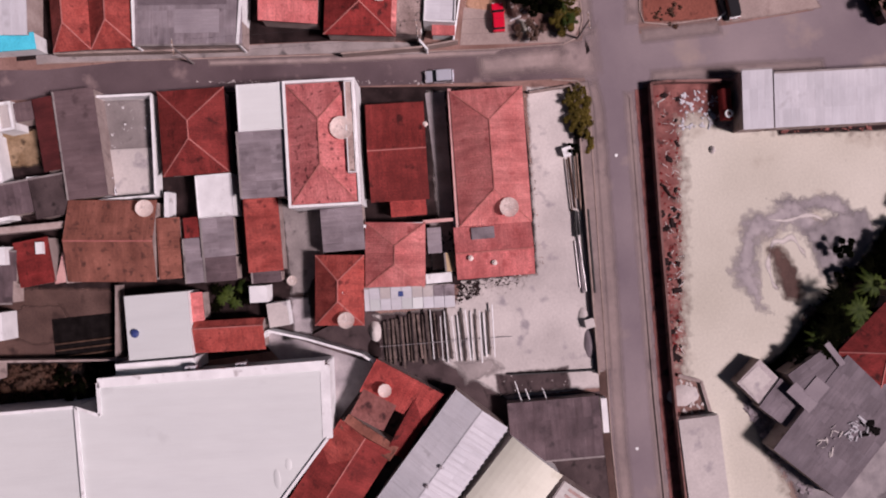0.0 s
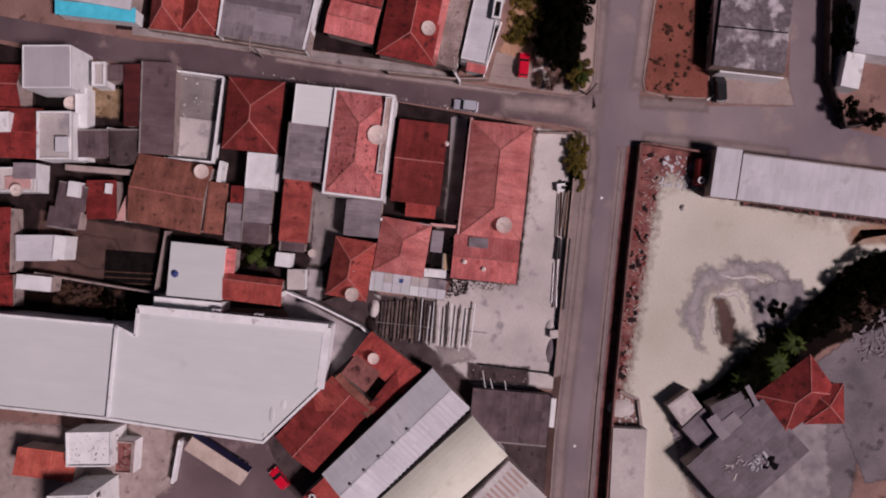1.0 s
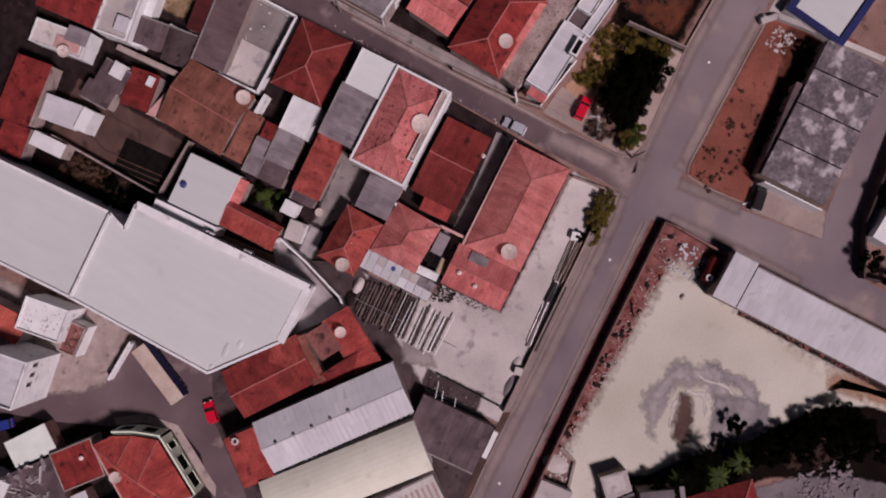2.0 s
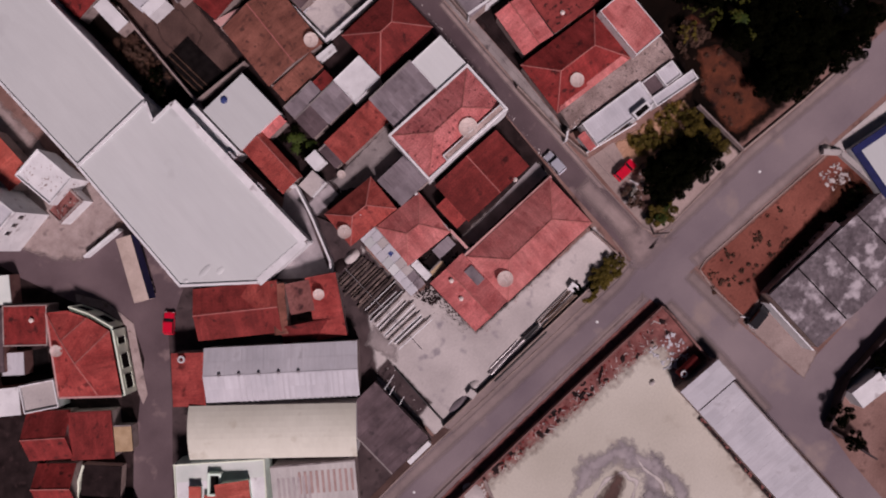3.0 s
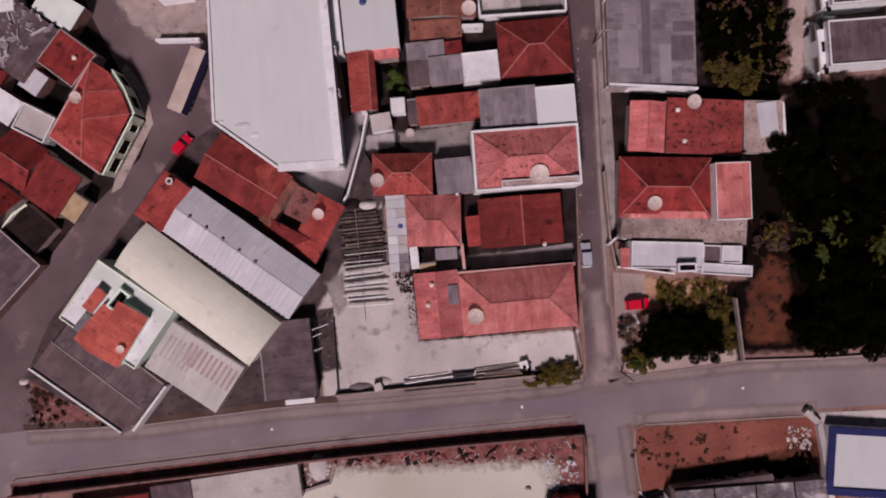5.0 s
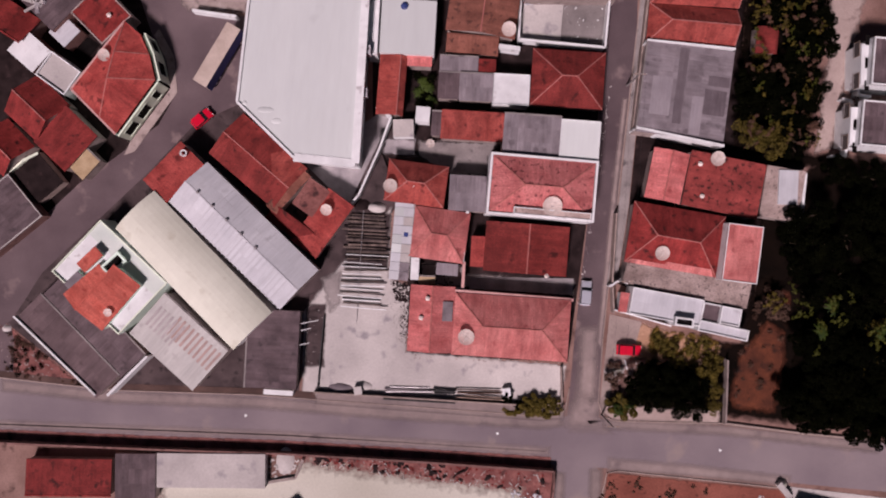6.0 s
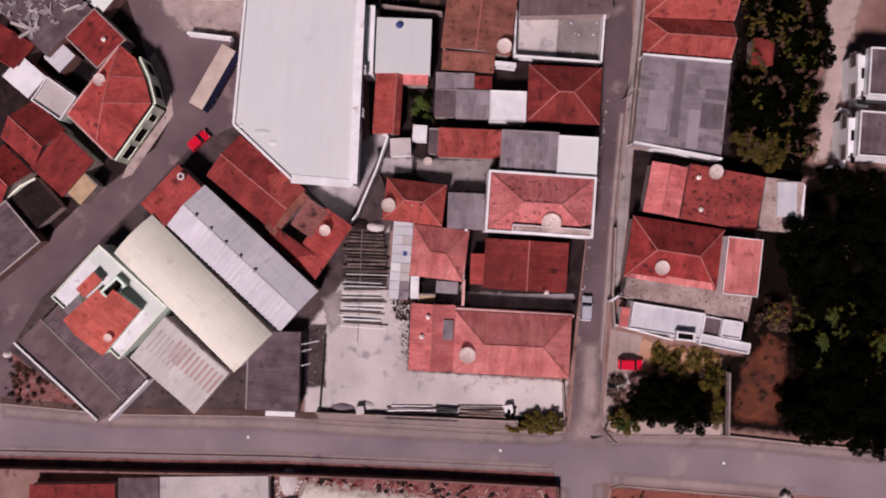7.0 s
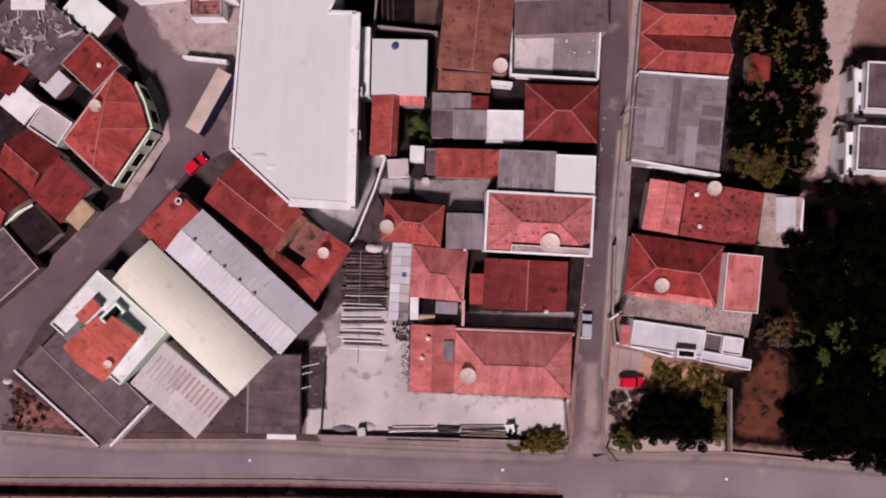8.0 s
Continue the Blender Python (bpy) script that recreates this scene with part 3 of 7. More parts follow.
# the dark of these block grounds imitates the shade of narrow gaps
ground_patch("block_ground", "dark damp ground between the houses", SHADE_AND_SCRAP, [(21.1, -21.1), (22.2, -12.0), (24.4, 6.3), (26.5, 32.9), (27.6, 51.8), (30.0, 67.3), (33.0, 95.4), (-16.3, 92.8), (-18.5, 64.7), (-11.7, 41.9), (-11.2, 16.2), (-6.9, 5.1), (-5.3, -7.8), (-5.1, -20.6)], 0.006)
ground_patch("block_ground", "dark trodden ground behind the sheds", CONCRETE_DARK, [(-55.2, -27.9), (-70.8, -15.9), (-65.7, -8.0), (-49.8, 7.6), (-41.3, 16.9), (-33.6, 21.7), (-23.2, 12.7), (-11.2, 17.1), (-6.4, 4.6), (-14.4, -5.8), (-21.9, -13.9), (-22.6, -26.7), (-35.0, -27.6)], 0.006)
ground_patch("block_ground", "damp black ground round the old corner houses", SHADE_AND_SCRAP, [(-99.2, -25.3), (-71.3, -6.5), (-57.8, 5.6), (-52.2, 9.2), (-44.3, 15.7), (-42.2, 21.4), (-45.3, 29.2), (-49.1, 40.6), (-50.8, 50.0), (-97.8, 50.8)], 0.006)
ground_patch("block_ground", "dark ground between the eastern houses", SHADE_AND_SCRAP, [(33.4, 48.4), (33.1, 32.8), (30.7, 4.4), (29.1, -8.4), (50.5, -16.2), (52.7, 3.1), (59.3, 11.2), (48.7, 30.7), (49.9, 48.1)], 0.006)
ground_patch("yard", "pale dusty concrete yard beside the tiled house", CONCRETE_PALE, [(-22.4, -13.7), (-16.2, -5.7), (-7.8, 4.2), (-8.0, -7.7), (-4.8, -9.2), (-5.0, -19.7), (21.1, -21.6), (20.0, -28.7), (-22.2, -27.5)], 0.02)
ground_patch("yard", "grey concrete drive between two walls", CONCRETE, [(-3.2, -5.2), (4.3, -5.6), (4.3, -6.9), (22.2, -7.7), (21.9, -10.7), (-3.2, -8.9)], 0.03)
ground_patch("sand_lot", "pale sandy lot with tyre tracks", SAND, [(14.6, -41.4), (15.4, -45.0), (13.1, -50.9), (7.4, -89.2), (-12.5, -86.6), (-10.2, -68.4), (-16.0, -57.5), (-21.7, -54.8), (-24.5, -50.5), (-32.0, -50.0), (-46.0, -54.0), (-46.0, -34.0), (-8.7, -38.8)], 0.012)
ground_patch("yard", "strip of rubble and maroon soil behind the wall", MAROON, [(19.7, -38.8), (18.0, -51.5), (11.0, -50.4), (9.5, -45.0), (1.3, -42.6), (-12.7, -40.8), (-21.0, -39.6), (-40.1, -36.6), (-39.9, -33.1), (-13.2, -35.6)], 0.008)
ground_patch("verge", "dark maroon soil strip at the foot of the lot wall", MAROON, [(18.7, -36.6), (-2.0, -35.6), (-25.0, -34.5), (-46.0, -34.1), (-75.0, -33.3), (-75.0, -35.4), (-46.0, -36.2), (-25.0, -36.6), (-2.0, -37.6), (18.7, -38.8)], 0.04, 0.3)
ground_patch("red_soil_lot", "bare red soil lot with dark weeds", RED_SOIL, [(27.6, -38.9), (59.2, -41.6), (97.0, -45.2), (94.2, -54.1), (59.8, -49.2), (58.9, -56.7), (32.3, -50.4), (26.7, -49.6)], 0.012)
ground_patch("forecourt", "dusty beige forecourt beside a flat-roofed building", DUST, [(32.1, -49.1), (31.8, -51.4), (31.5, -62.6), (26.4, -64.3), (26.0, -50.3)], 0.035)
ground_patch("forest_floor", "dark leaf litter under the trees", SHADE_SOIL, [(49.1, 56.3), (62.0, 56.1), (60.1, 13.9), (72.9, 12.9), (103.3, 11.3), (102.4, -36.4), (72.1, -32.4), (47.1, -30.1), (42.1, -27.9), (48.6, -18.0), (50.5, -8.0), (51.5, 4.0), (58.8, 10.7), (47.0, 13.3)], 0.01)
ground_patch("dirt_track", "pale dusty track between trees and houses", DUST, [(62.9, 56.1), (73.0, 55.9), (67.0, 30.3), (63.9, 13.8), (60.4, 13.0), (62.2, 28.6)], 0.014)
ground_patch("yard", "brown earth yard behind old houses", EARTH, [(3.3, 59.4), (0.4, 38.6), (-9.9, 40.0), (-7.3, 60.7)], 0.02)
ground_patch("yard", "dark overgrown strip beside the white hall", SHADE_SOIL, [(-7.5, 60.7), (-9.9, 40.4), (-15.7, 41.1), (-13.1, 61.5)], 0.024)
ground_patch("pavement", "grey concrete forecourt beside the white hall", GRAVEL, [(-10.6, 18.6), (-9.5, 19.9), (-8.2, 18.3), (-15.1, 3.6), (-22.4, 10.6)], 0.03)
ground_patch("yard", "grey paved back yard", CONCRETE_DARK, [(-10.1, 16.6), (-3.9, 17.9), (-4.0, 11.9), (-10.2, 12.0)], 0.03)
ground_patch("yard", "smoky grey cement yard with stains", CONCRETE, [(-3.9, 14.7), (10.1, 14.4), (7.9, 11.7), (7.9, 8.7), (1.5, 8.8), (-4.0, 11.9)], 0.03)
ground_patch("yard", "pale walled courtyard floor", CONCRETE_PALE, [(12.6, 38.2), (26.8, 37.7), (26.4, 30.4), (12.4, 31.0)], 0.03)
ground_patch("yard", "pale red earth beside the street", DIRT, [(28.2, -13.4), (36.5, -16.2), (34.5, -21.0), (31.5, -25.0), (30.5, -31.0), (26.8, -30.3)], 0.018)
ground_patch("yard", "dark litter of the corner lot", SHADE_SOIL, [(35.5, -15.9), (50.6, -17.6), (47.0, -31.2), (29.5, -30.6), (31.0, -24.0)], 0.014, 1.0)
ground_patch("yard", "orange dust below the white terrace", ORANGE_SOIL, [(37.2, -16.0), (40.8, -16.6), (46.3, -18.0), (45.6, -19.9), (41.5, -19.0), (37.4, -18.2)], 0.024, 0.8)


def kerb(label, pts, mat=None, h=0.13):
    k = thing("kerb", label, "kerb", pts[0][0], pts[0][1], kind="structure")
    o = Vector((*pts[0], 0))
    for p, q in zip(pts, pts[1:]):
        part("kerb_stone", beam(bmesh.new(), Vector((*p, h)) - o, Vector((*q, h)) - o, 0.16, h), mat or KERB, k)
    return k


kerb("worn pale kerb along the wide road", [(-71.4, -25.1), (-53.0, -26.9), (-30.0, -27.3), (-7.0, -28.7), (16.9, -30.1), (19.6, -30.0), (20.8, -28.9), (21.4, -25.4)])
kerb("worn kerb beside the street of houses", [(26.1, -27.6), (26.7, -17.6), (28.9, 6.3), (31.5, 32.8), (32.6, 44.7)])
kerb("worn kerb at the wooded corner", [(26.1, -27.6), (26.9, -30.0), (29.2, -30.7), (47.5, -30.8), (72.0, -33.3)])
kerb("worn kerb round the red soil lot", [(27.1, -49.7), (27.0, -42.4), (27.7, -39.2), (29.5, -38.8), (57.4, -41.3)])

# ---- houses of the middle block ----
hip_house("house with a dark red hipped tile roof", 19.84, 24.07, 11.55, 9.03, -2.9, 3.2, 2.1, TERRA_RUST, inset=4.6)
flat_house("two-storey house with a white parapet", 15.64, 6.61, 16.59, 9.48, -4.1, 6.0, CONCRETE, WHITE, parapet=0.5, rim=0.35)
hip_house("mottled orange-red hipped tile roof over the two-storey house", 15.63, 6.65, 15.73, 8.60, -4.0, 6.25, 1.9, TERRA_SPOT, WHITE, inset=5.0, over=0.1, name="roof")
flat_house("white-rimmed gutter terrace let into the mottled roof", 17.10, 2.56, 11.86, 1.09, -4.3, 7.2, MOSSY, WHITE, parapet=0.14, rim=0.14, name="roof_terrace", category="terrace")
lean_to("annex with a plain grey fibre-cement roof", 13.99, 14.63, 8.89, 6.38, -3.1, 5.6, 5.9, "n", FIBRE)
flat_house("low annex with a clean white roof", 21.37, 14.05, 6.13, 6.03, -3.4, 5.95, WHITE_ROOF, WHITE, parapet=0.18, rim=0.15)
lean_to("long outbuilding with an orange tile roof", 4.88, 16.34, 9.99, 4.34, -2.6, 3.0, 3.9, "n", TERRA_WORN)
lean_to("small brown fibre-cement lean-to", -0.86, 16.84, 1.52, 3.91, -2.3, 2.7, 2.9, "n", FIBRE_DARK)
flat_house("small house with a white flat roof", 10.91, 22.18, 5.73, 4.91, -2.2, 3.6, WHITE, WHITE, parapet=0.12, rim=0.12)
lean_to("shed with a grey fibre-cement roof", 5.36, 22.57, 5.35, 4.34, -2.0, 3.0, 3.4, "n", FIBRE)
lean_to("shed with a brown fibre-cement roof", 1.02, 22.84, 3.35, 4.24, -2.4, 2.9, 3.1, "n", FIBRE_DARK)
lean_to("narrow shed with a grey sheet roof", 2.60, 26.20, 6.11, 2.54, -2.3, 3.0, 3.2, "n", FIBRE)
lean_to("tiny lean-to with a dark red roof", 7.07, 25.94, 2.76, 2.41, -1.6, 2.9, 3.2, "s", TERRA_DARK)
gable_house("large old house with a brown weathered tile roof", 6.62, 36.88, 11.08, 11.99, -7.3, 3.0, 1.5, "y", TERRA_BROWN)
lean_to("long dusky fibre-cement roof", 20.16, 39.3, 14.7, 5.2, 1.0, 3.2, 3.7, "n", TAUPE)
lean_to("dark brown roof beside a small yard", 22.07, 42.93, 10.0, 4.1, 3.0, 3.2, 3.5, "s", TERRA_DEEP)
flat_house("white flat-roofed house with a blue tank", -5.48, 31.63, 8.60, 8.51, -2.4, 4.3, WHITE_ROOF, WHITE)
gable_house("narrow red-tiled house wing", -8.03, 22.67, 4.31, 9.48, -3.9, 3.2, 0.9, "y", TERRA_WORN, shift=1.2)
lean_to("narrow side wing with a pink tile roof", -3.70, 26.50, 4.01, 1.43, -2.0, 3.0, 3.3, "n", TERRA_PINK)
flat_house("small white box-shaped roof of a yard room", -3.02, 18.22, 2.24, 2.39, -4.1, 3.0, WHITE, WHITE)
hip_house("house with a weathered red hipped roof", -3.88, 7.22, 9.55, 6.65, -7.1, 3.0, 2.0, TERRA_WORN, inset=3.4)
flat_house("low annex with a grey flat roof", 4.26, 5.74, 5.84, 5.62, -2.6, 3.2, FIBRE, PLASTER)
hip_house("house with a pinkish-red hipped tile roof", -0.09, -0.85, 8.83, 8.15, -7.1, 3.0, 1.9, TERRA_SALMON, inset=3.2)
patchwork = lean_to("patchwork of grey and white roofing sheets", -6.08, -1.82, 3.07, 11.82, -4.4, 2.6, 3.0, "e", FIBRE_LIGHT)
flat_house("small white slab roof", -3.93, -6.30, 1.31, 3.52, -1.8, 2.9, WHITE, WHITE)
lean_to("small ochre plastic roof", -2.01, -8.07, 2.67, 1.25, -1.7, 2.4, 2.6, "n", YELLOW)
gable_house("house with a plain dull red tile roof", 13.65, -2.88, 13.20, 7.87, -3.7, 3.3, 1.3, "y", TERRA_RUST, shift=0.2)
lean_to("low porch with a red tile roof", 6.00, -3.42, 2.15, 4.86, -2.5, 2.6, 3.0, "e", TERRA)
hip_house("long house with an orange-red hipped tile roof", 11.49, -15.33, 18.36, 9.83, -3.0, 3.2, 2.1, TERRA_SALMON, inset=4.6, over=0.25)
wing = gable_house("wing with a pinkish tile roof and a skylight", -1.20, -14.19, 7.08, 10.54, -2.6, 3.1, 0.9, "y", TERRA_PINK, over=0.2)
lean_to("dark grey flat shed roof above a yard", -26.36, -19.40, 8.18, 12.47, -2.2, 2.7, 3.0, "w", FIBRE_DARK)

# ---- the white hall ----
def white_hall(main, far, wall_z=7.0):
    h = thing("hall", "large hall with a white metal roof and parapets", "hall")
    for ring, z in ((main, wall_z), (far, wall_z - 0.5)):
        part("roof_sheet", slab(bmesh.new(), [(px, py, z - 0.28) for px, py in ring], 0.15), WHITE_ROOF, h)
        n = len(ring)
        for k in range(n):
            top = z - 0.2 if ring is main and k == 0 else z
            p, q = Vector((*ring[k], top)), Vector((*ring[(k + 1) % n], top))
            if (q - p).length < 1.5:
                continue
            part("parapet", beam(bmesh.new(), p, q, 1.25 if ring is main and k in (0, 1) else 0.4, 0.6), WHITE, h)
            lo = Vector((0, 0, 0.605))
            part("wall", beam(bmesh.new(), p - lo, q - lo, 0.3, top - 0.605), WHITE, h)
    return h


MAIN = [(-22.6, 10.6), (-13.1, 9.8), (-11.7, 39.3), (-15.9, 39.5), (-14.5, 42.5), (-28.9, 43.1), (-31.3, 18.9)]
FAR = [(-29.0, 43.4), (-14.5, 42.8), (-13.8, 60.8), (-12.4, 97.8), (-26.2, 97.0), (-28.1, 60.0)]
white_hall(MAIN, FAR)


def air_conditioner(x, y, z, rot, s=1.0):
    h = thing("air_conditioner", "grey outdoor air conditioner unit on the hall", "air conditioner", x, y, rot, z, group="air conditioners on the hall")
    part("casing", boxed(-0.55 * s, -0.3 * s, 0, 0.55 * s, 0.3 * s, 0.8 * s, bevel=0.04), FIBRE_LIGHT, h)
    part("fan_grille", cyl(bmesh.new(), 0.12 * s, 0, 0.802 * s, 0.83 * s, 0.2 * s, 0.18 * s, 16), FIBRE, h)
    for sx in (-0.4, 0.4):
        part("bracket", boxed(sx * s - 0.04, -0.45 * s, -0.08, sx * s + 0.04, 0.45 * s, -0.003), STEEL, h)
    return h


for (px, py), z, rot, k in (((-11.5, 27.4), 5.2, 90, 1.3), ((-11.9, 20.8), 5.2, 90, 1.3)):
    air_conditioner(px, py, z, rot, k)

flat_house("low white annex squeezed between hall and house", -10.75, 32.4, 1.5, 10.6, -2.4, 4.9, WHITE, WHITE, parapet=0.1, rim=0.12, name="annex", category="annex")

# ---- west block ----
rusty = gable_house("long old house with a rusty red tile roof", -28.88, 10.37, 13.42, 8.35, -40.0, 3.4, 1.3, "x", TERRA_RUST)
part("tile_patch", slab(bmesh.new(), [(6.7, 4.17, 3.43), (2.2, 4.17, 3.43), (1.0, 2.2, 4.05), (3.2, 0.1, 4.71), (6.7, 0.1, 4.71)], 0.03), TERRA_WORN, rusty, "orange weathered tiles of a newer roof patch")
lean_to("red-tiled back wing round a small court", -18.68, 0.70, 4.94, 10.24, -35.3, 3.0, 3.6, "e", TERRA)
lean_to("narrow link wing with dark red tiles", -23.33, -0.14, 8.93, 2.65, -35.6, 3.0, 3.3, "n", TERRA_DARK)
flat_house("smoky reddish slab roof beside a dark light well", -20.52, 4.74, 3.94, 5.01, -34.7, 3.1, MAROON, PLASTER)
lean_to("orange weathered tile strip beside a light well", -23.99, 5.68, 1.97, 8.15, -41.2, 3.2, 3.7, "w", TERRA_BROWN)
ware = gable_house("long warehouse with a pale ribbed sheet roof", -30.64, -1.51, 24.20, 8.63, -43.3, 4.6, 1.2, "x", FIBRE_LIGHT, name="warehouse", category="warehouse", cap=FIBRE_LIGHT)
lean_to("red-tiled front of the long warehouse", -41.88, 8.31, 5.24, 8.49, -43.7, 4.2, 4.7, "e", TERRA)
barrel_house("warehouse with a smooth cream curved roof", -38.30, -7.01, 26.39, 8.44, -45.0, 4.8, 0.9)
striped = lean_to("beige sheet roof with rows of red stripes", -40.75, -18.29, 13.44, 8.67, -41.5, 3.8, 4.4, "n", BEIGE_SHEET)
MINT_HOUSE = (-51.47, -8.26, 14.39, 11.1, -42.6)
mint = flat_house("mint-green two-storey house with terraces", *MINT_HOUSE, 4.4, WHITE, MINT, parapet=0.35, edge=PALE_MINT)
part("terrace_floor", boxed(-6.9, 2.6, 4.402, 6.9, 5.3, 4.45), MINT_ROOF, mint, "washed mint terrace floor")
lean_to("red-tiled upper roof over the mint house", -50.89, -11.40, 5.01, 9.12, -39.9, 5.9, 6.5, "w", TERRA_ORANGE, MINT, name="roof", category="roof")
lean_to("low red-tiled roof over the mint house terrace", -54.55, -9.74, 3.11, 7.31, -48.9, 5.3, 5.7, "e", TERRA_ORANGE, MINT, name="roof", category="roof")
lean_to("small red-tiled porch roof of the mint house", -54.23, -5.59, 1.93, 3.92, -47.1, 5.3, 5.6, "n", TERRA_ORANGE, MINT, name="roof", category="roof")
flat_house("small grey slab over a stairwell", -56.78, -8.90, 1.40, 2.95, -46.1, 5.2, FIBRE, MINT, name="stair_roof", category="roof")
flat_house("dark stairwell opening with mint walls", -50.51, -6.17, 2.09, 3.60, -47.0, 5.0, BLACK, MINT, parapet=0.5, rim=0.35, name="stairwell", category="stairwell")
lean_to("dark grey shed roof beside a street", -54.65, -15.94, 18.06, 5.56, -45.8, 2.8, 3.1, "n", FIBRE_DARK)
lean_to("brown-grey shed roof with a white edge", -58.76, -19.38, 17.98, 5.35, -45.2, 2.6, 2.9, "n", TAUPE)
def corner_house():
    """A five-sided tiled roof whose street fronts follow the bend of the street."""
    h = thing("house", "corner house with a red hipped roof and pale mint street fronts", "house", -51.4, 22.4)
    o = Vector((-51.4, 22.4, 0))
    A, B, C, D, E, F = [Vector((px, py, 4.2)) - o for px, py in ((-49.9, 31.9), (-47.4, 29.8), (-46.0, 26.7), (-45.0, 22.7), (-51.1, 14.1), (-58.2, 21.1))]
    P, Q = Vector((-51.7, 22.5, 6.0)) - o, Vector((-50.8, 26.7, 5.7)) - o
    G = (E + F) / 2 + Vector((1.0, -0.9, 0))
    for ring in ((E, D, P, G), (D, C, Q, P), (C, B, A, Q), (A, F, P, Q), (F, G, P)):
        part("roof_slope", slab(bmesh.new(), ring, 0.14), TERRA, h)
    caps(h, [(P, D), (P, G), (P, Q), (Q, C), (Q, A)])
    caps(h, [(A, F), (F, E)], PINK_WALL, 0.3)
    for p, q in ((A, F), (F, E)):
        d = Vector((0, 0, 0.2))
        part("wall", beam(bmesh.new(), p - d, q - d, 0.25, 4.0), MINT, h)
    ledge = [(E, D, 0.35), (D, C, 0.5), (C, B, 0.5)]
    for k, (p, q, out) in enumerate(ledge):
        side = (q - p).cross(Vector((0, 0, 1))).normalized()
        lo, up = Vector((0, 0, 0.75)), Vector((0, 0, 0.1))
        part("ledge", beam(bmesh.new(), p + side * out / 2 - lo, q + side * out / 2 - lo, out, 0.14), MINT, h, "mint ledge behind the street front")
        front = part("street_front", beam(bmesh.new(), p + side * (out + 0.13) - up, q + side * (out + 0.13) - up, 0.24, 4.1), PALE_MINT, h, "pale mint street front")
        n = 3 if k == 0 else 1
        for m in range(n):
            mid = p.lerp(q, (m + 0.62) / (n + 0.2)) + side * (out + 0.255)
            turn = math.degrees(math.atan2(side.y, side.x)) + 90
            wide = 2.3 if k == 0 and m < 2 else 1.1 if k == 0 else 2.0
            pane = part("window", boxed(-wide / 2, -0.03, 1.0, wide / 2, 0.02, 3.4), BLACK, h, "dark shuttered window")
            pane.matrix_basis = pose(mid.x, mid.y, 0, 0, 0, turn)
            part("sill", boxed(-wide / 2 - 0.1, -0.16, 0.9, wide / 2 + 0.1, -0.032, 0.998), PALE_MINT, pane)
            part("lintel", boxed(-wide / 2 - 0.1, -0.1, 3.402, wide / 2 + 0.1, -0.032, 3.5), PALE_MINT, pane)
    return h


corner_house()
ground_patch("pavement", "narrow dusty pavement round the corner house", PLASTER, [(-51.6, 11.4), (-49.9, 12.0), (-43.1, 21.7), (-43.7, 27.6), (-46.2, 32.0), (-47.0, 31.0), (-44.9, 26.9), (-44.2, 22.3), (-50.6, 13.6)], 0.1)
flat_house("house with a flat red roof deck", -54.02, 33.18, 7.14, 6.53, -44.8, 3.4, TERRA_DARK, PLASTER, parapet=0.12)
gable_house("house with two dark red tile slopes", -64.10, 18.22, 7.08, 7.88, -42.5, 3.0, 2.3, "x", TERRA_DARK)
lean_to("low wing with a worn red tile roof", -59.39, 13.38, 6.96, 7.70, -43.1, 3.2, 3.7, "n", TERRA_DARK)
flat_house("house with a plain white flat roof", -65.33, 27.21, 5.33, 4.46, -40.8, 3.4, WHITE, OLD_WALL)
flat_house("pale rooftop terrace with low walls", -60.76, 23.76, 5.65, 4.55, -34.9, 3.0, CONCRETE_PALE, WHITE, parapet=0.4)
flat_house("small pale sheet roof beside a dark yard", -60.24, 30.58, 3.49, 3.65, -43.4, 2.6, FIBRE_LIGHT, OLD_WALL)
flat_house("house with a pale mint flat roof", -54.52, 41.45, 7.21, 4.72, -40.5, 2.9, MINT_ROOF, OLD_WALL)
flat_house("long low house with a dark roof and pale parapet", -72.5, -0.8, 8.6, 16.6, -50.2, 2.4, FIBRE_DARK, OLD_WALL, parapet=0.25, rim=0.16, edge=CONCRETE_PALE)
lean_to("small ochre canopy over a gate", -56.61, 9.55, 3.00, 4.20, -43.7, 2.6, 2.9, "n", YELLOW)

# ---- east row ----
hip_house("long house with a deep red tile roof", 39.74, 38.51, 14.06, 5.13, -2.8, 3.3, 2.1, TERRA_WORN, inset=3.2, inset_far=0.05)
hip_house("second long red-tiled roof beside it", 39.24, 32.70, 13.88, 6.30, -4.2, 3.3, 2.3, TERRA_WORN, inset=3.2, inset_far=0.05)
grey_shed = lean_to("wide shed with a weathered grey sheet roof", 38.23, 22.22, 14.03, 14.45, -6.5, 3.6, 4.2, "w", FIBRE)
for x0, y0, x1, y1, m, lab in ((-5.4, -4.2, -2.2, 1.8, FIBRE_NEW, "lighter newer roofing sheets"), (-1.6, -5.2, -0.2, 6.8, FIBRE_OLD, "sooty line of old roofing sheets"), (3.1, -3.2, 6.6, 0.8, FIBRE_OLD, "sooty old roofing sheets"), (1.2, -6.6, 3.0, -0.5, FIBRE_NEW, "lighter newer roofing sheets"), (3.4, 1.4, 6.8, 3.0, FIBRE_OLD, "sooty old roofing sheets")):
    part("sheet_patch", slab(bmesh.new(), [(x0, y0, 3.97 - 0.0428 * x0), (x1, y0, 3.97 - 0.0428 * x1), (x1, y1, 3.97 - 0.0428 * x1), (x0, y1, 3.97 - 0.0428 * x0)], 0.02), m, grey_shed, lab)
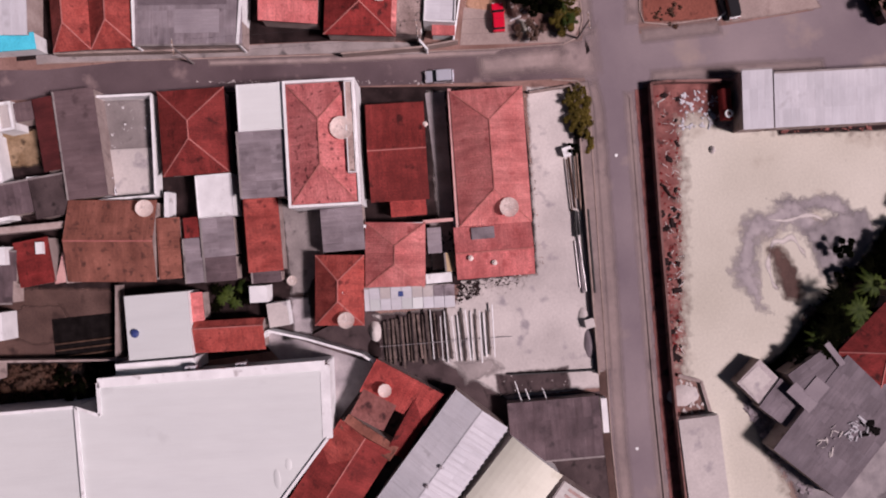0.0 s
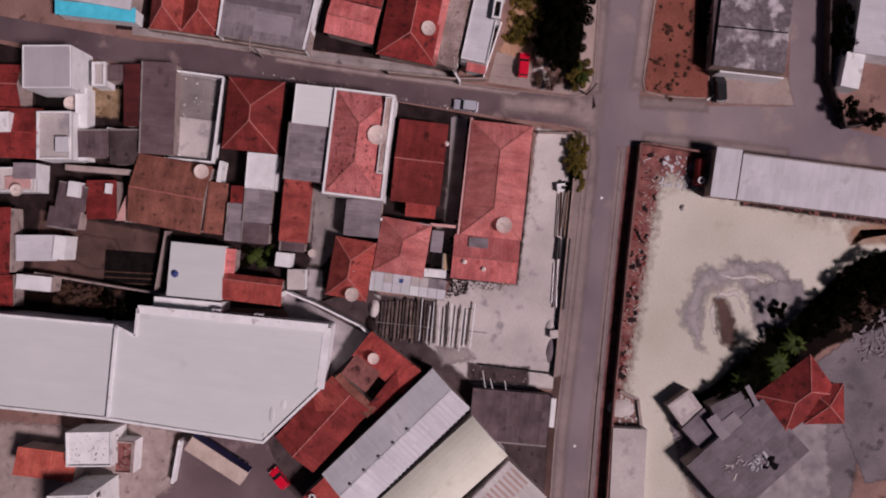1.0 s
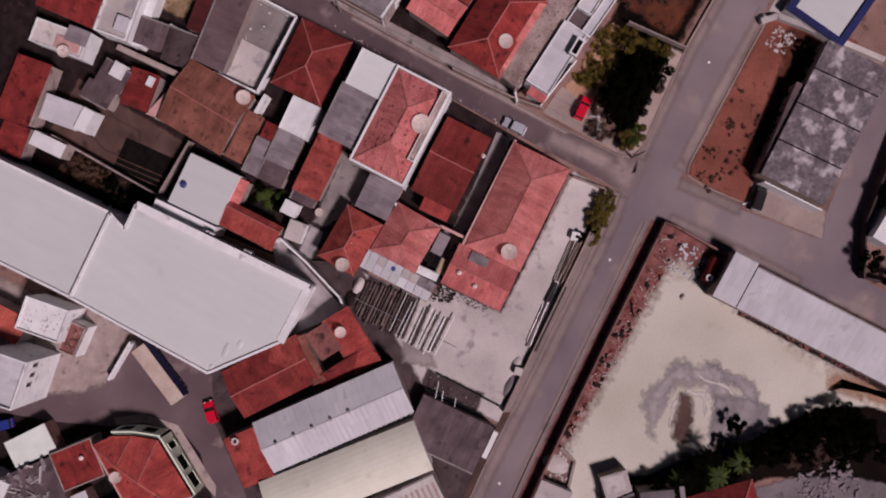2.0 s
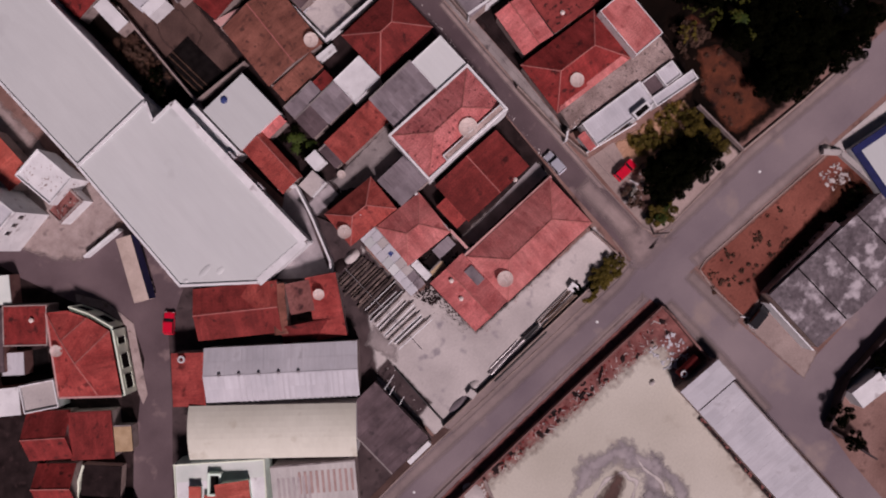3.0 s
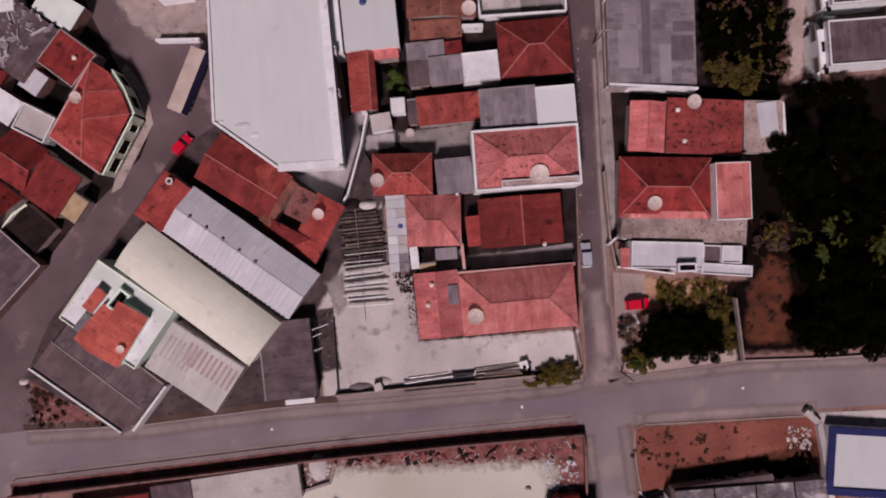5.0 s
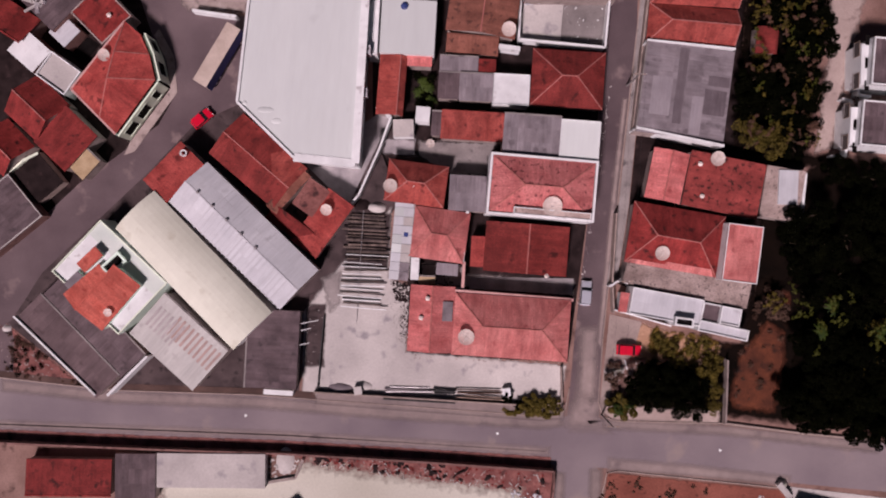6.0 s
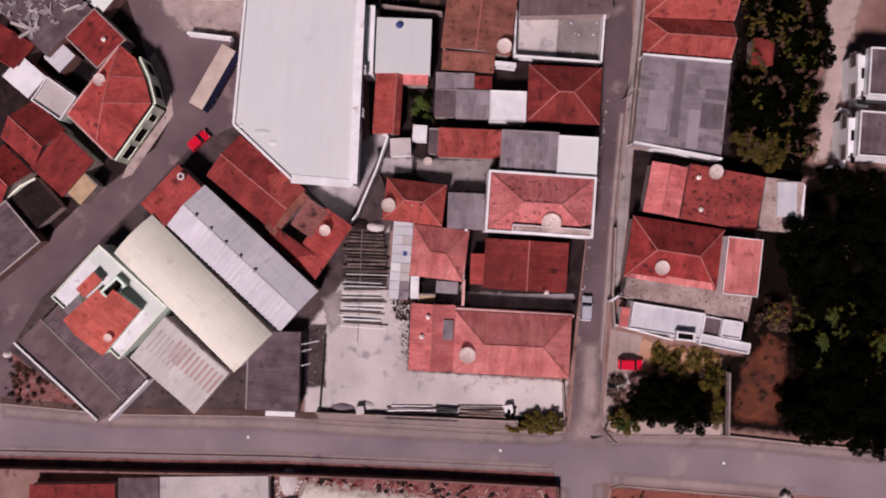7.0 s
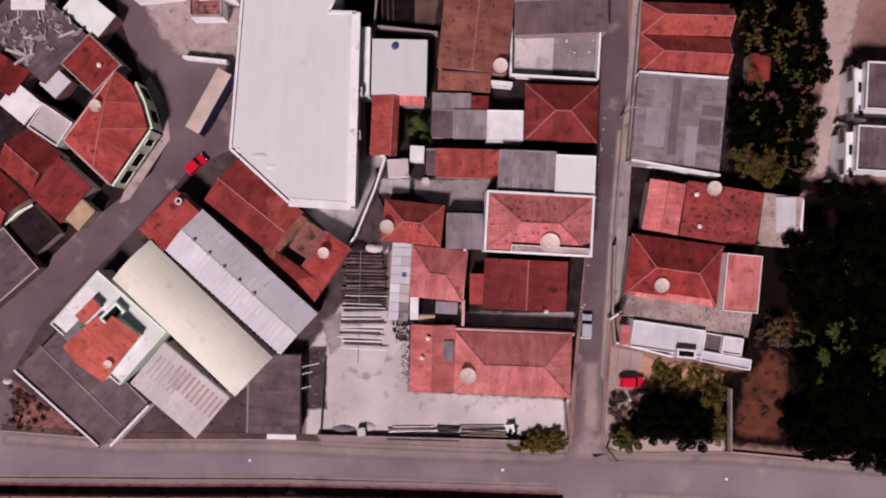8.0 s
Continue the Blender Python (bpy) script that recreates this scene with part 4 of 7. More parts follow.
gable_house("house with a pink gabled front roof", 35.63, 8.98, 5.71, 8.05, -11.0, 3.6, 0.7, "y", TERRA_PINK)
lean_to("mottled red tile roof with black mould", 44.64, 7.64, 12.18, 8.76, -10.2, 3.5, 4.1, "w", TERRA_MOULD)
flat_house("small pale slab roof at the back of a house", 54.92, 7.42, 3.05, 5.41, -1.7, 3.3, FIBRE_LIGHT, WHITE)
flat_house("pale concrete back terrace", 54.18, 6.46, 6.20, 8.18, -8.8, 3.0, MOSSY, PLASTER)
dusky = hip_house("house with a dusky red hipped roof", 37.05, -1.01, 14.67, 9.72, -9.0, 3.6, 1.9, TERRA_DARK, inset=4.0)
part("tile_patch", slab(bmesh.new(), [(-7.1, -4.86, 3.64), (6.9, -4.86, 3.64), (6.2, -3.75, 4.07), (-0.8, -3.75, 4.07), (-1.0, -4.2, 3.9), (-6.4, -4.2, 3.9)], 0.03), TERRA_SALMON, dusky, "pale newer tiles along the eave")
flat_house("upper room with a flat red-tiled roof", 46.78, -3.12, 5.45, 8.90, -6.3, 5.8, TERRA_SALMON, WHITE, parapet=0.15, rim=0.14)
flat_house("mossy concrete ledge over a ground floor", 39.14, -7.84, 20.00, 4.18, -11.2, 3.4, MOSSY, PLASTER)
flat_house("white walled roof terrace with a pale tiled floor", 35.75, -11.64, 11.39, 4.25, -9.6, 3.8, FIBRE_LIGHT, WHITE, parapet=0.3, rim=0.18)
flat_house("dark sunken light well of the white house", 43.00, -12.59, 2.91, 2.97, -10.6, 3.2, FIBRE_DARK, WHITE, parapet=0.3)
flat_house("white terrace room with a pale roof", 45.85, -13.02, 3.20, 2.81, -9.9, 3.8, FIBRE_LIGHT, WHITE, parapet=0.25)
flat_house("lower white terrace beside a garden", 44.90, -15.32, 8.01, 1.76, -11.7, 3.4, FIBRE_LIGHT, WHITE, parapet=0.3)
flat_house("white stair house with dark openings", 38.31, -13.96, 3.0, 1.43, -6.6, 4.6, BLACK, WHITE, parapet=0.35, rim=0.3)
flat_house("white house with a dark roof", 71.53, 26.72, 10.13, 7.36, -3.8, 5.5, FIBRE_DARK, WHITE, parapet=0.4)
flat_house("white house with a dark sheet roof", 70.63, 17.04, 11.58, 7.00, -4.1, 5.5, FIBRE_DARK, WHITE, parapet=0.4)

# ---- south side ----
lean_to("long pale grey sheet-roofed shed", 12.58, -73.95, 7.3, 40.0, -4.2, 3.6, 4.0, "e", FIBRE_LIGHT)
lean_to("whiter end bay of the long sheet-roofed shed", 14.5, -51.75, 7.96, 4.1, -4.2, 3.7, 4.1, "e", FIBRE_LIGHT)
flat_house("building with a blotched concrete roof slab", 43.30, -55.49, 24.03, 11.41, -3.7, 3.4, SLAB_MOTTLED, KERB)
flat_house("pale flat-roofed shed at the lot's end", -36.13, -39.2, 17.34, 5.5, 0.3, 1.85, CONCRETE_PALE, WHITE)
flat_house("dark violet-grey fibre-cement roof with debris", -30.75, -57.68, 11.20, 16.21, -135.3, 3.6, FIBRE_MID, PLASTER)
flat_house("stepped grey roof joining the dark roof", -24.03, -55.29, 6.05, 5.97, -151.6, 3.5, FIBRE_MID, PLASTER)
flat_house("low violet-grey shed roof by the sand lot", -27.08, -50.95, 5.71, 4.83, -133.9, 2.6, FIBRE_MID, PLASTER)
flat_house("small weathered beige roof by the sand lot", -23.65, -47.93, 4.53, 4.42, -141.0, 2.4, STRIPE_GREY, PLASTER)
hip_house("red hipped house among palms", -20.31, -65.14, 8.03, 11.06, 38.8, 3.3, 2.0, TERRA_DARK)

# ---- north-west houses ----
lean_to("shed with pale corrugated roofing sheets", -3.19, 57.84, 6.43, 4.17, -87.0, 2.8, 3.1, "w", FIBRE_LIGHT)
lean_to("small red-tiled house in a back yard", 5.08, 47.69, 4.97, 6.2, -87.0, 3.0, 3.5, "e", TERRA_DARK)
lean_to("dusky sheet roof in a back yard", 5.26, 52.46, 4.07, 4.72, -9.8, 3.0, 3.3, "e", FIBRE_DARK)
flat_house("white roof terrace with low walls", 14.76, 54.9, 5.46, 7.6, -87.0, 4.4, CONCRETE_PALE, WHITE, parapet=0.45, rim=0.28)
flat_house("small grey stair room on a white terrace", 13.3, 53.2, 1.9, 2.4, -87.0, 5.6, FIBRE_LIGHT, WHITE)
flat_house("narrow white wing along a dark yard", 17.1, 51.9, 2.0, 11.75, -87.0, 2.4, WHITE, WHITE, parapet=0.1, rim=0.12)
gable_house("house with a bright red gabled tile roof", 14.98, 62.75, 8.06, 10.69, 0.1, 3.6, 1.3, "y", TERRA_DARK, cap=TERRA)
flat_house("small white dormer on a red roof", 16.36, 62.90, 3.15, 2.35, 4.8, 5.4, WHITE, WHITE, name="dormer", category="dormer")
gable_house("house with a dark red tile roof", 22.43, 67.82, 6.65, 13.30, 0.8, 3.6, 1.3, "y", TERRA_DARK)
flat_house("two-storey white house with a pale grey roof slab", 25.1, 55.48, 7.54, 6.66, -87.0, 6.6, PALE_SHEET, WHITE, parapet=0.12, rim=0.2)
flat_house("white-framed cubicle in a front yard", 25.12, 49.11, 2.17, 3.89, -87.0, 3.0, CONCRETE_PALE, WHITE, parapet=0.4, rim=0.35, name="yard_room", category="room")
flat_house("small grey box-shaped yard room", 25.6, 46.5, 3.0, 2.6, -87.0, 2.8, TAUPE, PLASTER, name="yard_room", category="room")
lean_to("dark purplish sheet roof over a back yard", 14.0, 49.86, 5.4, 4.4, -87.0, 2.7, 2.9, "n", FIBRE_DARK)
lean_to("sooty dark shed roof over a back yard", 13.71, 44.48, 4.9, 5.5, -87.0, 2.8, 3.1, "n", CONCRETE_DARK)
lean_to("low house with a deep red roof", -2.34, 64.43, 10.55, 5.77, 3.6, 3.5, 4.1, "w", TERRA_DARK)
flat_house("pale terrace of a back yard house", 7.49, 62.46, 3.90, 8.88, 2.7, 3.5, CONCRETE_PALE, WHITE, parapet=0.3)
flat_house("laundry shed with a plain white roof", -8.82, 57.94, 2.39, 5.62, -2.6, 3.0, WHITE, PLASTER)
flat_house("low shed with a dark red roof", -10.38, 63.48, 5.06, 4.54, 3.4, 3.0, TERRA_DARK, PLASTER)
ground_patch("yard", "small yard of ochre bare earth", OCHRE, [(18.6, 52.3), (24.2, 52.0), (23.9, 46.4), (18.4, 46.7)], 0.03)
# black ground in place of the shade in a walled yard
ground_patch("yard", "damp black back yard", SHADE_AND_SCRAP, [(11.2, 53.6), (16.9, 52.7), (15.9, 42.6), (10.8, 43.5)], 0.034)
wall_run("pale pink yard wall between old houses", [(10.0, 54.0), (9.7, 43.1), (1.7, 43.5)], 2.6, PLASTER, 0.8)
wall_run("thin white wall edge across a back yard", [(16.6, 47.6), (16.3, 42.3)], 2.6, WHITE, 0.22)
TALL = (-43.90, 46.95, 7.69, 6.44, 4.4)
tall = flat_house("tall white block with a row of dark windows", *TALL, 9.0, FIBRE_LIGHT, WHITE, parapet=0.5)
lean_to("house with an orange tile roof", -37.3, 53.9, 4.2, 9.6, -4.0, 3.9, 4.5, "w", TERRA_ORANGE)
flat_house("unfinished white roof terrace with rubble", -34.29, 46.58, 5.43, 7.17, 3.6, 5.0, WHITE, WHITE, parapet=0.35)
flat_house("low dark maroon terrace with a cream wall", -35.9, 41.9, 5.2, 3.0, -0.9, 3.2, MAROON, WHITE, parapet=0.3, rim=0.3, edge=PLASTER)
lean_to("pale grey shop roof above the street", 40.05, 49.55, 7.99, 11.66, -7.1, 4.0, 4.4, "e", FIBRE_LIGHT)
lean_to("bright cyan awning along a shop front", 35.21, 50.25, 2.31, 12.97, -3.1, 3.0, 3.4, "e", CYAN, WHITE, name="awning", category="awning")
flat_house("low house with scattered white roof patches", -62.9, 38.6, 13.2, 10.2, -43.9, 3.5, FIBRE_DARK, OLD_WALL)
flat_house("white house beside the bending street", -63.55, 43.85, 5.33, 4.05, -1.1, 3.8, WHITE, WHITE)
lean_to("dark red roof behind the corner house", -68.21, 32.17, 7.19, 4.82, -31.5, 2.6, 4.3, "s", TERRA_DARK)
gable_house("old house with a steep dark red tile roof", -69.29, 11.98, 6.20, 6.96, -45.4, 2.6, 2.2, "x", TERRA_DARK)
# added: a low black slab stands for a deep, shaded yard
flat_house("low black-roofed yard shed", -64.52, 7.39, 6.37, 5.21, -49.1, 1.8, SHADE_AND_SCRAP, KERB)
lean_to("small ruined red-tiled hut among trees", 51.43, 30.91, 3.02, 4.40, -4.9, 2.4, 3.0, "e", TERRA_RUST)
# ---- far south and east ----
flat_house("hall with a white roof and navy parapet", 65.1, -49.9, 16.2, 11.1, -11.8, 1.6, WHITE_ROOF, WHITE, parapet=0.3, rim=1.2, edge=BLUE)
flat_house("dark grey shed beside the sand lot", -48.23, -40.27, 6.50, 7.14, 0.3, 1.8, FIBRE_DARK, PLASTER)
lean_to("low red-tiled shed beside the sand lot", -58.84, -40.52, 13.72, 5.78, 0.3, 1.8, 2.2, "s", TERRA_DARK)
flat_house("pale-roofed house behind a dark fence", 40.76, -80.01, 13.67, 17.08, -5.2, 4.0, FIBRE_LIGHT, WHITE)
flat_house("white wing with a pale wall", 31.98, -71.24, 5.61, 2.95, -8.5, 3.5, WHITE, WHITE)
hip_house("second red hipped roof by the grey yard", -21.49, -69.50, 6.49, 6.52, 4.0, 3.2, 1.8, TERRA_DARK)
ground_patch("yard", "bluish grey paved yard with debris", PAVED, [(-15.2, -69.5), (-3.3, -84.4), (0.1, -98.4), (-28.9, -105.3), (-35.2, -78.7)], 0.02)
# flat black sheet in place of the yard's shade
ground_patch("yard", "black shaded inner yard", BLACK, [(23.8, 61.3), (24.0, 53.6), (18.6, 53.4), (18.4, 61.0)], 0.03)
for k, (p, q) in enumerate((((37.9, -49.4), (37.4, -60.5)), ((44.5, -49.8), (44.0, -60.9)), ((50.6, -50.2), (50.3, -61.4)))):
    h = thing("roof_joint", "dark tarred joint across the roof slab", "joint", p[0], p[1], 0, 3.402, group="joints of the slab roof")
    part("joint", beam(bmesh.new(), (0, 0, 0.05), (q[0] - p[0], q[1] - p[1], 0.05), 0.22, 0.05), BLACK, h)
lean_to("low dark ledge along the blotched building", 39.63, -49.45, 16.15, 1.45, 0.3, 2.8, 3.0, "s", FIBRE_DARK)
for q, dd in (((66.40, 26.79, 1.84, 6.41, -0.5), 1), ((64.73, 17.09, 1.62, 5.88, -2.1), 2)):
    porch = flat_house("white side wing with small dark windows", *q, 4.4, WHITE, WHITE)
    for k in range(2):
        window(porch, "w", -2.6 + 5.0 * k, 2.6, 3.9, 2.2, q[2], q[3])
    for k in range(3):
        h = thing("skylight", "small dark roof opening in a white wing", "skylight", 0, 0)
        h.matrix_basis = pose(q[0], q[1], 4.402, 0, 0, q[4])
        part("opening", boxed(-0.35, -4.2 + 3.6 * k, 0, 0.35, -2.6 + 3.6 * k, 0.05), BLACK, h)
lean_to("small pinkish roof over an entrance", 29.69, -11.20, 1.95, 3.16, -7.5, 2.5, 2.8, "e", TERRA_PINK, WHITE)

ground_patch("sand_lot", "orange dust at the far end of the sand lot", ORANGE_SOIL, [(7.6, -72.1), (9.5, -80.2), (10.6, -96.4), (6.6, -97.3), (4.1, -81.5), (3.4, -73.7)], 0.016)
ground_patch("yard", "dark earth under trees beside the sand lot", SHADE_SOIL, [(-24.1, -44.9), (-20.6, -52.0), (-16.7, -55.9), (-10.0, -63.5), (-4.4, -68.9), (1.0, -73.7), (4.6, -81.4), (6.6, -97.3), (-4.4, -99.9), (-7.5, -84.3), (-13.0, -71.5), (-21.5, -61.3), (-25.8, -53.2)], 0.022)
# back yards of the north-west block
ground_patch("yard", "brown earth floor of a back yard", EARTH, [(-1.8, 54.5), (-0.3, 51.7), (-0.9, 46.2), (-3.8, 45.0), (-6.7, 45.9), (-6.6, 50.2), (-5.3, 53.7)], 0.036)
ground_patch("yard", "grey cement court with pale patches", CONCRETE, [(26.7, 37.3), (26.0, 30.3), (12.7, 31.4), (13.7, 38.5)], 0.036)
flat_house("pale cement slab in a walled court", 16.03, 34.48, 6.48, 6.64, -4.4, 0.4, CONCRETE_PALE, CONCRETE, name="low_slab", category="slab")
flat_house("small grey box roof on a white terrace", 8.98, 59.75, 2.55, 3.57, 1.6, 4.0, FIBRE, WHITE)
flat_house("small pinkish slab roof on a terrace", 7.09, 60.78, 2.01, 4.07, 3.9, 3.9, PINK_WALL, WHITE)
lean_to("dusky brown sheet roof in a back yard", 1.82, 53.79, 3.28, 5.02, -6.2, 2.7, 2.9, "w", FIBRE_DARK)
flat_house("white end room of a sheet-roofed shed", -2.92, 53.87, 3.81, 1.95, -3.4, 3.4, WHITE, WHITE)
flat_house("small white dormer on a sheet roof", 6.46, 51.71, 2.43, 1.78, -5.3, 4.2, WHITE, WHITE, name="dormer", category="dormer")
flat_house("small white chimney block on a red roof", 6.87, 46.31, 1.59, 0.94, -3.3, 4.0, WHITE, WHITE, name="chimney", category="chimney")

ground_patch("yard", "dusty pale brown court beside the hall", PLASTER, [(-48.7, 46.4), (-30.1, 43.1), (-31.5, 34.5), (-41.8, 34.7), (-45.3, 38.8)], 0.03, 1.4)
lean_to("reddish-brown shed roofs behind the old house", 4.69, 29.42, 8.31, 2.95, -3.8, 2.5, 2.8, "n", TERRA_BROWN)
flat_house("small white slab in a narrow yard", 10.63, 29.16, 3.41, 0.64, -6.7, 2.6, WHITE, WHITE, name="low_slab", category="slab")
flat_house("pale cement roof of a yard room", -6.12, 16.07, 3.26, 2.76, 1.7, 2.4, CONCRETE_PALE, WHITE)
ground_patch("yard", "lavender grey cement floor", GRAVEL, [(-9.4, 15.0), (-4.1, 14.9), (-4.2, 11.7), (-9.8, 12.1)], 0.036)
ground_patch("verge", "mottled red soil verge by the sheds", MAROON, [(-71.5, -16.3), (-68.5, -17.4), (-56.6, -26.9), (-56.1, -27.7), (-64.1, -26.8), (-71.7, -25.2)], 0.02)
flat_house("white edge slab between shed and red roofs", 38.94, 29.53, 13.91, 0.29, -5.0, 4.35, WHITE, WHITE, name="edge_wall", category="wall")

ground_patch("verge", "dark brown earth scar across the sand", EARTH, [(-5.4, -51.7), (-5.1, -54.4), (-8.6, -56.5), (-13.1, -57.2), (-14.4, -55.6), (-13.4, -53.3), (-9.6, -52.6)], 0.05, 1.5)
ground_patch("verge", "violet grey gravel lobe on the sand", GRAVEL, [(-3.6, -57.1), (-1.9, -61.6), (-1.2, -66.9), (-5.7, -68.6), (-9.4, -65.8), (-12.3, -61.6), (-10.5, -58.7)], 0.045, 1.6)
ground_patch("yard", "shaded black ground behind the houses", SHADE_SOIL, [(52.1, 3.5), (58.8, 3.8), (58.7, -5.6), (56.2, -8.0), (51.6, -7.3)], 0.03)
wedge = thing("yard_roof", "cream plastered wedge-shaped yard roof", "roof")
part("roof_slab", slab(bmesh.new(), [(1.83, 45.55, 2.6), (1.96, 43.01, 2.6), (7.95, 43.3, 2.6)], 0.12), PINK_WALL, wedge)
for p, q in (((2.0, 45.2), (7.6, 43.5)), ((2.1, 43.2), (7.6, 43.4))):
    part("wall", beam(bmesh.new(), (*p, 2.47), (*q, 2.47), 0.18, 2.47), PLASTER, wedge)

ground_patch("road", "worn asphalt where the bending street meets the wide road", ASPHALT_DARK, [(-86.4, -29.0), (-78.4, -21.8), (-69.8, -16.2), (-69.1, -18.9), (-69.1, -24.9), (-72.1, -26.7), (-79.3, -31.2)], 0.028)

ground_patch("yard", "violet-grey paved yard beyond the dark roofs", PAVED, [(-26.0, -47.5), (-21.4, -56.0), (-17.3, -67.5), (-18.8, -79.4), (-57.9, -74.4), (-54.1, -52.0), (-42.1, -52.0)], 0.014, 1.4)
ground_patch("yard", "dusty violet-grey ground round the dark roofs", GRAVEL, [(-23.23, -45.14), (-20.56, -50.5), (-19.02, -58.22), (-25.0, -72.53), (-38.59, -74.17), (-43.73, -61.81), (-42.7, -53.57), (-34.46, -47.92)], 0.02, 1.6)
ground_patch("yard", "dusty pale brown ground round the white terraces", PLASTER, [(-31.7, 75.2), (-31.8, 54.7), (-32.9, 45.3), (-35.2, 35.9), (-45.0, 36.3), (-47.0, 74.4)], 0.012, 1.2)

# ---- roof details ----
def on(h, name, bm, mat, label=""):
    return part(name, bm, mat, h, label)


for k in range(22):
    px = -6.5 + k * 0.86
    bm = bmesh.new()
    beam(bm, (px, -0.25, 5.83), (px, -4.45, 4.76), 0.26, 0.05)
    part("rib", bm, FIBRE_LIGHT, ware, "white translucent roofing rib")
for k in range(24):
    px = -9.5 + k * 0.86
    part("rib", beam(bmesh.new(), (px, 0.7, 5.64), (px, 4.0, 4.75), 0.16, 0.03), FIBRE_LIGHT, ware, "low seam of the roofing")
for k in range(5):
    px = -9.5 + k * 3.1
    bm = cyl(bmesh.new(), px, 0.15, 5.8, 5.98, 0.16, 0.16, 12)
    cyl(bm, px, 0.15, 5.98, 6.12, 0.28, 0.14, 12)
    part("roof_vent", bm, STEEL, ware, "round galvanised roof vent")
for k in range(10):
    px = -2.2 + k * 0.92
    part("stripe", beam(bmesh.new(), (px, 3.2, 4.36), (px, -0.4, 4.13), 0.42, 0.06), STRIPE, striped, "reddish translucent sheet stripe")
for k in range(7):
    px = -5.6 + k * 0.8
    part("stripe", beam(bmesh.new(), (px, 2.4, 4.31), (px, -1.5, 4.06), 0.4, 0.05), STRIPE_GREY, striped, "grey sheet stripe")
for row in range(2):
    for k in range(8):
        m = (WHITE_ROOF if k in (0, 3, 4) else FIBRE_LIGHT) if row == 0 else (FIBRE if k > 5 else CONCRETE_PALE if k in (1, 4, 5) else FIBRE_LIGHT)
        y0 = 5.2 - k * 1.45
        x0 = -1.5 + row * 1.55
        zz = 2.72 + row * 0.2
        part("roofing_sheet", slab(bmesh.new(), [(x0, y0 - 1.38, zz), (x0 + 1.5, y0 - 1.38, zz + 0.19), (x0 + 1.5, y0, zz + 0.19), (x0, y0, zz)], 0.03), m, patchwork)
part("roofing_sheet", slab(bmesh.new(), [(0.25, 0.6, 2.98), (0.95, 0.6, 3.06), (0.95, 1.3, 3.06), (0.25, 1.3, 2.98)], 0.03), TANK_BLUE, patchwork, "small blue roofing sheet")
part("skylight", slab(bmesh.new(), [(1.7, -0.2, 3.78), (3.3, -0.2, 3.42), (3.3, 2.9, 3.42), (1.7, 2.9, 3.78)], 0.04), FIBRE, wing, "grey translucent skylight sheet")
for k in range(3):
    window(tall, "s", -0.2 + 1.6 * k, 6.4, 7.5, 0.7, TALL[2], TALL[3], WHITE)


MESH = TANK_WHITE.copy()
MESH.name = "dish_wire_mesh"
MESH.node_tree.nodes["Principled BSDF"].inputs["Alpha"].default_value = 0.55


def satellite_dish(x, y, z, r, lean=10, turn=0, label="large pale mesh satellite dish on a roof"):
    """A shallow mesh bowl on a short pole, with three struts that hold the feed."""
    h = thing("satellite_dish", label, "satellite dish", x, y, turn, z, group="roof satellite dishes")
    bm = bmesh.new()
    n, rings = 28, 5
    depth = r * 0.34
    grid = []
    for i in range(rings + 1):
        q = 0.06 + 0.94 * i / rings
        grid.append([bm.verts.new((r * q * math.cos(2 * math.pi * k / n), r * q * math.sin(2 * math.pi * k / n), depth * q * q)) for k in range(n)])
    for i in range(rings):
        for k in range(n):
            bm.faces.new((grid[i][k], grid[i][(k + 1) % n], grid[i + 1][(k + 1) % n], grid[i + 1][k]))
    back = [[bm.verts.new(v.co - Vector((0, 0, 0.035))) for v in ring] for ring in grid]
    for i in range(rings):
        for k in range(n):
            bm.faces.new((back[i + 1][k], back[i + 1][(k + 1) % n], back[i][(k + 1) % n], back[i][k]))
    for k in range(n):
        j = (k + 1) % n
        bm.faces.new((grid[rings][k], grid[rings][j], back[rings][j], back[rings][k]))
        bm.faces.new((back[0][k], back[0][j], grid[0][j], grid[0][k]))
    tilt = pose(0, 0, 0.12, lean, 0, 0)
    dish = part("dish", bm, MESH, h)
    dish.matrix_basis = tilt
    for k in range(3):
        a = 2 * math.pi * k / 3
        st = part("strut", beam(bmesh.new(), (r * 0.9 * math.cos(a), r * 0.9 * math.sin(a), depth * 0.8), (0.05 * math.cos(a), 0.05 * math.sin(a), r * 0.8), 0.022, 0.022), TANK_WHITE, h)
        st.matrix_basis = tilt
    fd = part("feed", cyl(bmesh.new(), 0, 0, r * 0.72, r * 0.86, 0.09, 0.07, 10), STEEL, h)
    fd.matrix_basis = tilt
    part("pole", cyl(bmesh.new(), 0, 0, -0.9, 0.11, 0.06, 0.06, 8), STEEL, h)
    return h


for (px, py), z, r in (((17.0, 3.7), 7.2, 1.5), ((4.3, -16.7), 4.4, 1.3), ((-7.9, 6.7), 4.1, 1.1), ((10.3, 31.5), 4.0, 1.15), ((34.6, -3.2), 4.7, 1.15),
                       ((43.2, 11.7), 4.2, 1.15), ((-17.9, 2.8), 3.9, 0.9), ((-52.5, 26.2), 5.1, 0.95), ((-50.8, -13.6), 6.2, 0.65), ((-1.8, 13.9), 0.88, 0.7),
                       ((20.6, 54.4), 0.93, 1.1), ((5.8, 60.4), 4.38, 0.95), ((-4.2, 6.7), 4.2, 0.45)):
    satellite_dish(px, py, z, r)
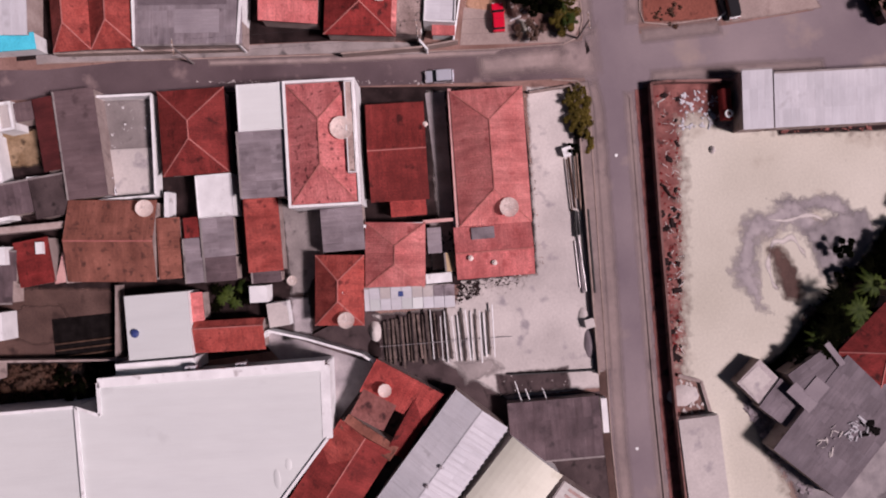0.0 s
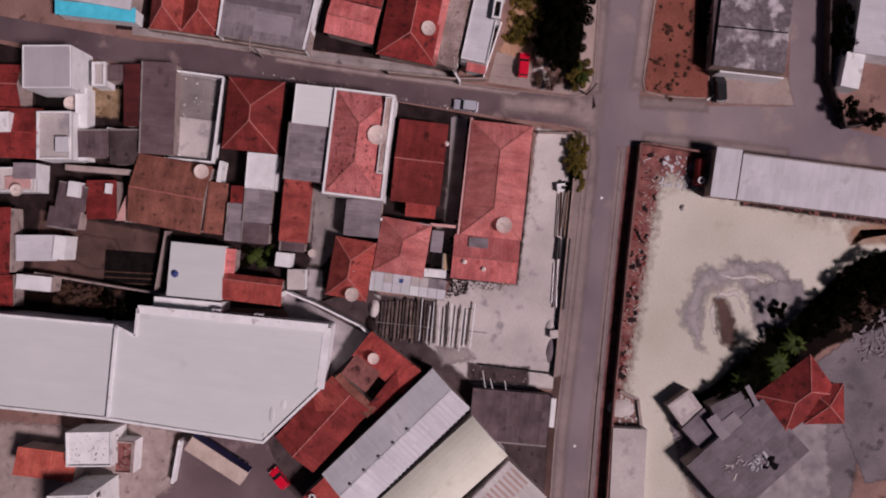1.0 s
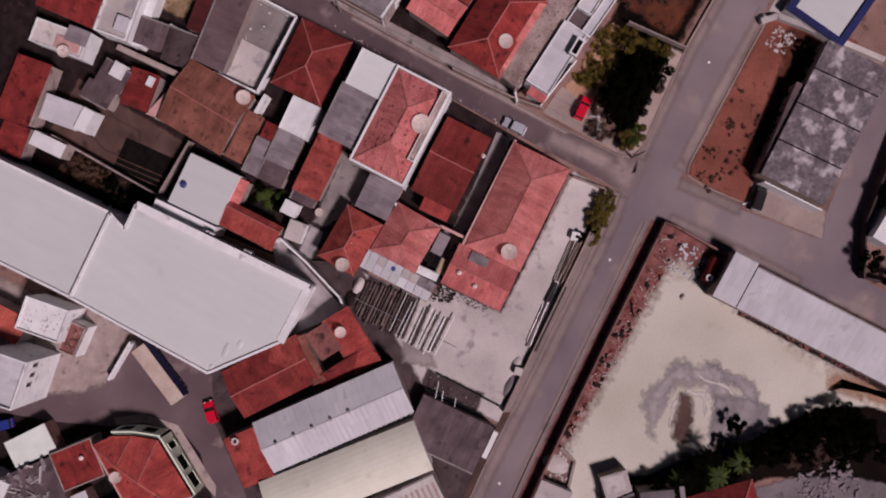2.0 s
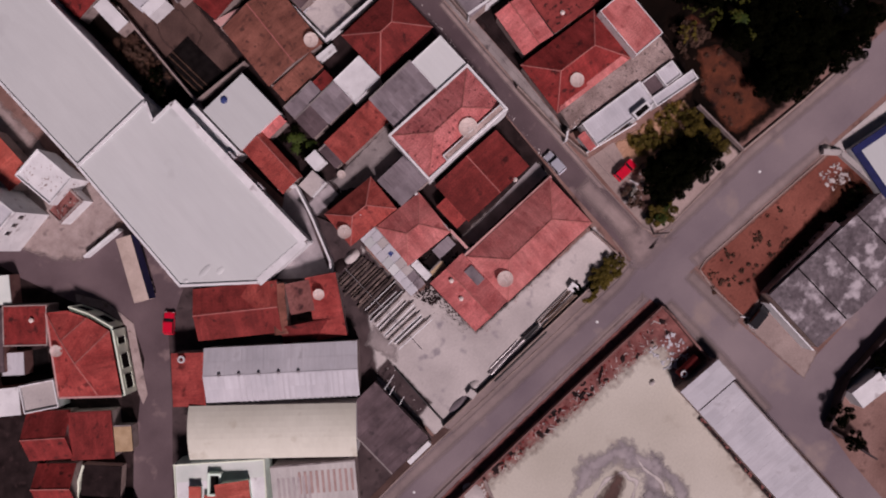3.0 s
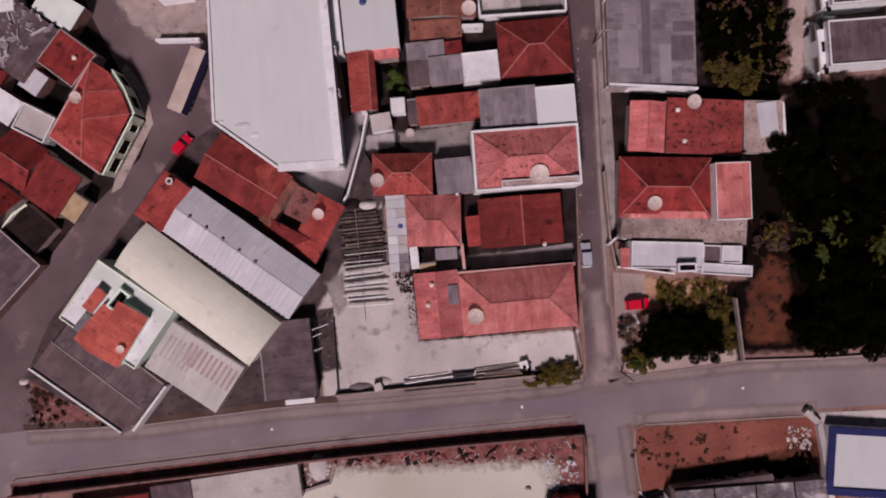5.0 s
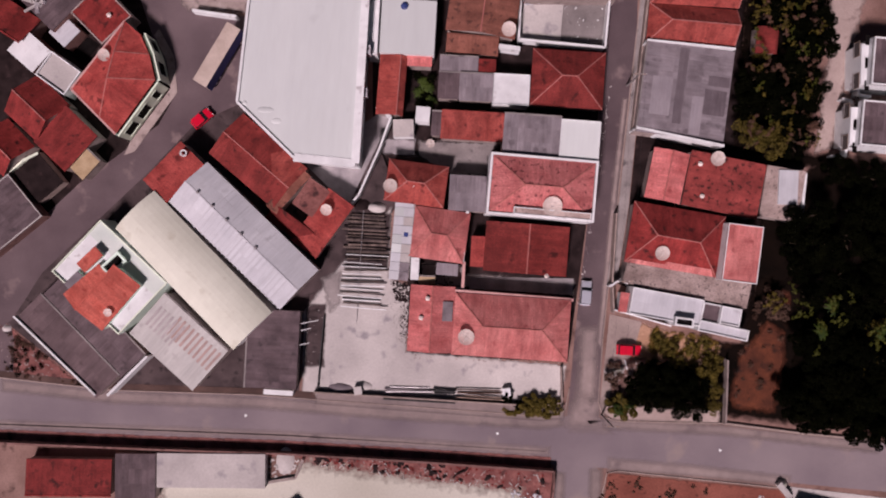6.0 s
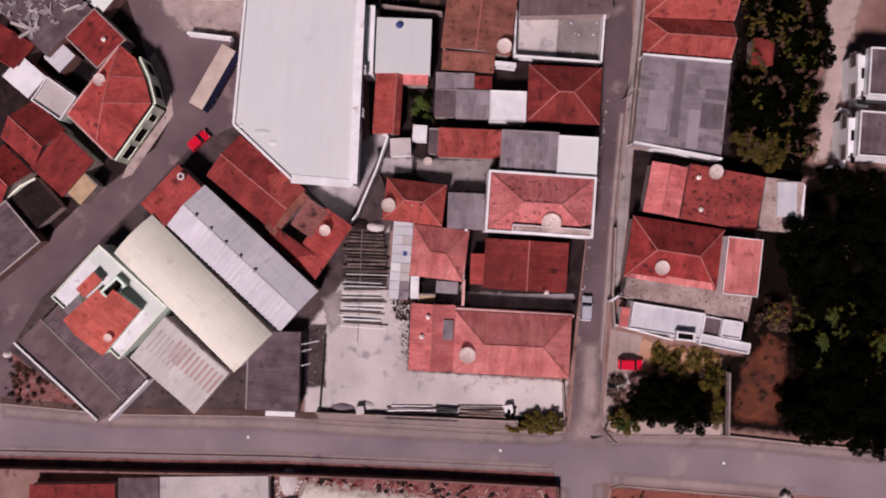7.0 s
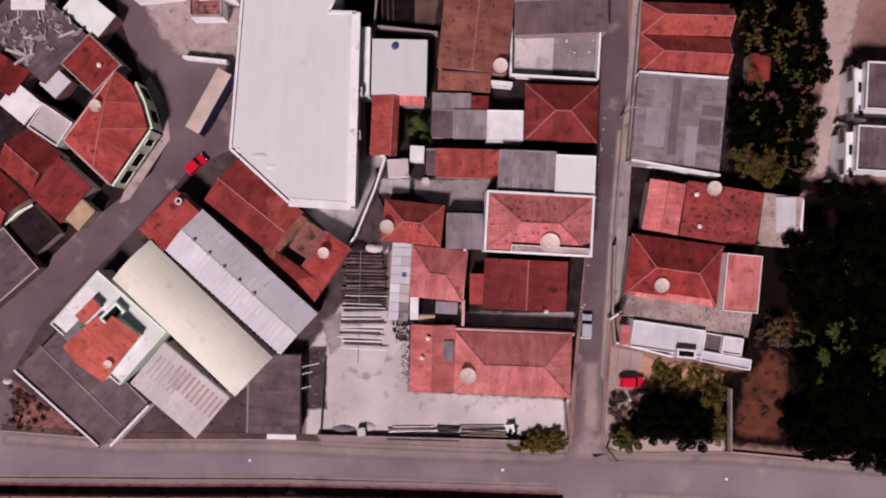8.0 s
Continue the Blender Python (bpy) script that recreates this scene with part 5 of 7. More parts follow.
for (px, py) in [(-6.1, 34.7)]:
    water_tank(px, py, 4.31, 0.55, TANK_BLUE, 0.3, "round dark blue water tank on a white roof")
for (px, py), z in (((-52.6, 32.9), 3.41), ((40.6, 10.8), 3.95), ((41.0, 5.8), 3.8), ((-1.8, -10.9), 3.8), ((-2.8, -14.0), 3.5), ((16.8, -7.1), 3.5)):
    water_tank(px, py, z, 0.36, TANK_WHITE, 0.35, "small pale round vent cover on a roof")
for (px, py) in [(-40.1, 11.2)]:
    h = thing("tyre_ring", "white painted ring lying on a red roof", "ring", px, py, 0, 4.75)
    bm = bmesh.new()
    for k in range(20):
        a0, a1 = 2 * math.pi * k / 20, 2 * math.pi * (k + 1) / 20
        beam(bm, (0.45 * math.cos(a0), 0.45 * math.sin(a0), 0.35), (0.45 * math.cos(a1), 0.45 * math.sin(a1), 0.35), 0.22, 0.35)
    part("ring", bm, WHITE, h)


# ---- vehicles ----
def car(label, x, y, rot, paint, length=3.9, wide=1.66):
    c = thing("car", label, "car", x, y, rot, 0.04)
    L, W2 = length / 2, wide / 2

    def shell(profile, inset_top, z_split):
        bm = bmesh.new()
        rows = []
        for s, k in ((-1, 1), (1, 1)):
            rows.append([bm.verts.new((px, s * (W2 - (inset_top if pz > z_split else 0)), pz)) for px, pz in profile])
        n = len(profile)
        for i in range(n):
            j = (i + 1) % n
            bm.faces.new((rows[0][i], rows[0][j], rows[1][j], rows[1][i]))
        bm.faces.new(rows[0]), bm.faces.new(rows[1][::-1])
        bmesh.ops.bevel(bm, geom=list(bm.edges), offset=0.05, segments=2, affect="EDGES")
        return bm

    part("body", shell([(-L, 0.3), (L, 0.3), (L, 0.62), (L - 0.12, 0.78), (L - 1.0, 0.9), (-L + 0.3, 0.95), (-L, 0.85)], 0.05, 0.7), paint, c)
    part("cabin", shell([(-L + 0.2, 0.93), (L - 1.0, 0.9), (L - 1.55, 1.36), (-L + 0.5, 1.38)], 0.12, 1.0), GLASS, c)
    part("roof", shell([(-L + 0.34, 1.34), (L - 1.5, 1.345), (L - 1.6, 1.44), (-L + 0.46, 1.46)], 0.07, 1.0), paint, c)
    for sx in (-L + 0.68, L - 0.72):
        for sy in (-W2 + 0.08, W2 - 0.08):
            wh = part("wheel", cyl(bmesh.new(), 0, 0, -0.09, 0.09, 0.3, 0.3, 18), RUBBER, c)
            wh.matrix_basis = pose(sx, sy, 0.3, 90, 0, 0)
            part("rim", cyl(bmesh.new(), 0, 0, -0.095, 0.095, 0.18, 0.18, 12), STEEL, wh)
    for sy in (-W2 + 0.28, W2 - 0.28):
        part("headlight", boxed(L - 0.14, sy - 0.17, 0.6, L - 0.005, sy + 0.17, 0.72), LAMP_GLASS, c)
        part("tail_light", boxed(-L - 0.01, sy - 0.12, 0.68, -L + 0.06, sy + 0.12, 0.84), TAIL, c)
    for sy in (-1, 1):
        part("mirror", boxed(L - 1.45, sy * (W2 + 0.06) - 0.07, 0.9, L - 1.28, sy * (W2 + 0.06) + 0.07, 1.02), paint, c)
    return c


LAMP_GLASS = glossy("headlight_glass", (0.7, 0.7, 0.68), 0.1)
TAIL = glossy("tail_light_red", (0.35, 0.01, 0.01), 0.2)
CAR_RED = glossy("red_car_paint", (0.62, 0.008, 0.03), 0.3, 0.0, 0.6)
CAR_SILVER = glossy("silver_car_paint", (0.58, 0.61, 0.68), 0.3, 0.4, 0.6)
CAR_BLACK = glossy("black_car_paint", (0.012, 0.012, 0.014), 0.3, 0.0, 0.6)
CAR_WHITE = glossy("white_car_paint", (0.62, 0.64, 0.68), 0.3, 0.0, 0.6)
CAR_BLUE = glossy("blue_car_paint", (0.02, 0.04, 0.22), 0.3, 0.0, 0.6)
for (px, py), rot, paint, ln, label in (
        ((30.8, -19.0), -2, CAR_RED, 4.0, "bright red hatchback parked on bare earth"),
        ((23.7, -9.9), 86, CAR_SILVER, 4.0, "silver-grey hatchback parked beside a drive"),
        ((-38.8, 17.4), 42, CAR_RED, 3.7, "red car parked by a bending street"),
        ((28.7, -51.3), 5, CAR_BLACK, 4.6, "black car parked on a grey forecourt"),
        ((14.8, 37.6), 4, CAR_WHITE, 3.8, "white car parked in a walled courtyard"),
        ((-54.3, 48.2), 125, CAR_BLUE, 4.2, "dark blue car parked in a narrow street")):
    car(label, px, py, rot, paint, ln)


def box_truck(x, y, rot):
    h = thing("truck", "box truck with a beige roof and navy sides", "truck", x, y, rot, 0.03)
    part("roof", boxed(-5.3, -1.22, 3.56, 5.3, 1.22, 3.66, bevel=0.03), BEIGE, h)
    for s in (-1, 1):
        part("side_panel", boxed(-5.3, s * 1.2 - 0.03, 1.0, 5.3, s * 1.2 + 0.03, 3.555), BLUE, h)
    for s in (-1, 1):
        part("end_panel", boxed(s * 5.26 - 0.03, -1.165, 1.0, s * 5.26 + 0.03, 1.165, 3.555), BEIGE, h)
    part("chassis", boxed(-5.2, -0.9, 0.7, 5.2, 0.9, 0.995), RUBBER, h)
    for sx in (-3.8, -2.7, 3.9):
        for sy in (-1.0, 1.0):
            wh = part("wheel", cyl(bmesh.new(), 0, 0, -0.14, 0.14, 0.48, 0.48, 18), RUBBER, h)
            wh.matrix_basis = pose(sx, sy, 0.48, 90, 0, 0)
            part("rim", cyl(bmesh.new(), 0, 0, -0.145, 0.145, 0.26, 0.26, 12), STEEL, wh)
    return h


BEIGE = material("beige_panel", (0.42, 0.34, 0.29), (0.54, 0.45, 0.39), patch=0.5, rough=0.6)
for (px, py) in [(-35.6, 27.0)]:
    box_truck(px, py, 60)
for (px, py) in [(14.7, -48.5)]:
    h = thing("fuel_tank", "rusty red horizontal tank with a white ring", "tank", px, py, -92)
    bm = cyl(bmesh.new(), 0, 0, -2.1, 2.1, 0.85, 0.85, 20)
    b = part("tank_body", bm, TERRA_DARK, h)
    b.matrix_basis = pose(0, 0, 1.15, 0, 90, 90)
    for s in (-1.3, 1.3):
        part("saddle", boxed(-0.8, s - 0.15, 0, 0.8, s + 0.15, 0.7), CONCRETE, h)
    bm = bmesh.new()
    for k in range(16):
        a0, a1 = 2 * math.pi * k / 16, 2 * math.pi * (k + 1) / 16
        beam(bm, (0.45 * math.cos(a0), 0.45 * math.sin(a0), 0.25), (0.45 * math.cos(a1), 0.45 * math.sin(a1), 0.25), 0.24, 0.25)
    rg = part("ring", bm, WHITE, h, "white painted ring")
    rg.matrix_basis = pose(0, -1.4, 1.98)

# ---- walls and fences ----
wall_run("high wall between the wide road and a sand lot", [(-75.0, -35.2), (-46.0, -36.0), (-25.0, -36.4), (-2.0, -37.4), (18.9, -38.6), (18.9, -40.7), (17.8, -50.5)], 1.6, OLD_WALL, 0.2)
wall_run("white-capped wall beside the hall forecourt", [(-10.5, 19.3), (-8.1, 17.8), (-9.9, 12.6), (-13.0, 5.4), (-14.3, 3.8)], 2.6, WHITE, 0.22)
wall_run("white wall across a small square", [(-40.3, 34.6), (-33.2, 33.7)], 1.6, WHITE, 0.35)
wall_run("pink wall between a drive and the tiled house", [(2.5, -9.7), (21.3, -10.9)], 3.0, PINK_WALL, 0.35)
wall_run("pinkish wall beside a yard", [(3.9, -5.1), (3.7, -9.2)], 2.8, PINK_WALL, 0.35)
wall_run("white yard wall behind a house", [(4.3, 3.0), (3.6, -5.1)], 3.0, WHITE, 0.35)
wall_run("white walls of a front courtyard", [(12.4, 38.4), (12.1, 30.6), (25.9, 29.5), (26.5, 37.0)], 2.2, WHITE, 0.22)
wall_run("low wall of the concrete yard", [(19.9, -21.9), (20.1, -27.7), (16.2, -28.3), (1.7, -27.6), (-20.1, -26.6)], 0.9, KERB, 0.15)
wall_run("dark steel fence in the yard", [(-18.6, -14.2), (-19.1, -20.6), (-19.5, -26.2)], 0.5, RUBBER, 0.06)
wall_run("pale gate panel at the road", [(-27.9, -26.4), (-23.2, -26.6)], 1.8, WHITE, 0.7)
wall_run("white parapet wall beside a grey yard", [(27.2, -8.7), (29.0, -7.5), (30.1, -8.2)], 2.2, WHITE, 0.2)
wall_run("white front wall along the street", [(28.0, -13.0), (27.7, -7.6), (28.2, 3.1)], 2.0, KERB, 0.14)
wall_run("white garden wall of a terrace house", [(28.0, -12.4), (37.2, -14.9)], 2.0, WHITE, 0.12)
wall_run("low pale footing wall along the wooded lot", [(46.4, -30.7), (59.5, -32.2), (70.4, -33.1)], 0.35, KERB, 0.2)
wall_run("thin dividing wall in the trees", [(46.4, -30.6), (46.6, -20.3)], 1.4, PLASTER, 0.15)
wall_run("white tail wall behind a house", [(58.0, 9.8), (57.4, 2.4), (56.6, 0.4)], 2.6, WHITE, 0.35)
wall_run("white roof edge wall of the grey shed", [(30.5, 16.4), (44.3, 13.7)], 4.3, WHITE, 0.3)
wall_run("pale front wall along the houses", [(33.3, 42.3), (31.9, 28.3), (30.7, 16.4)], 1.6, KERB, 0.2)
wall_run("white edge wall of the low dark roof", [(-67.4, -14.8), (-54.3, -27.1)], 2.95, WHITE, 0.2)
wall_run("white end wall of the grey shed", [(-46.1, -20.8), (-52.3, -27.1)], 3.1, WHITE, 0.3)
wall_run("pale wall by a dirt track", [(64.3, 22.0), (65.8, 21.7), (64.9, 12.7), (62.7, 12.8)], 1.5, WHITE, 0.3)
wall_run("pale wall in front of the dark-roofed houses", [(67.1, 30.9), (66.7, 22.6), (68.7, 22.3)], 1.8, WHITE, 0.3)
wall_run("dark wall beside a back yard pit", [(-7.3, 58.5), (-9.5, 39.0), (-10.0, 32.8)], 2.0, PLASTER, 0.2)
wall_run("brown yard wall", [(0.6, 37.5), (-10.5, 38.9)], 2.2, PLASTER, 0.2)
wall_run("low white wall of the blotched building", [(30.7, -50.0), (30.1, -60.2)], 3.46, WHITE, 0.15)
wall_run("pale side wall of the navy-trimmed hall", [(55.3, -40.2), (57.2, -42.4), (57.4, -48.4), (57.4, -61.2)], 1.0, CONCRETE_PALE, 0.8)
wall_run("dark fence round a corner house", [(49.1, -67.9), (31.7, -68.5), (23.2, -71.7), (25.0, -80.7)], 1.8, CONCRETE_DARK, 0.2)
ground_patch("pavement", "narrow worn pavement along the houses", CONCRETE, [(27.2, -8.4), (29.1, 6.2), (31.6, 32.8), (32.6, 45.6), (33.9, 45.6), (32.9, 32.8), (30.6, 4.4), (28.8, -8.4)], 0.12)
ground_patch("pavement", "dusty verge along the wide road", EARTH, [(-71.4, -24.0), (-53.0, -25.8), (-30.0, -26.2), (-19.9, -26.7), (-19.9, -28.1), (-30.0, -27.2), (-53.0, -26.8), (-71.4, -25.0)], 0.045)
ground_patch("pavement", "pale forecourt of the navy-trimmed hall", CONCRETE_PALE, [(57.0, -40.9), (68.0, -42.0), (77.5, -43.1), (76.7, -46.4), (58.7, -43.7)], 0.05)

# ---- stacked beams and clutter in the yard ----
def stacked_beam(x, y, z, rot, length, w, hgt, mat, label):
    h = thing("concrete_beam", label, "beam", x, y, rot, z, group="beams stacked in the yard")
    part("beam", boxed(-length / 2, -w / 2, 0, length / 2, w / 2, hgt, bevel=0.02), mat, h)
    for s in (-0.35, 0.35):
        part("bearer", boxed(s * length - 0.08, -w / 2 - 0.05, -0.12, s * length + 0.08, w / 2 + 0.05, -0.002), WOOD, h)
    return h


rnd = random.Random(7)
BX, BY = (-11.9, -2.4)
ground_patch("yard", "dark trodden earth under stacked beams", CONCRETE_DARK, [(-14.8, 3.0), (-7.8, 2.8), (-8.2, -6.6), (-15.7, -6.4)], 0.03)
for k in range(26):
    yy = BY + 4.6 - k * 0.60
    pale = k > 10 and k % 3 != 0
    stacked_beam(BX + rnd.uniform(-0.5, 0.3) - (0.5 if k > 15 else 0), yy + rnd.uniform(-0.08, 0.08), 0.17 + 0.5 * (k % 3 == 1), rnd.uniform(-2, 2) - 2, rnd.uniform(6.0, 7.4), rnd.uniform(0.12, 0.22) if k > 10 else rnd.uniform(0.24, 0.42), rnd.uniform(0.2, 0.3),
                 WHITE if pale else TIMBER, "long pale concrete beam stacked in a yard" if pale else "weathered dark timber beam stacked in a yard")


def pipe(label, p, q, r, mat, group="pipes along the road edge"):
    p, q = Vector(p), Vector(q)
    h = thing("pipe", label, "pipe", p.x, p.y, 0, p.z, group=group)
    b = part("tube", cyl(bmesh.new(), 0, 0, 0, (q - p).length, r, r, 12), mat, h)
    b.matrix_basis = (q - p).to_track_quat("Z", "Y").to_matrix().to_4x4()
    for e in (0, (q - p).length):
        c = part("end_collar", cyl(bmesh.new(), 0, 0, e - 0.06, e + 0.06, r * 1.12, r * 1.12, 12), mat, h)
        c.matrix_basis = b.matrix_basis
    return h


for k, (m, x0, x1, yy, r) in enumerate(((FIBRE, 2, 175, 662, 0.14), (STEEL, 5, 180, 672, 0.12), (FIBRE, -5, 170, 682, 0.14), (FIBRE_LIGHT, 10, 178, 690, 0.08), (RUBBER, -2, 260, 700, 0.16), (RUBBER, 180, 262, 660, 0.2), (RUBBER, 185, 258, 672, 0.2),
                                        (TWIG, 262, 425, 655, 0.1), (TWIG, 270, 430, 668, 0.12), (WOOD, 265, 440, 684, 0.13), (RUBBER, 262, 440, 697, 0.14), (WOOD, 300, 440, 676, 0.1), (STEEL, 20, 165, 655, 0.1))):
    G0 = Vector(((-8.7, 3.3)))
    sx, sy = 0.0918 / 2.08, 0.0918 / 2.08
    pipe(("grey steel pipe lying beside the road", "dry timber pole lying beside the road")[m in (TWIG, WOOD)], (G0.x + x0 * sx + 0.02, G0.y - yy * sy - (0.0189 * x0 * sx), 0.05 + r * 1.12 + 0.2 * (k % 2)), (G0.x + x1 * sx, G0.y - (yy + rnd.uniform(-6, 8)) * sy - (0.0189 * x1 * sx), 0.05 + r * 1.12 + 0.2 * (k % 2)), r, m)
for p in [((-12.4, 2.9), (-13.4, -15.3))]:
    pipe("long thin steel pole laid across the beams", (*p[0], 1.02), (*p[1], 0.12), 0.05, STEEL, "")
for p in (((-23.3, -15.6), (-19.3, -14.8)), ((-23.4, -16.8), (-20.5, -16.1)), ((-23.4, -19.1), (-20.7, -18.4))):
    pipe("short white pole sticking out of a shed", (*p[0], 2.2), (*p[1], 2.2), 0.07, WHITE, "poles on the shed")
for p in (((30.3, -20.7), (30.7, -22.2)), ((26.8, -49.4), (28.5, -51.9))):
    pipe("pale plank lying on the ground", (*p[0], 0.17), (*p[1], 0.17), 0.12, WHITE, "")
for (px, py), m in (((11.1, -26.1), WHITE), ((-12.9, -26.2), CONCRETE_PALE), ((3.5, -9.8), STEEL)):
    h = thing("crate", "pale crate standing among yard clutter", "crate", px, py, 8, 0.02)
    part("crate_body", boxed(-0.6, -0.6, 0, 0.6, 0.6, 0.9, bevel=0.04), m, h)
    part("crate_lid", boxed(-0.65, -0.65, 0.902, 0.65, 0.65, 0.98), m, h)


def tarp_heap(label, x, y, sx, sy, hgt, mat, name="mound", seed=1):
    """A low uneven mound."""
    bm = bmesh.new()
    n, rings = 18, 5
    r2 = random.Random(seed)
    prev = None
    top = bm.verts.new((0, 0, hgt))
    for i in range(1, rings + 1):
        q = i / rings
        ring = [bm.verts.new((sx * q * math.cos(2 * math.pi * k / n) * r2.uniform(0.92, 1.08), sy * q * math.sin(2 * math.pi * k / n) * r2.uniform(0.92, 1.08), max(0, hgt * (1 - q ** 1.6) + r2.uniform(-0.05, 0.05) * hgt) if i < rings else -0.05)) for k in range(n)]
        for k in range(n):
            j = (k + 1) % n
            if prev is None:
                bm.faces.new((top, ring[k], ring[j]))
            else:
                bm.faces.new((prev[k], ring[k], ring[j], prev[j]))
        prev = ring
    for f in bm.faces:
        f.smooth = True
    ob = part(name, bm, mat)
    ob.matrix_basis = pose(x, y, 0.03)
    return tagged(ob, label, name.replace("_", " "))


for k, ((px, py), sx, sy, hg, m, lab) in enumerate((
        ((-15.9, -26.1), 2.2, 1.0, 0.4, FIBRE, "bluish grey heap of gravel by the road"), ((-12.1, -25.6), 1.6, 0.8, 0.4, CONCRETE_PALE, "pale heap of sand by the road"), ((-10.3, 3.5), 1.5, 0.9, 1.0, CONCRETE_PALE, "pale boulder beside stacked beams"), ((-12.9, 3.9), 1.6, 1.0, 0.35, SHADE_AND_SCRAP, "dark heap of scrap by the wall"),
        ((29.1, -22.1), 1.3, 0.8, 0.4, SAND, "pale rubble beside a parked car"), ((8.9, -46.4), 0.6, 0.5, 0.5, CONCRETE_PALE, "small pale stone heap"),
        ((-24.6, -38.0), 1.6, 2.4, 0.5, CONCRETE_PALE, "pale broken concrete by the wall"), ((56.2, -40.5), 0.9, 0.9, 1.0, SAND, "pale boulder at a street corner"), ((-70.3, -17.1), 0.8, 0.6, 0.4, CONCRETE_PALE, "pale rubble by the street corner"))):
    tarp_heap(lab, px, py, sx, sy, hg, m, "mound", seed=k)

# scattered rubble
def rubble(name, label, count, inside, size, mat, seed, z=0.01, stretch=1.0):
    r3 = random.Random(seed)
    verts, faces = [], []
    (x0, y0), (x1, y1), (x2, y2), (x3, y3) = inside
    for _ in range(count):
        u, v = r3.random(), r3.random()
        px = (x0 * (1 - u) + x1 * u) * (1 - v) + (x3 * (1 - u) + x2 * u) * v
        py = (y0 * (1 - u) + y1 * u) * (1 - v) + (y3 * (1 - u) + y2 * u) * v
        s = size * r3.uniform(0.3, 1.0)
        a = r3.uniform(0, 6.28)
        l, w, hh = s * r3.uniform(0.5, 1.5) * stretch, s * r3.uniform(0.3, 0.9) / stretch, s * r3.uniform(0.2, 0.6)
        b = len(verts)
        for dx, dy, dz in ((-l, -w, 0), (l, -w, 0), (l, w, 0), (-l, w, 0), (-l * 0.8, -w * 0.8, hh), (l * 0.9, -w * 0.7, hh), (l * 0.8, w * 0.8, hh), (-l * 0.9, w * 0.7, hh)):
            verts.append((px + dx * math.cos(a) - dy * math.sin(a), py + dx * math.sin(a) + dy * math.cos(a), dz + z))
        faces += [[b + i for i in f] for f in ((4, 5, 6, 7), (0, 1, 5, 4), (1, 2, 6, 5), (2, 3, 7, 6), (3, 0, 4, 7))]
    me = bpy.data.meshes.new(name)
    me.from_pydata(verts, [], faces)
    me.materials.append(mat)
    return tagged(new(name, me), label, "rubble", kind="stuff")


rubble("rubble", "pale litter beside the corner trees", 40, [(32.4, -21.0), (33.6, -21.4), (29.2, -24.6), (28.2, -23.0)], 0.16, CONCRETE_PALE, 46, 0.045)
rubble("rubble", "red broken bricks behind the wall", 170, [(17.7, -39.6), (17.0, -42.6), (-19.8, -38.6), (-19.6, -36.8)], 0.24, TERRA_DARK, 1)
rubble("rubble", "pale boards and posts dumped behind the wall", 90, [(18.3, -39.8), (17.4, -42.8), (-19.8, -38.8), (-19.6, -36.8)], 0.26, CONCRETE_PALE, 3, 0.02, 2.0)
rubble("rubble", "dark scrap dumped behind the wall", 45, [(18.3, -39.8), (17.4, -42.7), (-19.7, -38.4), (-19.6, -36.8)], 0.55, SHADE_AND_SCRAP, 2, 0.015)
rubble("rubble", "bluish grey scrap sheets beside the tank", 80, [(17.3, -42.7), (17.0, -48.2), (12.0, -47.2), (12.2, -42.4)], 0.32, FIBRE_LIGHT, 4)
rubble("rubble", "stones and litter in the concrete yard", 40, [(-22.3, -12.7), (-15.8, -9.8), (-17.2, -24.9), (-22.1, -24.8)], 0.13, CONCRETE_PALE, 5)
rubble("rubble", "broken tiles along the yard wall", 120, [(-8.2, -10.0), (-5.0, -9.3), (-5.0, -19.1), (-6.9, -18.3)], 0.2, CONCRETE_PALE, 6)
rubble("rubble", "broken boards on an unfinished terrace", 50, [(-37.5, 49.3), (-31.9, 49.6), (-32.2, 43.4), (-35.4, 43.9)], 0.14, PLASTER, 7, 5.0)
rubble("rubble", "broken stones on the red soil lot", 70, [(52.3, -42.4), (56.2, -43.2), (55.6, -46.7), (52.1, -46.0)], 0.3, CONCRETE_PALE, 8)
rubble("rubble", "pale patches and boards on a dark roof", 70, [(-60.5, 44.8), (-55.2, 38.2), (-64.9, 32.9), (-70.0, 38.9)], 0.62, FIBRE_NEW, 21, 3.54)
rubble("rubble", "long boards lying on a dark roof", 22, [(-60.5, 44.4), (-55.8, 38.4), (-64.7, 33.4), (-69.5, 38.9)], 0.75, CONCRETE_PALE, 23, 3.56, 2.2)
rubble("rubble", "pale scraps in a walled courtyard", 30, [(13.0, 37.7), (26.3, 37.3), (26.0, 31.1), (12.9, 31.6)], 0.16, WHITE, 22, 0.035)
# patio floor lifted as a slab so sun reaches it; no roof there
flat_house("pale cement slab over a small patio", 1.2, -6.35, 3.5, 1.9, -4.0, 2.5, FIBRE_NEW, PLASTER, name="patio_roof", category="roof")
ground_patch("drive", "violet grey cement drive between two houses", GRAVEL, [(4.9, -7.6), (21.8, -7.6), (21.5, -10.2), (4.9, -9.5)], 0.054)
rubble("rubble", "plant pots and scraps in a small patio", 25, [(-0.6, -7.0), (2.5, -7.3), (2.5, -8.9), (-0.6, -8.8)], 0.2, LEAF, 26, 0.035)
rubble("rubble", "boards and scraps on a low terrace", 40, [(-37.8, 42.9), (-32.1, 42.9), (-32.4, 39.8), (-38.1, 40.0)], 0.16, PLASTER, 27, 4.0)
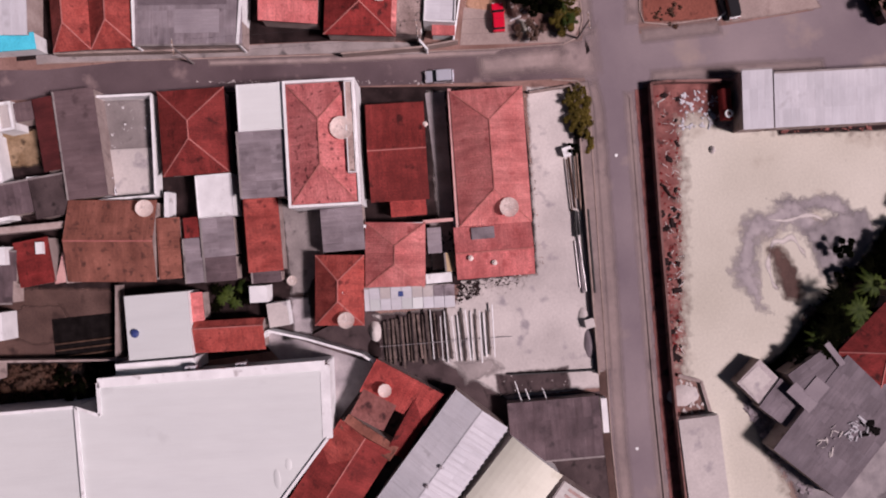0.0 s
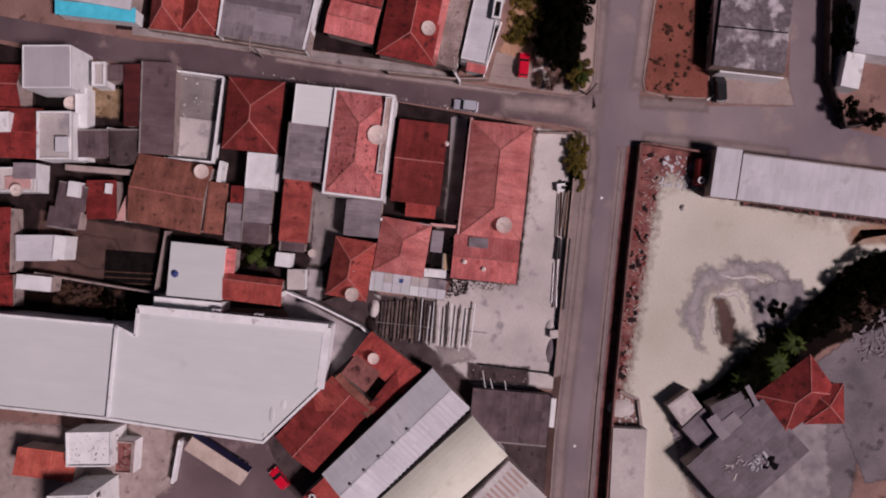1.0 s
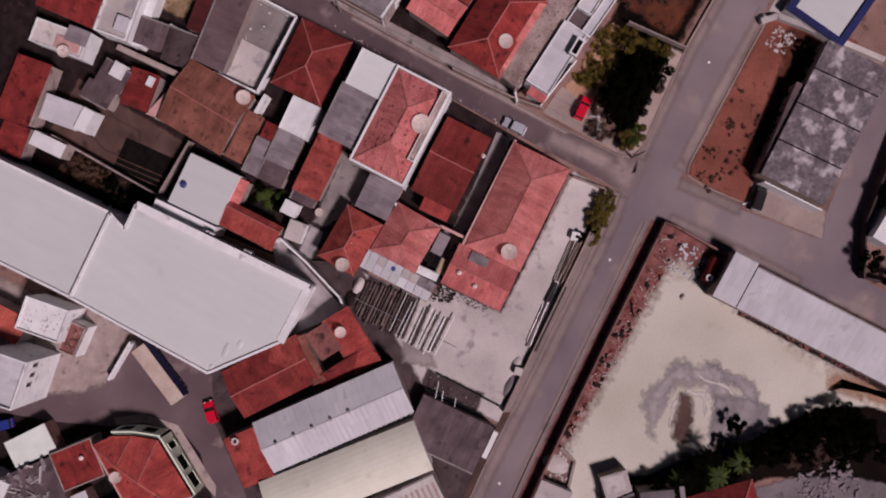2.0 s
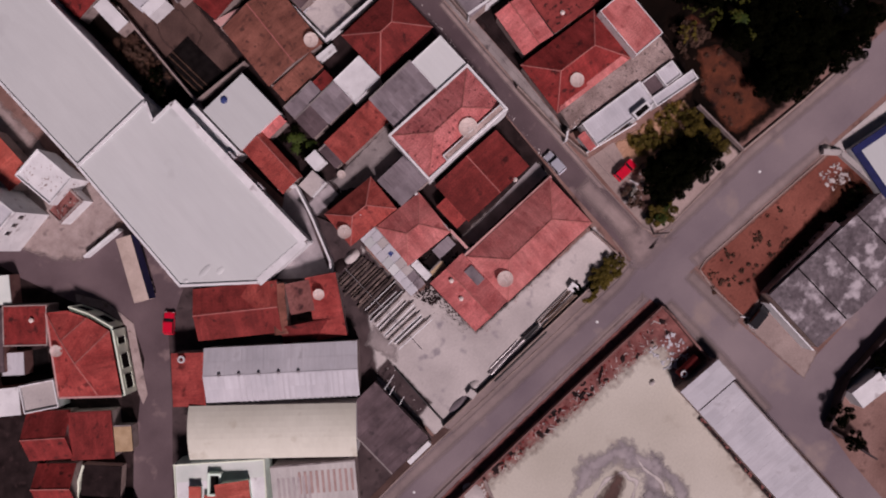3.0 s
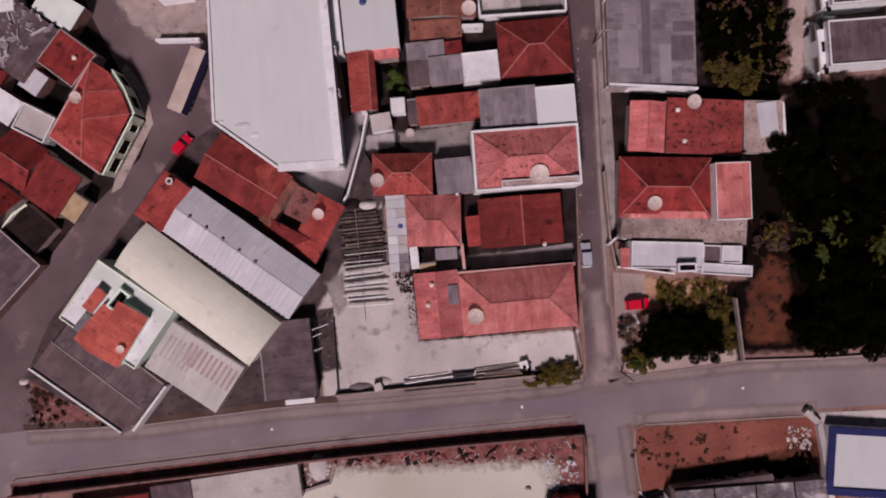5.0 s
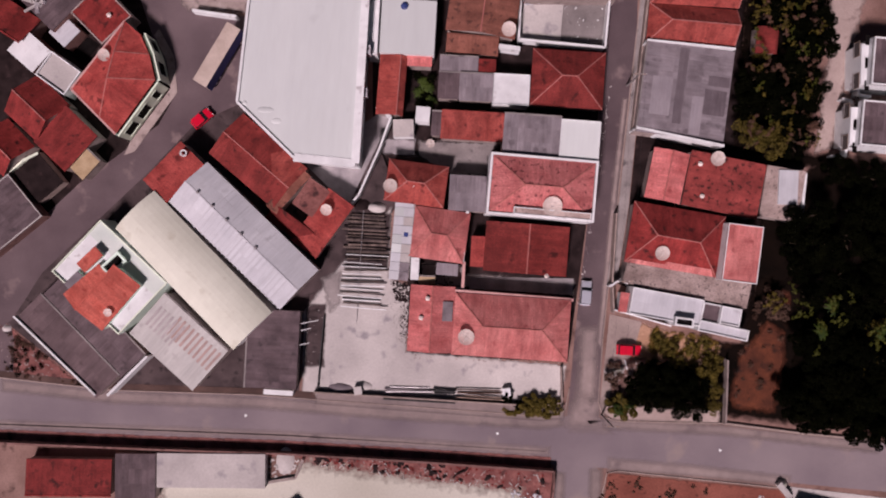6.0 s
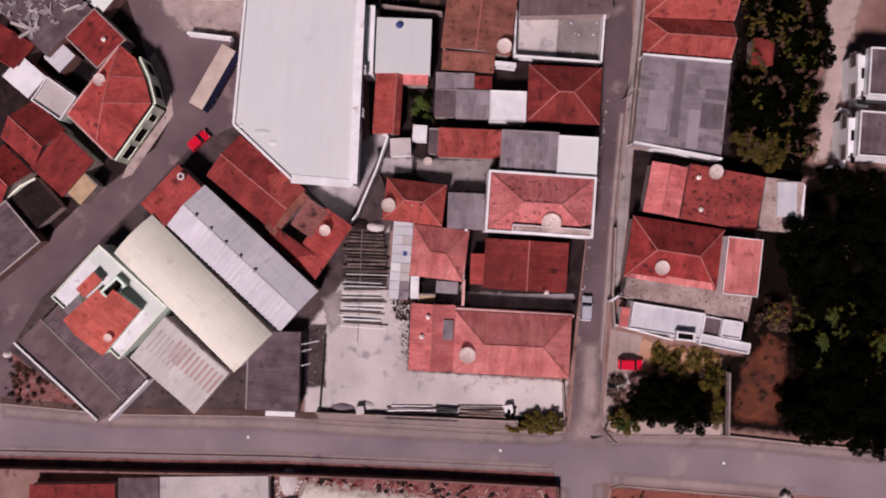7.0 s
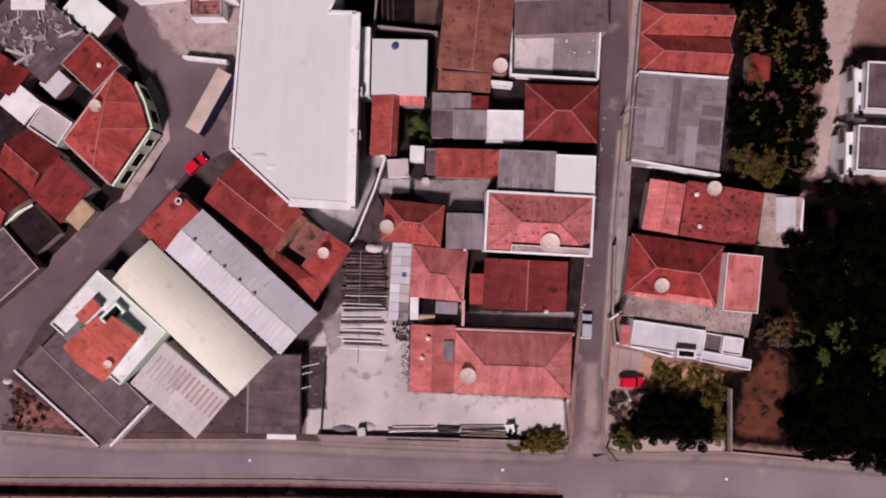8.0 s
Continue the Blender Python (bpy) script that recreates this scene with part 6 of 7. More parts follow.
rubble("rubble", "small stones strewn along the kerb", 60, [(27.3, 24.6), (27.6, 24.6), (23.1, -12.0), (22.5, -12.0)], 0.15, CONCRETE_PALE, 28, 0.025)
rubble("rubble", "scraps on a dark back yard floor", 14, [(11.9, 51.0), (17.0, 51.1), (16.1, 43.7), (10.9, 44.0)], 0.14, CONCRETE_PALE, 9)
for label, px, py, w, d, rot, z in (("pale newer sheet on a dark roof", -26.02, -52.73, 4.19, 1.81, -140.6, 3.63), ("pale newer sheet beside another on a dark roof", -25.18, -54.77, 2.33, 2.69, -137.9, 3.66), ("beige loose sheet on a small roof", -23.28, -47.33, 2.71, 3.28, -142.8, 2.44), ("white board along the end of a roof", -20.77, -57.82, 3.65, 0.80, -149.3, 3.62)):
    h = thing("roofing_sheet", label, "roofing sheet", px, py, rot, z)
    part("sheet", boxed(-w / 2, -d / 2, -0.02, w / 2, d / 2, 0.03, bevel=0.01), CONCRETE_PALE if "beige" in label else FIBRE_NEW, h)
rubble("rubble", "white torn sheets beside a hole in a roof", 26, [(-30.61, -57.7), (-28.87, -59.93), (-31.85, -61.17), (-33.49, -58.14)], 0.4, FIBRE_LIGHT, 61, 3.68, 1.5)
rubble("rubble", "dark broken hole filled with scrap on a roof", 16, [(-30.51, -60.13), (-30.27, -61.37), (-31.81, -62.14), (-32.15, -60.33)], 0.5, BLACK, 62, 3.69)
rubble("rubble", "thin boards strewn on a dark roof", 14, [(-32.89, -53.38), (-30.06, -56.55), (-32.25, -57.89), (-34.33, -55.21)], 0.3, CONCRETE_PALE, 63, 3.68, 1.8)
rubble("rubble", "bluish scrap heaped along a shed", 90, [(-26.68, -45.96), (-26.43, -47.25), (-41.15, -54.6), (-40.07, -52.65)], 0.5, FIBRE_NEW, 64)
rubble("rubble", "scrap beside the grey roofs", 160, [(-26.4, -46.1), (-25.7, -48.2), (-35.8, -52.6), (-36.5, -50.1)], 0.4, FIBRE, 10)
rubble("rubble", "stacked bluish sheets in the paved yard", 120, [(-10.9, -74.9), (-4.3, -82.2), (-9.2, -86.3), (-15.2, -77.9)], 0.5, FIBRE, 11)
rubble("rubble", "pale litter on the verge by the sheds", 80, [(-71.5, -18.6), (-65.8, -20.6), (-61.1, -25.0), (-71.2, -24.8)], 0.18, PLASTER, 12)
rubble("rubble", "pale scraps beside a parked car", 60, [(27.0, -22.4), (30.7, -21.1), (30.7, -23.2), (27.5, -23.4)], 0.25, CONCRETE_PALE, 13)
for k in range(3):
    (px, py) = ((-7.3, 41.9))
    pipe("pale timber laid across a dark yard", (px + 0.9 * k - 1.0, py + 6.0, 0.17), (px + 0.9 * k - 1.0, py - 3.0, 0.17), 0.12, TWIG, "timbers in a back yard")
# flat sheet: the dark of the pit is painted, nothing is dug
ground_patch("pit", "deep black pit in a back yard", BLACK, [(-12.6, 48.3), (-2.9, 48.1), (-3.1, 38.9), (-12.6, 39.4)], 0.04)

rubble("rubble", "black scrap heaped along a house wall", 190, [(-8.2, -8.0), (-4.9, -8.7), (-5.3, -11.8), (-7.0, -11.7)], 0.2, SHADE_AND_SCRAP, 41, 0.035)
rubble("rubble", "pale broken tiles along a house wall", 90, [(-6.6, -12.4), (-5.2, -12.5), (-5.5, -18.5), (-6.5, -18.5)], 0.18, CONCRETE_PALE, 42, 0.035)
rubble("rubble", "dark scraps along a house wall", 90, [(-6.3, -11.4), (-5.1, -11.4), (-5.3, -17.4), (-6.2, -17.4)], 0.16, SHADE_AND_SCRAP, 43, 0.03)
rubble("rubble", "small stones at the foot of the long roof", 60, [(-4.0, -20.4), (20.1, -21.0), (20.1, -21.7), (-4.0, -21.1)], 0.14, MOSSY, 44, 0.035)
# shading among the poles by the shed, painted as a soft patch
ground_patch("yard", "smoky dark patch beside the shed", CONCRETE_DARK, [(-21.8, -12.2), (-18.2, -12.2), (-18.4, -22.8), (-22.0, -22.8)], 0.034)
ground_patch("yard", "smoky grey patch at the top of the concrete yard", CONCRETE, [(-19.6, -8.0), (-15.7, -6.3), (-15.5, -12.3), (-18.0, -14.4)], 0.034, 1.2)

# no pit here: black painted for the shade between houses
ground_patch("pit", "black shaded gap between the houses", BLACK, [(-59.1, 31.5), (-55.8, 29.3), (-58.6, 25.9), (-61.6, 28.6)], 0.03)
wall_run("pale mint yard wall beside a black yard", [(-69.1, 8.3), (-67.1, 10.0), (-64.6, 11.3)], 1.8, PALE_MINT, 0.3)

wall_run("low broken foundation walls of a ruin", [(-21.7, -37.6), (-22.9, -40.6), (-27.6, -41.4), (-27.6, -37.4)], 0.45, PLASTER, 0.35)
ground_patch("yard", "brown earth floor inside a ruin", DIRT, [(-21.9, -37.4), (-23.0, -40.3), (-27.5, -41.1), (-27.5, -37.2)], 0.045, 0.4)
rubble("rubble", "pale rubble inside a ruin", 40, [(-22.4, -37.9), (-23.4, -40.0), (-27.2, -40.8), (-27.2, -37.8)], 0.3, CONCRETE_PALE, 45, 0.05)

ground_patch("yard", "dark litter along the long shed", SHADE_AND_SCRAP, [(11.2, -55.5), (9.6, -55.6), (7.7, -79.6), (6.3, -93.0), (8.2, -93.2), (9.3, -79.0)], 0.03, 0.5)
rubble("rubble", "dark scrap along the long shed", 90, [(10.8, -56.0), (9.9, -56.0), (7.9, -80.0), (8.8, -80.0)], 0.26, MAROON, 46, 0.03)

# gravel bed and tracks on the sand
def gravel_bed(label, cx, cy, in_x, in_y, out_x, out_y, a0, a1, mat, z, seed):
    bm = bmesh.new()
    lay = bm.verts.layers.float_color.new("cover")
    r4 = random.Random(seed)
    n = 70
    inner, outer = [], []
    for k in range(n):
        a = math.pi * (a0 + (a1 - a0) * k / (n - 1))
        w = 1.0 + 0.10 * math.sin(5 * a + seed) + r4.uniform(-0.008, 0.008)
        v = 1.0 + 0.08 * math.sin(7 * a + seed) + r4.uniform(-0.008, 0.008)
        fade = min(1.0, 4.0 * min(k, n - 1 - k) / n + 0.15)
        mx, my = (in_x + out_x) / 2, (in_y + out_y) / 2
        inner.append(bm.verts.new(((mx + (in_x - mx) * fade) * w * math.cos(a), (my + (in_y - my) * fade) * w * math.sin(a), z)))
        outer.append(bm.verts.new(((mx + (out_x - mx) * fade) * v * math.cos(a), (my + (out_y - my) * fade) * v * math.sin(a), z)))
    middle = [bm.verts.new((a.co + b.co) / 2) for a, b in zip(inner, outer)]
    for k in range(n - 1):
        bm.faces.new((inner[k], middle[k], middle[k + 1], inner[k + 1]))
        bm.faces.new((middle[k], outer[k], outer[k + 1], middle[k + 1]))
    for v in inner + outer:
        v[lay] = (0, 0, 0, 1)
    for k, v in enumerate(middle):
        e = min(1.0, 6.0 * min(k, n - 1 - k) / n)
        v[lay] = (e, e, e, 1)
    g = part("gravel_bed", bm, thinning(mat))
    g.matrix_basis = pose(cx, cy, 0)
    return tagged(g, label, "gravel bed", kind="structure")


for (cx, cy) in [(-8.5, -54.8)]:
    gravel_bed("curved bed of grey gravel on the sand lot", cx, cy, 4.2, 3.4, 9.8, 8.2, -0.5, 0.86, GRAVEL, 0.03, 3)
    gravel_bed("pale curved tyre track across the gravel", cx, cy, 3.2, 2.3, 4.4, 3.1, -0.5, 0.9, CONCRETE_PALE, 0.034, 4)
    gravel_bed("second pale track across the gravel", cx, cy, 6.6, 8.0, 7.2, 9.0, -0.45, 0.1, CONCRETE_PALE, 0.038, 5)
    gravel_bed("outer patch of dark gravel on the sand", cx, cy, 7.8, 9.2, 10.6, 13.5, -0.42, 0.05, GRAVEL, 0.026, 6)
# white spots painted on the roads
for (px, py) in ((-31.2, -30.7), (9.8, -33.0), (46.1, -35.2)):
    h = thing("manhole_cover", "small white-painted round cover in the road", "manhole cover", px, py, 0, 0.032, group="white covers in the road")
    part("cover", cyl(bmesh.new(), 0, 0, 0, 0.03, 0.24, 0.22, 16), WHITE, h)
    part("collar", cyl(bmesh.new(), 0, 0, 0, 0.02, 0.28, 0.28, 16), CONCRETE, h)


# ---- power poles and wires ----
def power_pole(x, y, rot, hgt=8.0):
    h = thing("power_pole", "concrete power pole with a wooden crossarm", "power pole", x, y, rot, group="power poles along the street")
    part("pole", cyl(bmesh.new(), 0, 0, 0, hgt, 0.17, 0.11, 10), CONCRETE, h)
    arm = part("crossarm", boxed(-1.1, -0.06, hgt - 0.5, 1.1, 0.06, hgt - 0.38), WOOD, h)
    for s in (-1.0, -0.35, 0.35, 1.0):
        part("insulator", cyl(bmesh.new(), s, 0, hgt - 0.378, hgt - 0.2, 0.05, 0.04, 8), WHITE, arm)
    return h


POLES = [(30.0, 23.9), (28.5, -7.6), (26.7, -29.7)]
for k, (px, py) in enumerate(POLES):
    power_pole(px, py, 0)
for (ax, ay), (bx, by) in zip(POLES, POLES[1:]):
    for s in (-0.95, 0.95):
        h = thing("power_line", "thin power line hung between poles", "power line", ax + s, ay, 0, 7.75, group="power lines")
        bm = bmesh.new()
        side = Vector((by - ay, ax - bx, 0)).normalized() * 0.012
        last = None
        for i in range(13):
            u = i / 12
            p = Vector(((bx - ax) * u, (by - ay) * u, -0.5 * 4 * u * (1 - u)))
            ring = [bm.verts.new(v) for v in (p + side, p + Vector((0, 0, 0.012)), p - side, p - Vector((0, 0, 0.012)))]
            if last is not None:
                for k in range(4):
                    bm.faces.new((last[k], last[(k + 1) % 4], ring[(k + 1) % 4], ring[k]))
            last = ring
        part("cable", bm, RUBBER, h)


# ---- trees and plants ----
def leaves_mesh(name, clumps, count, size, seed, flat=0.5, long=1.0, core=0.45):
    """Many small leaf blades scattered through uneven clumps: (x, y, z, radius)."""
    r5 = np.random.RandomState(seed)
    cl = np.array(clumps)
    pick = r5.choice(len(cl), count, p=cl[:, 3] ** 2 / (cl[:, 3] ** 2).sum())
    d = r5.normal(size=(count, 3))
    d /= np.linalg.norm(d, axis=1)[:, None]
    rad = cl[pick, 3] * (core + (1.05 - core) * r5.rand(count) ** 0.5)
    c = cl[pick, :3] + d * rad[:, None] * np.array((1, 1, 0.75))
    n = d * 0.6 + r5.normal(size=(count, 3)) * 0.5 + np.array((0, 0, flat))
    n /= np.linalg.norm(n, axis=1)[:, None]
    u = np.cross(n, r5.normal(size=(count, 3)))
    u /= np.linalg.norm(u, axis=1)[:, None]
    v = np.cross(n, u)
    s = (size * (0.6 + 0.8 * r5.rand(count)))[:, None]
    pts = np.stack([c - u * s * long, c - v * s * 0.42, c + u * s * long, c + v * s * 0.42], 1).reshape(-1, 3)
    faces = np.arange(count * 4).reshape(-1, 4)
    me = bpy.data.meshes.new(name)
    me.from_pydata(pts.tolist(), [], faces.tolist())
    return me


def tree(label, radius, height, leaf, seed, count=3200, size=0.26, gaps=13, name="tree", group="trees of the wooded lot"):
    """A tapered trunk, forking limbs and a crown of clumps with gaps between them."""
    r6 = random.Random(seed)
    h = thing(name, label, "tree", 0, 0, 0, group=group)
    bm = cyl(bmesh.new(), 0, 0, -0.2, height * 0.45, 0.05 * radius + 0.1, 0.035 * radius + 0.05, 9)
    part("trunk", bm, BARK, h)
    clumps = []
    for k in range(gaps):
        a = 2 * math.pi * k * 0.618 + r6.uniform(-0.3, 0.3)
        q = radius * math.sqrt((k + 0.5) / gaps) * r6.uniform(0.7, 1.05)
        z = height * (0.92 - 0.38 * (q / radius) ** 2) + r6.uniform(-0.5, 0.5)
        rr = radius * r6.uniform(0.2, 0.36)
        clumps.append((q * math.cos(a), q * math.sin(a), z, rr))
        if k % 2 == 0:
            part("limb", beam(bmesh.new(), (0, 0, height * 0.42), (q * 0.85 * math.cos(a), q * 0.85 * math.sin(a), z - rr * 0.3), 0.09, 0.09), BARK, h)
    me = leaves_mesh("crown", clumps, count, size, seed, core=0.0 if leaf is TWIG else 0.45)
    me.materials.append(leaf)
    crown = new("crown", me)
    crown.parent = h
    return h


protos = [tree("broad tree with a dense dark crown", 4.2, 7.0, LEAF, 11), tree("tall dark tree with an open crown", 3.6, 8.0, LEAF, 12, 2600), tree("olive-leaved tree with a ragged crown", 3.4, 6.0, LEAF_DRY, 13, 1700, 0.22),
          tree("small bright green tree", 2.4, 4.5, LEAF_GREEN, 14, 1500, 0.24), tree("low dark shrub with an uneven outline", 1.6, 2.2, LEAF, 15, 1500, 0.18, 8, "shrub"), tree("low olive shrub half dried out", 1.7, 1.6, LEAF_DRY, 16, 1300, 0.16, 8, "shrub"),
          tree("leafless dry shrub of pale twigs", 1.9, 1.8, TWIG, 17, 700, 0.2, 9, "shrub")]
used = [0] * len(protos)


def plant(kind, x, y, rot=0, s=1.0):
    m = pose(x, y, 0, 0, 0, rot) @ Matrix.Scale(s, 4)
    if not used[kind]:
        used[kind] = 1
        protos[kind].matrix_basis = m
        return protos[kind]
    ob = copy_thing(protos[kind], m)
    ob.matrix_basis = m
    return ob


tr = random.Random(21)
for kind, s, spots in (
        (0, 0.66, [(32.6, -24.2), (35.0, -23.8), (37.9, -24.0), (40.9, -24.2), (40.3, -26.4), (36.4, -26.0), (33.0, -25.4)]),
        (0, 0.74, [(59.7, -2.2), (64.4, -0.2), (69.0, -2.3), (62.7, -6.4), (67.3, -10.1), (56.7, -26.4), (59.3, -23.3), (62.9, -23.4), (59.2, -27.5), (64.4, -26.5), (68.5, -25.6), (69.7, -19.4), (71.4, -10.1), (56.6, -1.6), (73.1, -2.4), (72.8, -16.4), (72.6, -27.7)]),
        (0, 0.72, [(65.6, -25.0), (67.1, -27.9), (60.9, -24.6), (61.8, -27.5), (63.2, -22.5), (60.1, -19.3), (64.9, -29.4), (59.3, -28.7), (70.5, -31.4), (67.4, -30.7), (62.0, -16.2), (64.5, -18.7), (75.0, -29.0), (73.0, -30.8)]), (1, 0.72, [(55.6, 2.6), (59.8, 3.5), (66.0, 3.4), (70.1, 2.3), (61.2, -3.2), (68.9, -5.4), (57.0, -5.2), (59.0, -9.9), (64.7, -12.6), (65.6, -18.8), (58.4, -17.6), (62.5, -18.7), (71.2, -23.5), (71.5, -7.0)]),
        (0, 0.75, [(48.2, 20.8), (49.7, 24.2), (54.7, 25.6), (51.6, 20.7), (54.6, 20.7), (56.0, 18.2), (57.6, 22.6), (55.4, 14.7), (63.2, 9.6), (68.2, 9.6), (66.1, 4.7)]),
        (1, 0.7, [(49.0, 39.5), (51.9, 35.5), (55.9, 38.4), (58.4, 38.4), (55.8, 32.5), (58.8, 33.4), (59.9, 39.3), (57.7, 28.5), (59.7, 29.9)]),
        (2, 0.7, [(50.5, 39.0), (49.1, 16.8), (51.0, 14.8), (53.5, 16.7), (58.1, 25.0), (52.5, 13.8)]),
        (2, 0.5, [(43.6, -22.6), (44.2, -25.2), (43.4, -27.6)]), (2, 0.62, [(69.6, -14.6), (61.3, -28.0)]),
        (3, 0.5, [(70.9, -15.6)]), (2, 0.4, [(62.0, -16.4), (58.7, -26.1), (70.4, -20.6)]), (2, 0.4, [(54.4, 35.2), (56.1, 26.3), (58.0, 20.4), (51.3, 28.4)]),
        (5, 0.7, [(37.3, -18.6), (41.0, -19.2), (36.2, -20.0), (44.1, -20.3), (39.0, -20.6), (35.3, -17.2), (42.6, -18.0)]),
        (5, 1.1, [(29.5, -27.4), (28.5, -27.9), (30.6, -28.5)]), (3, 0.5, [(29.3, -28.0), (30.2, -27.6)]),
        (4, 0.55, [(11.3, -27.3), (12.8, -27.7), (14.6, -27.5)]), (5, 0.75, [(16.1, -28.0), (17.9, -28.5), (15.2, -27.8)]), (5, 0.8, [(17.9, -28.0), (18.9, -28.7), (17.0, -28.9), (14.4, -28.4)]), (6, 1.1, [(53.5, -10.8), (54.5, -12.4), (52.4, -12.4), (28.1, -22.4)]),
        # first row: dark shrubs that also stand for the building's shade
        (4, 0.62, [(37.7, -48.9), (40.0, -49.0), (42.4, -48.9), (44.3, -49.1), (46.5, -49.4), (48.9, -49.3), (51.1, -49.1), (53.1, -48.5), (54.5, -48.4), (54.3, -49.9), (52.2, -49.9), (49.8, -50.5), (47.3, -50.3), (55.0, -51.6), (42.9, -49.9), (40.2, -50.1)]), (4, 1.0, [(-10.3, -62.0), (-7.3, -62.3)]), (6, 1.0, [(-7.8, -72.4), (-3.6, -74.2), (-5.9, -76.2)]),
        (0, 0.46, [(-7.8, -69.8), (-6.2, -71.8), (-3.8, -74.2), (-1.5, -76.7), (-0.3, -79.3), (0.4, -82.1), (-10.3, -66.9), (-12.0, -64.9), (-14.2, -63.0), (-7.0, -68.5), (-4.8, -70.3), (-2.4, -72.7), (-0.1, -75.1), (1.7, -77.7), (-8.1, -71.1), (-6.4, -73.7), (-3.4, -75.9), (-1.6, -78.5), (0.6, -80.3), (-9.4, -68.4), (-3.2, -81.8), (-5.0, -79.3), (-21.1, -54.0), (-19.2, -57.1), (-16.7, -60.1), (-1.3, -84.9)]), (6, 1.2, [(-6.0, -73.6), (-4.0, -74.3), (-6.6, -76.1)]), 
        (0, 0.5, [(40.7, -70.6), (36.1, -70.7), (26.6, -71.6), (25.0, -75.5)]),
        (6, 0.7, [(-11.3, 52.7), (-10.8, 50.2)]), (4, 0.9, [(-11.2, 47.1), (-12.4, 44.1), (-11.5, 41.7), (-13.7, 45.9)])):
    for px, py in spots:
        plant(kind, px + tr.uniform(-0.6, 0.6), py + tr.uniform(-0.6, 0.6), tr.uniform(0, 360), s * tr.uniform(0.85, 1.15))


def leaf_sprays(label, spots, z, mat, seed, blades):
    """Thin arching sprays that stick out of the dark crowns, in paler leaf colours for sunlight."""
    r9 = random.Random(seed)
    cl = []
    for px, py in spots:
        a = r9.uniform(0, math.pi)
        for k in range(-3, 4):
            cl.append((px + 0.3 * k * math.cos(a) + r9.uniform(-0.25, 0.25), py + 0.3 * k * math.sin(a) + r9.uniform(-0.25, 0.25), z - 0.06 * k * k, r9.uniform(0.1, 0.36)))
    me = leaves_mesh("foliage", cl, blades * len(spots), 0.16, seed, 0.9, 1.3, core=0.0)
    me.materials.append(mat)
    tagged(new("foliage", me), label, "foliage", kind="stuff")


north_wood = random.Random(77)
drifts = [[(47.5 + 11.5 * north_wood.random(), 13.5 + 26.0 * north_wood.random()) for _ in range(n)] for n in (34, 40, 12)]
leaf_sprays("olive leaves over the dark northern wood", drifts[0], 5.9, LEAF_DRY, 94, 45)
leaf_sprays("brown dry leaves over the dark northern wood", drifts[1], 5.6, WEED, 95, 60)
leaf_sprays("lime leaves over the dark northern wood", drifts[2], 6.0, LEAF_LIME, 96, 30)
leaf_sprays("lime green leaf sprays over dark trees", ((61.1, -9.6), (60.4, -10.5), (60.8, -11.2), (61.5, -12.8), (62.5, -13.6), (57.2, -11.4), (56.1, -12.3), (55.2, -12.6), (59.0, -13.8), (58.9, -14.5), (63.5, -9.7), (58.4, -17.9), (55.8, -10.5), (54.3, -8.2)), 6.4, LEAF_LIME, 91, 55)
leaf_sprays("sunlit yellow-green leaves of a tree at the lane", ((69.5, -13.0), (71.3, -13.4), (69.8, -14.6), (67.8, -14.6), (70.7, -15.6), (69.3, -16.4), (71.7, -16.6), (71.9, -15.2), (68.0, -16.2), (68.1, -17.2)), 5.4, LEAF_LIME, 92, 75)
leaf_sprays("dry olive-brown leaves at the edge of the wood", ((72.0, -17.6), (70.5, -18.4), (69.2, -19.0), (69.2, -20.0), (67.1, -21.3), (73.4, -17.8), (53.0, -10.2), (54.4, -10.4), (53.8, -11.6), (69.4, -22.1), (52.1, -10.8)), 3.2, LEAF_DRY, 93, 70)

def palm(label, x, y, hgt, reach, seed, leaf):
    """Arching fronds of paired leaflets on a slim trunk."""
    r7 = random.Random(seed)
    h = thing("palm", label, "palm", x, y, group="palms by the sand lot")
    part("trunk", cyl(bmesh.new(), 0, 0, -0.1, hgt, 0.16, 0.11, 9), BARK, h)
    for k in range(13):
        a = 2 * math.pi * k / 13 + r7.uniform(-0.2, 0.2)
        L = reach * r7.uniform(0.75, 1.1)
        bm = bmesh.new()
        prev = Vector((0, 0, hgt))
        for i in range(1, 9):
            u = i / 8
            p = Vector((L * u * math.cos(a), L * u * math.sin(a), hgt + L * (0.35 * u - 0.62 * u * u)))
            d = (p - prev).normalized()
            side = d.cross(Vector((0, 0, 1))).normalized()
            beam(bm, prev, p, 0.05, 0.04)
            ln = 0.55 * (1 - abs(u - 0.45)) * L * 0.42
            for s in (-1, 1):
                for f in (0.25, 0.75):
                    o = prev.lerp(p, f)
                    tip = o + (side * s + d * 0.7).normalized() * ln - Vector((0, 0, 0.25 * ln))
                    w = d * 0.09
                    bm.faces.new([bm.verts.new(v) for v in (o - w, tip, o + w)])
            prev = p
        part("frond", bm, leaf, h)
    return h


for k, (px, py) in enumerate([(-18.8, -56.8), (-19.8, -58.9), (-16.6, -60.1), (-15.3, -61.7), (-15.7, -63.7), (-15.5, -58.9), (-18.0, -62.4), (-20.2, -57.1), (-10.7, -64.9), (-12.2, -64.4), (-17.6, -57.9), (-13.3, -59.8)]):
    palm("green palm with arching fronds beside a roof", px, py, 2.6 + 0.3 * (k % 4), 2.5, k, LEAF_GREEN if k % 3 == 0 else LEAF)
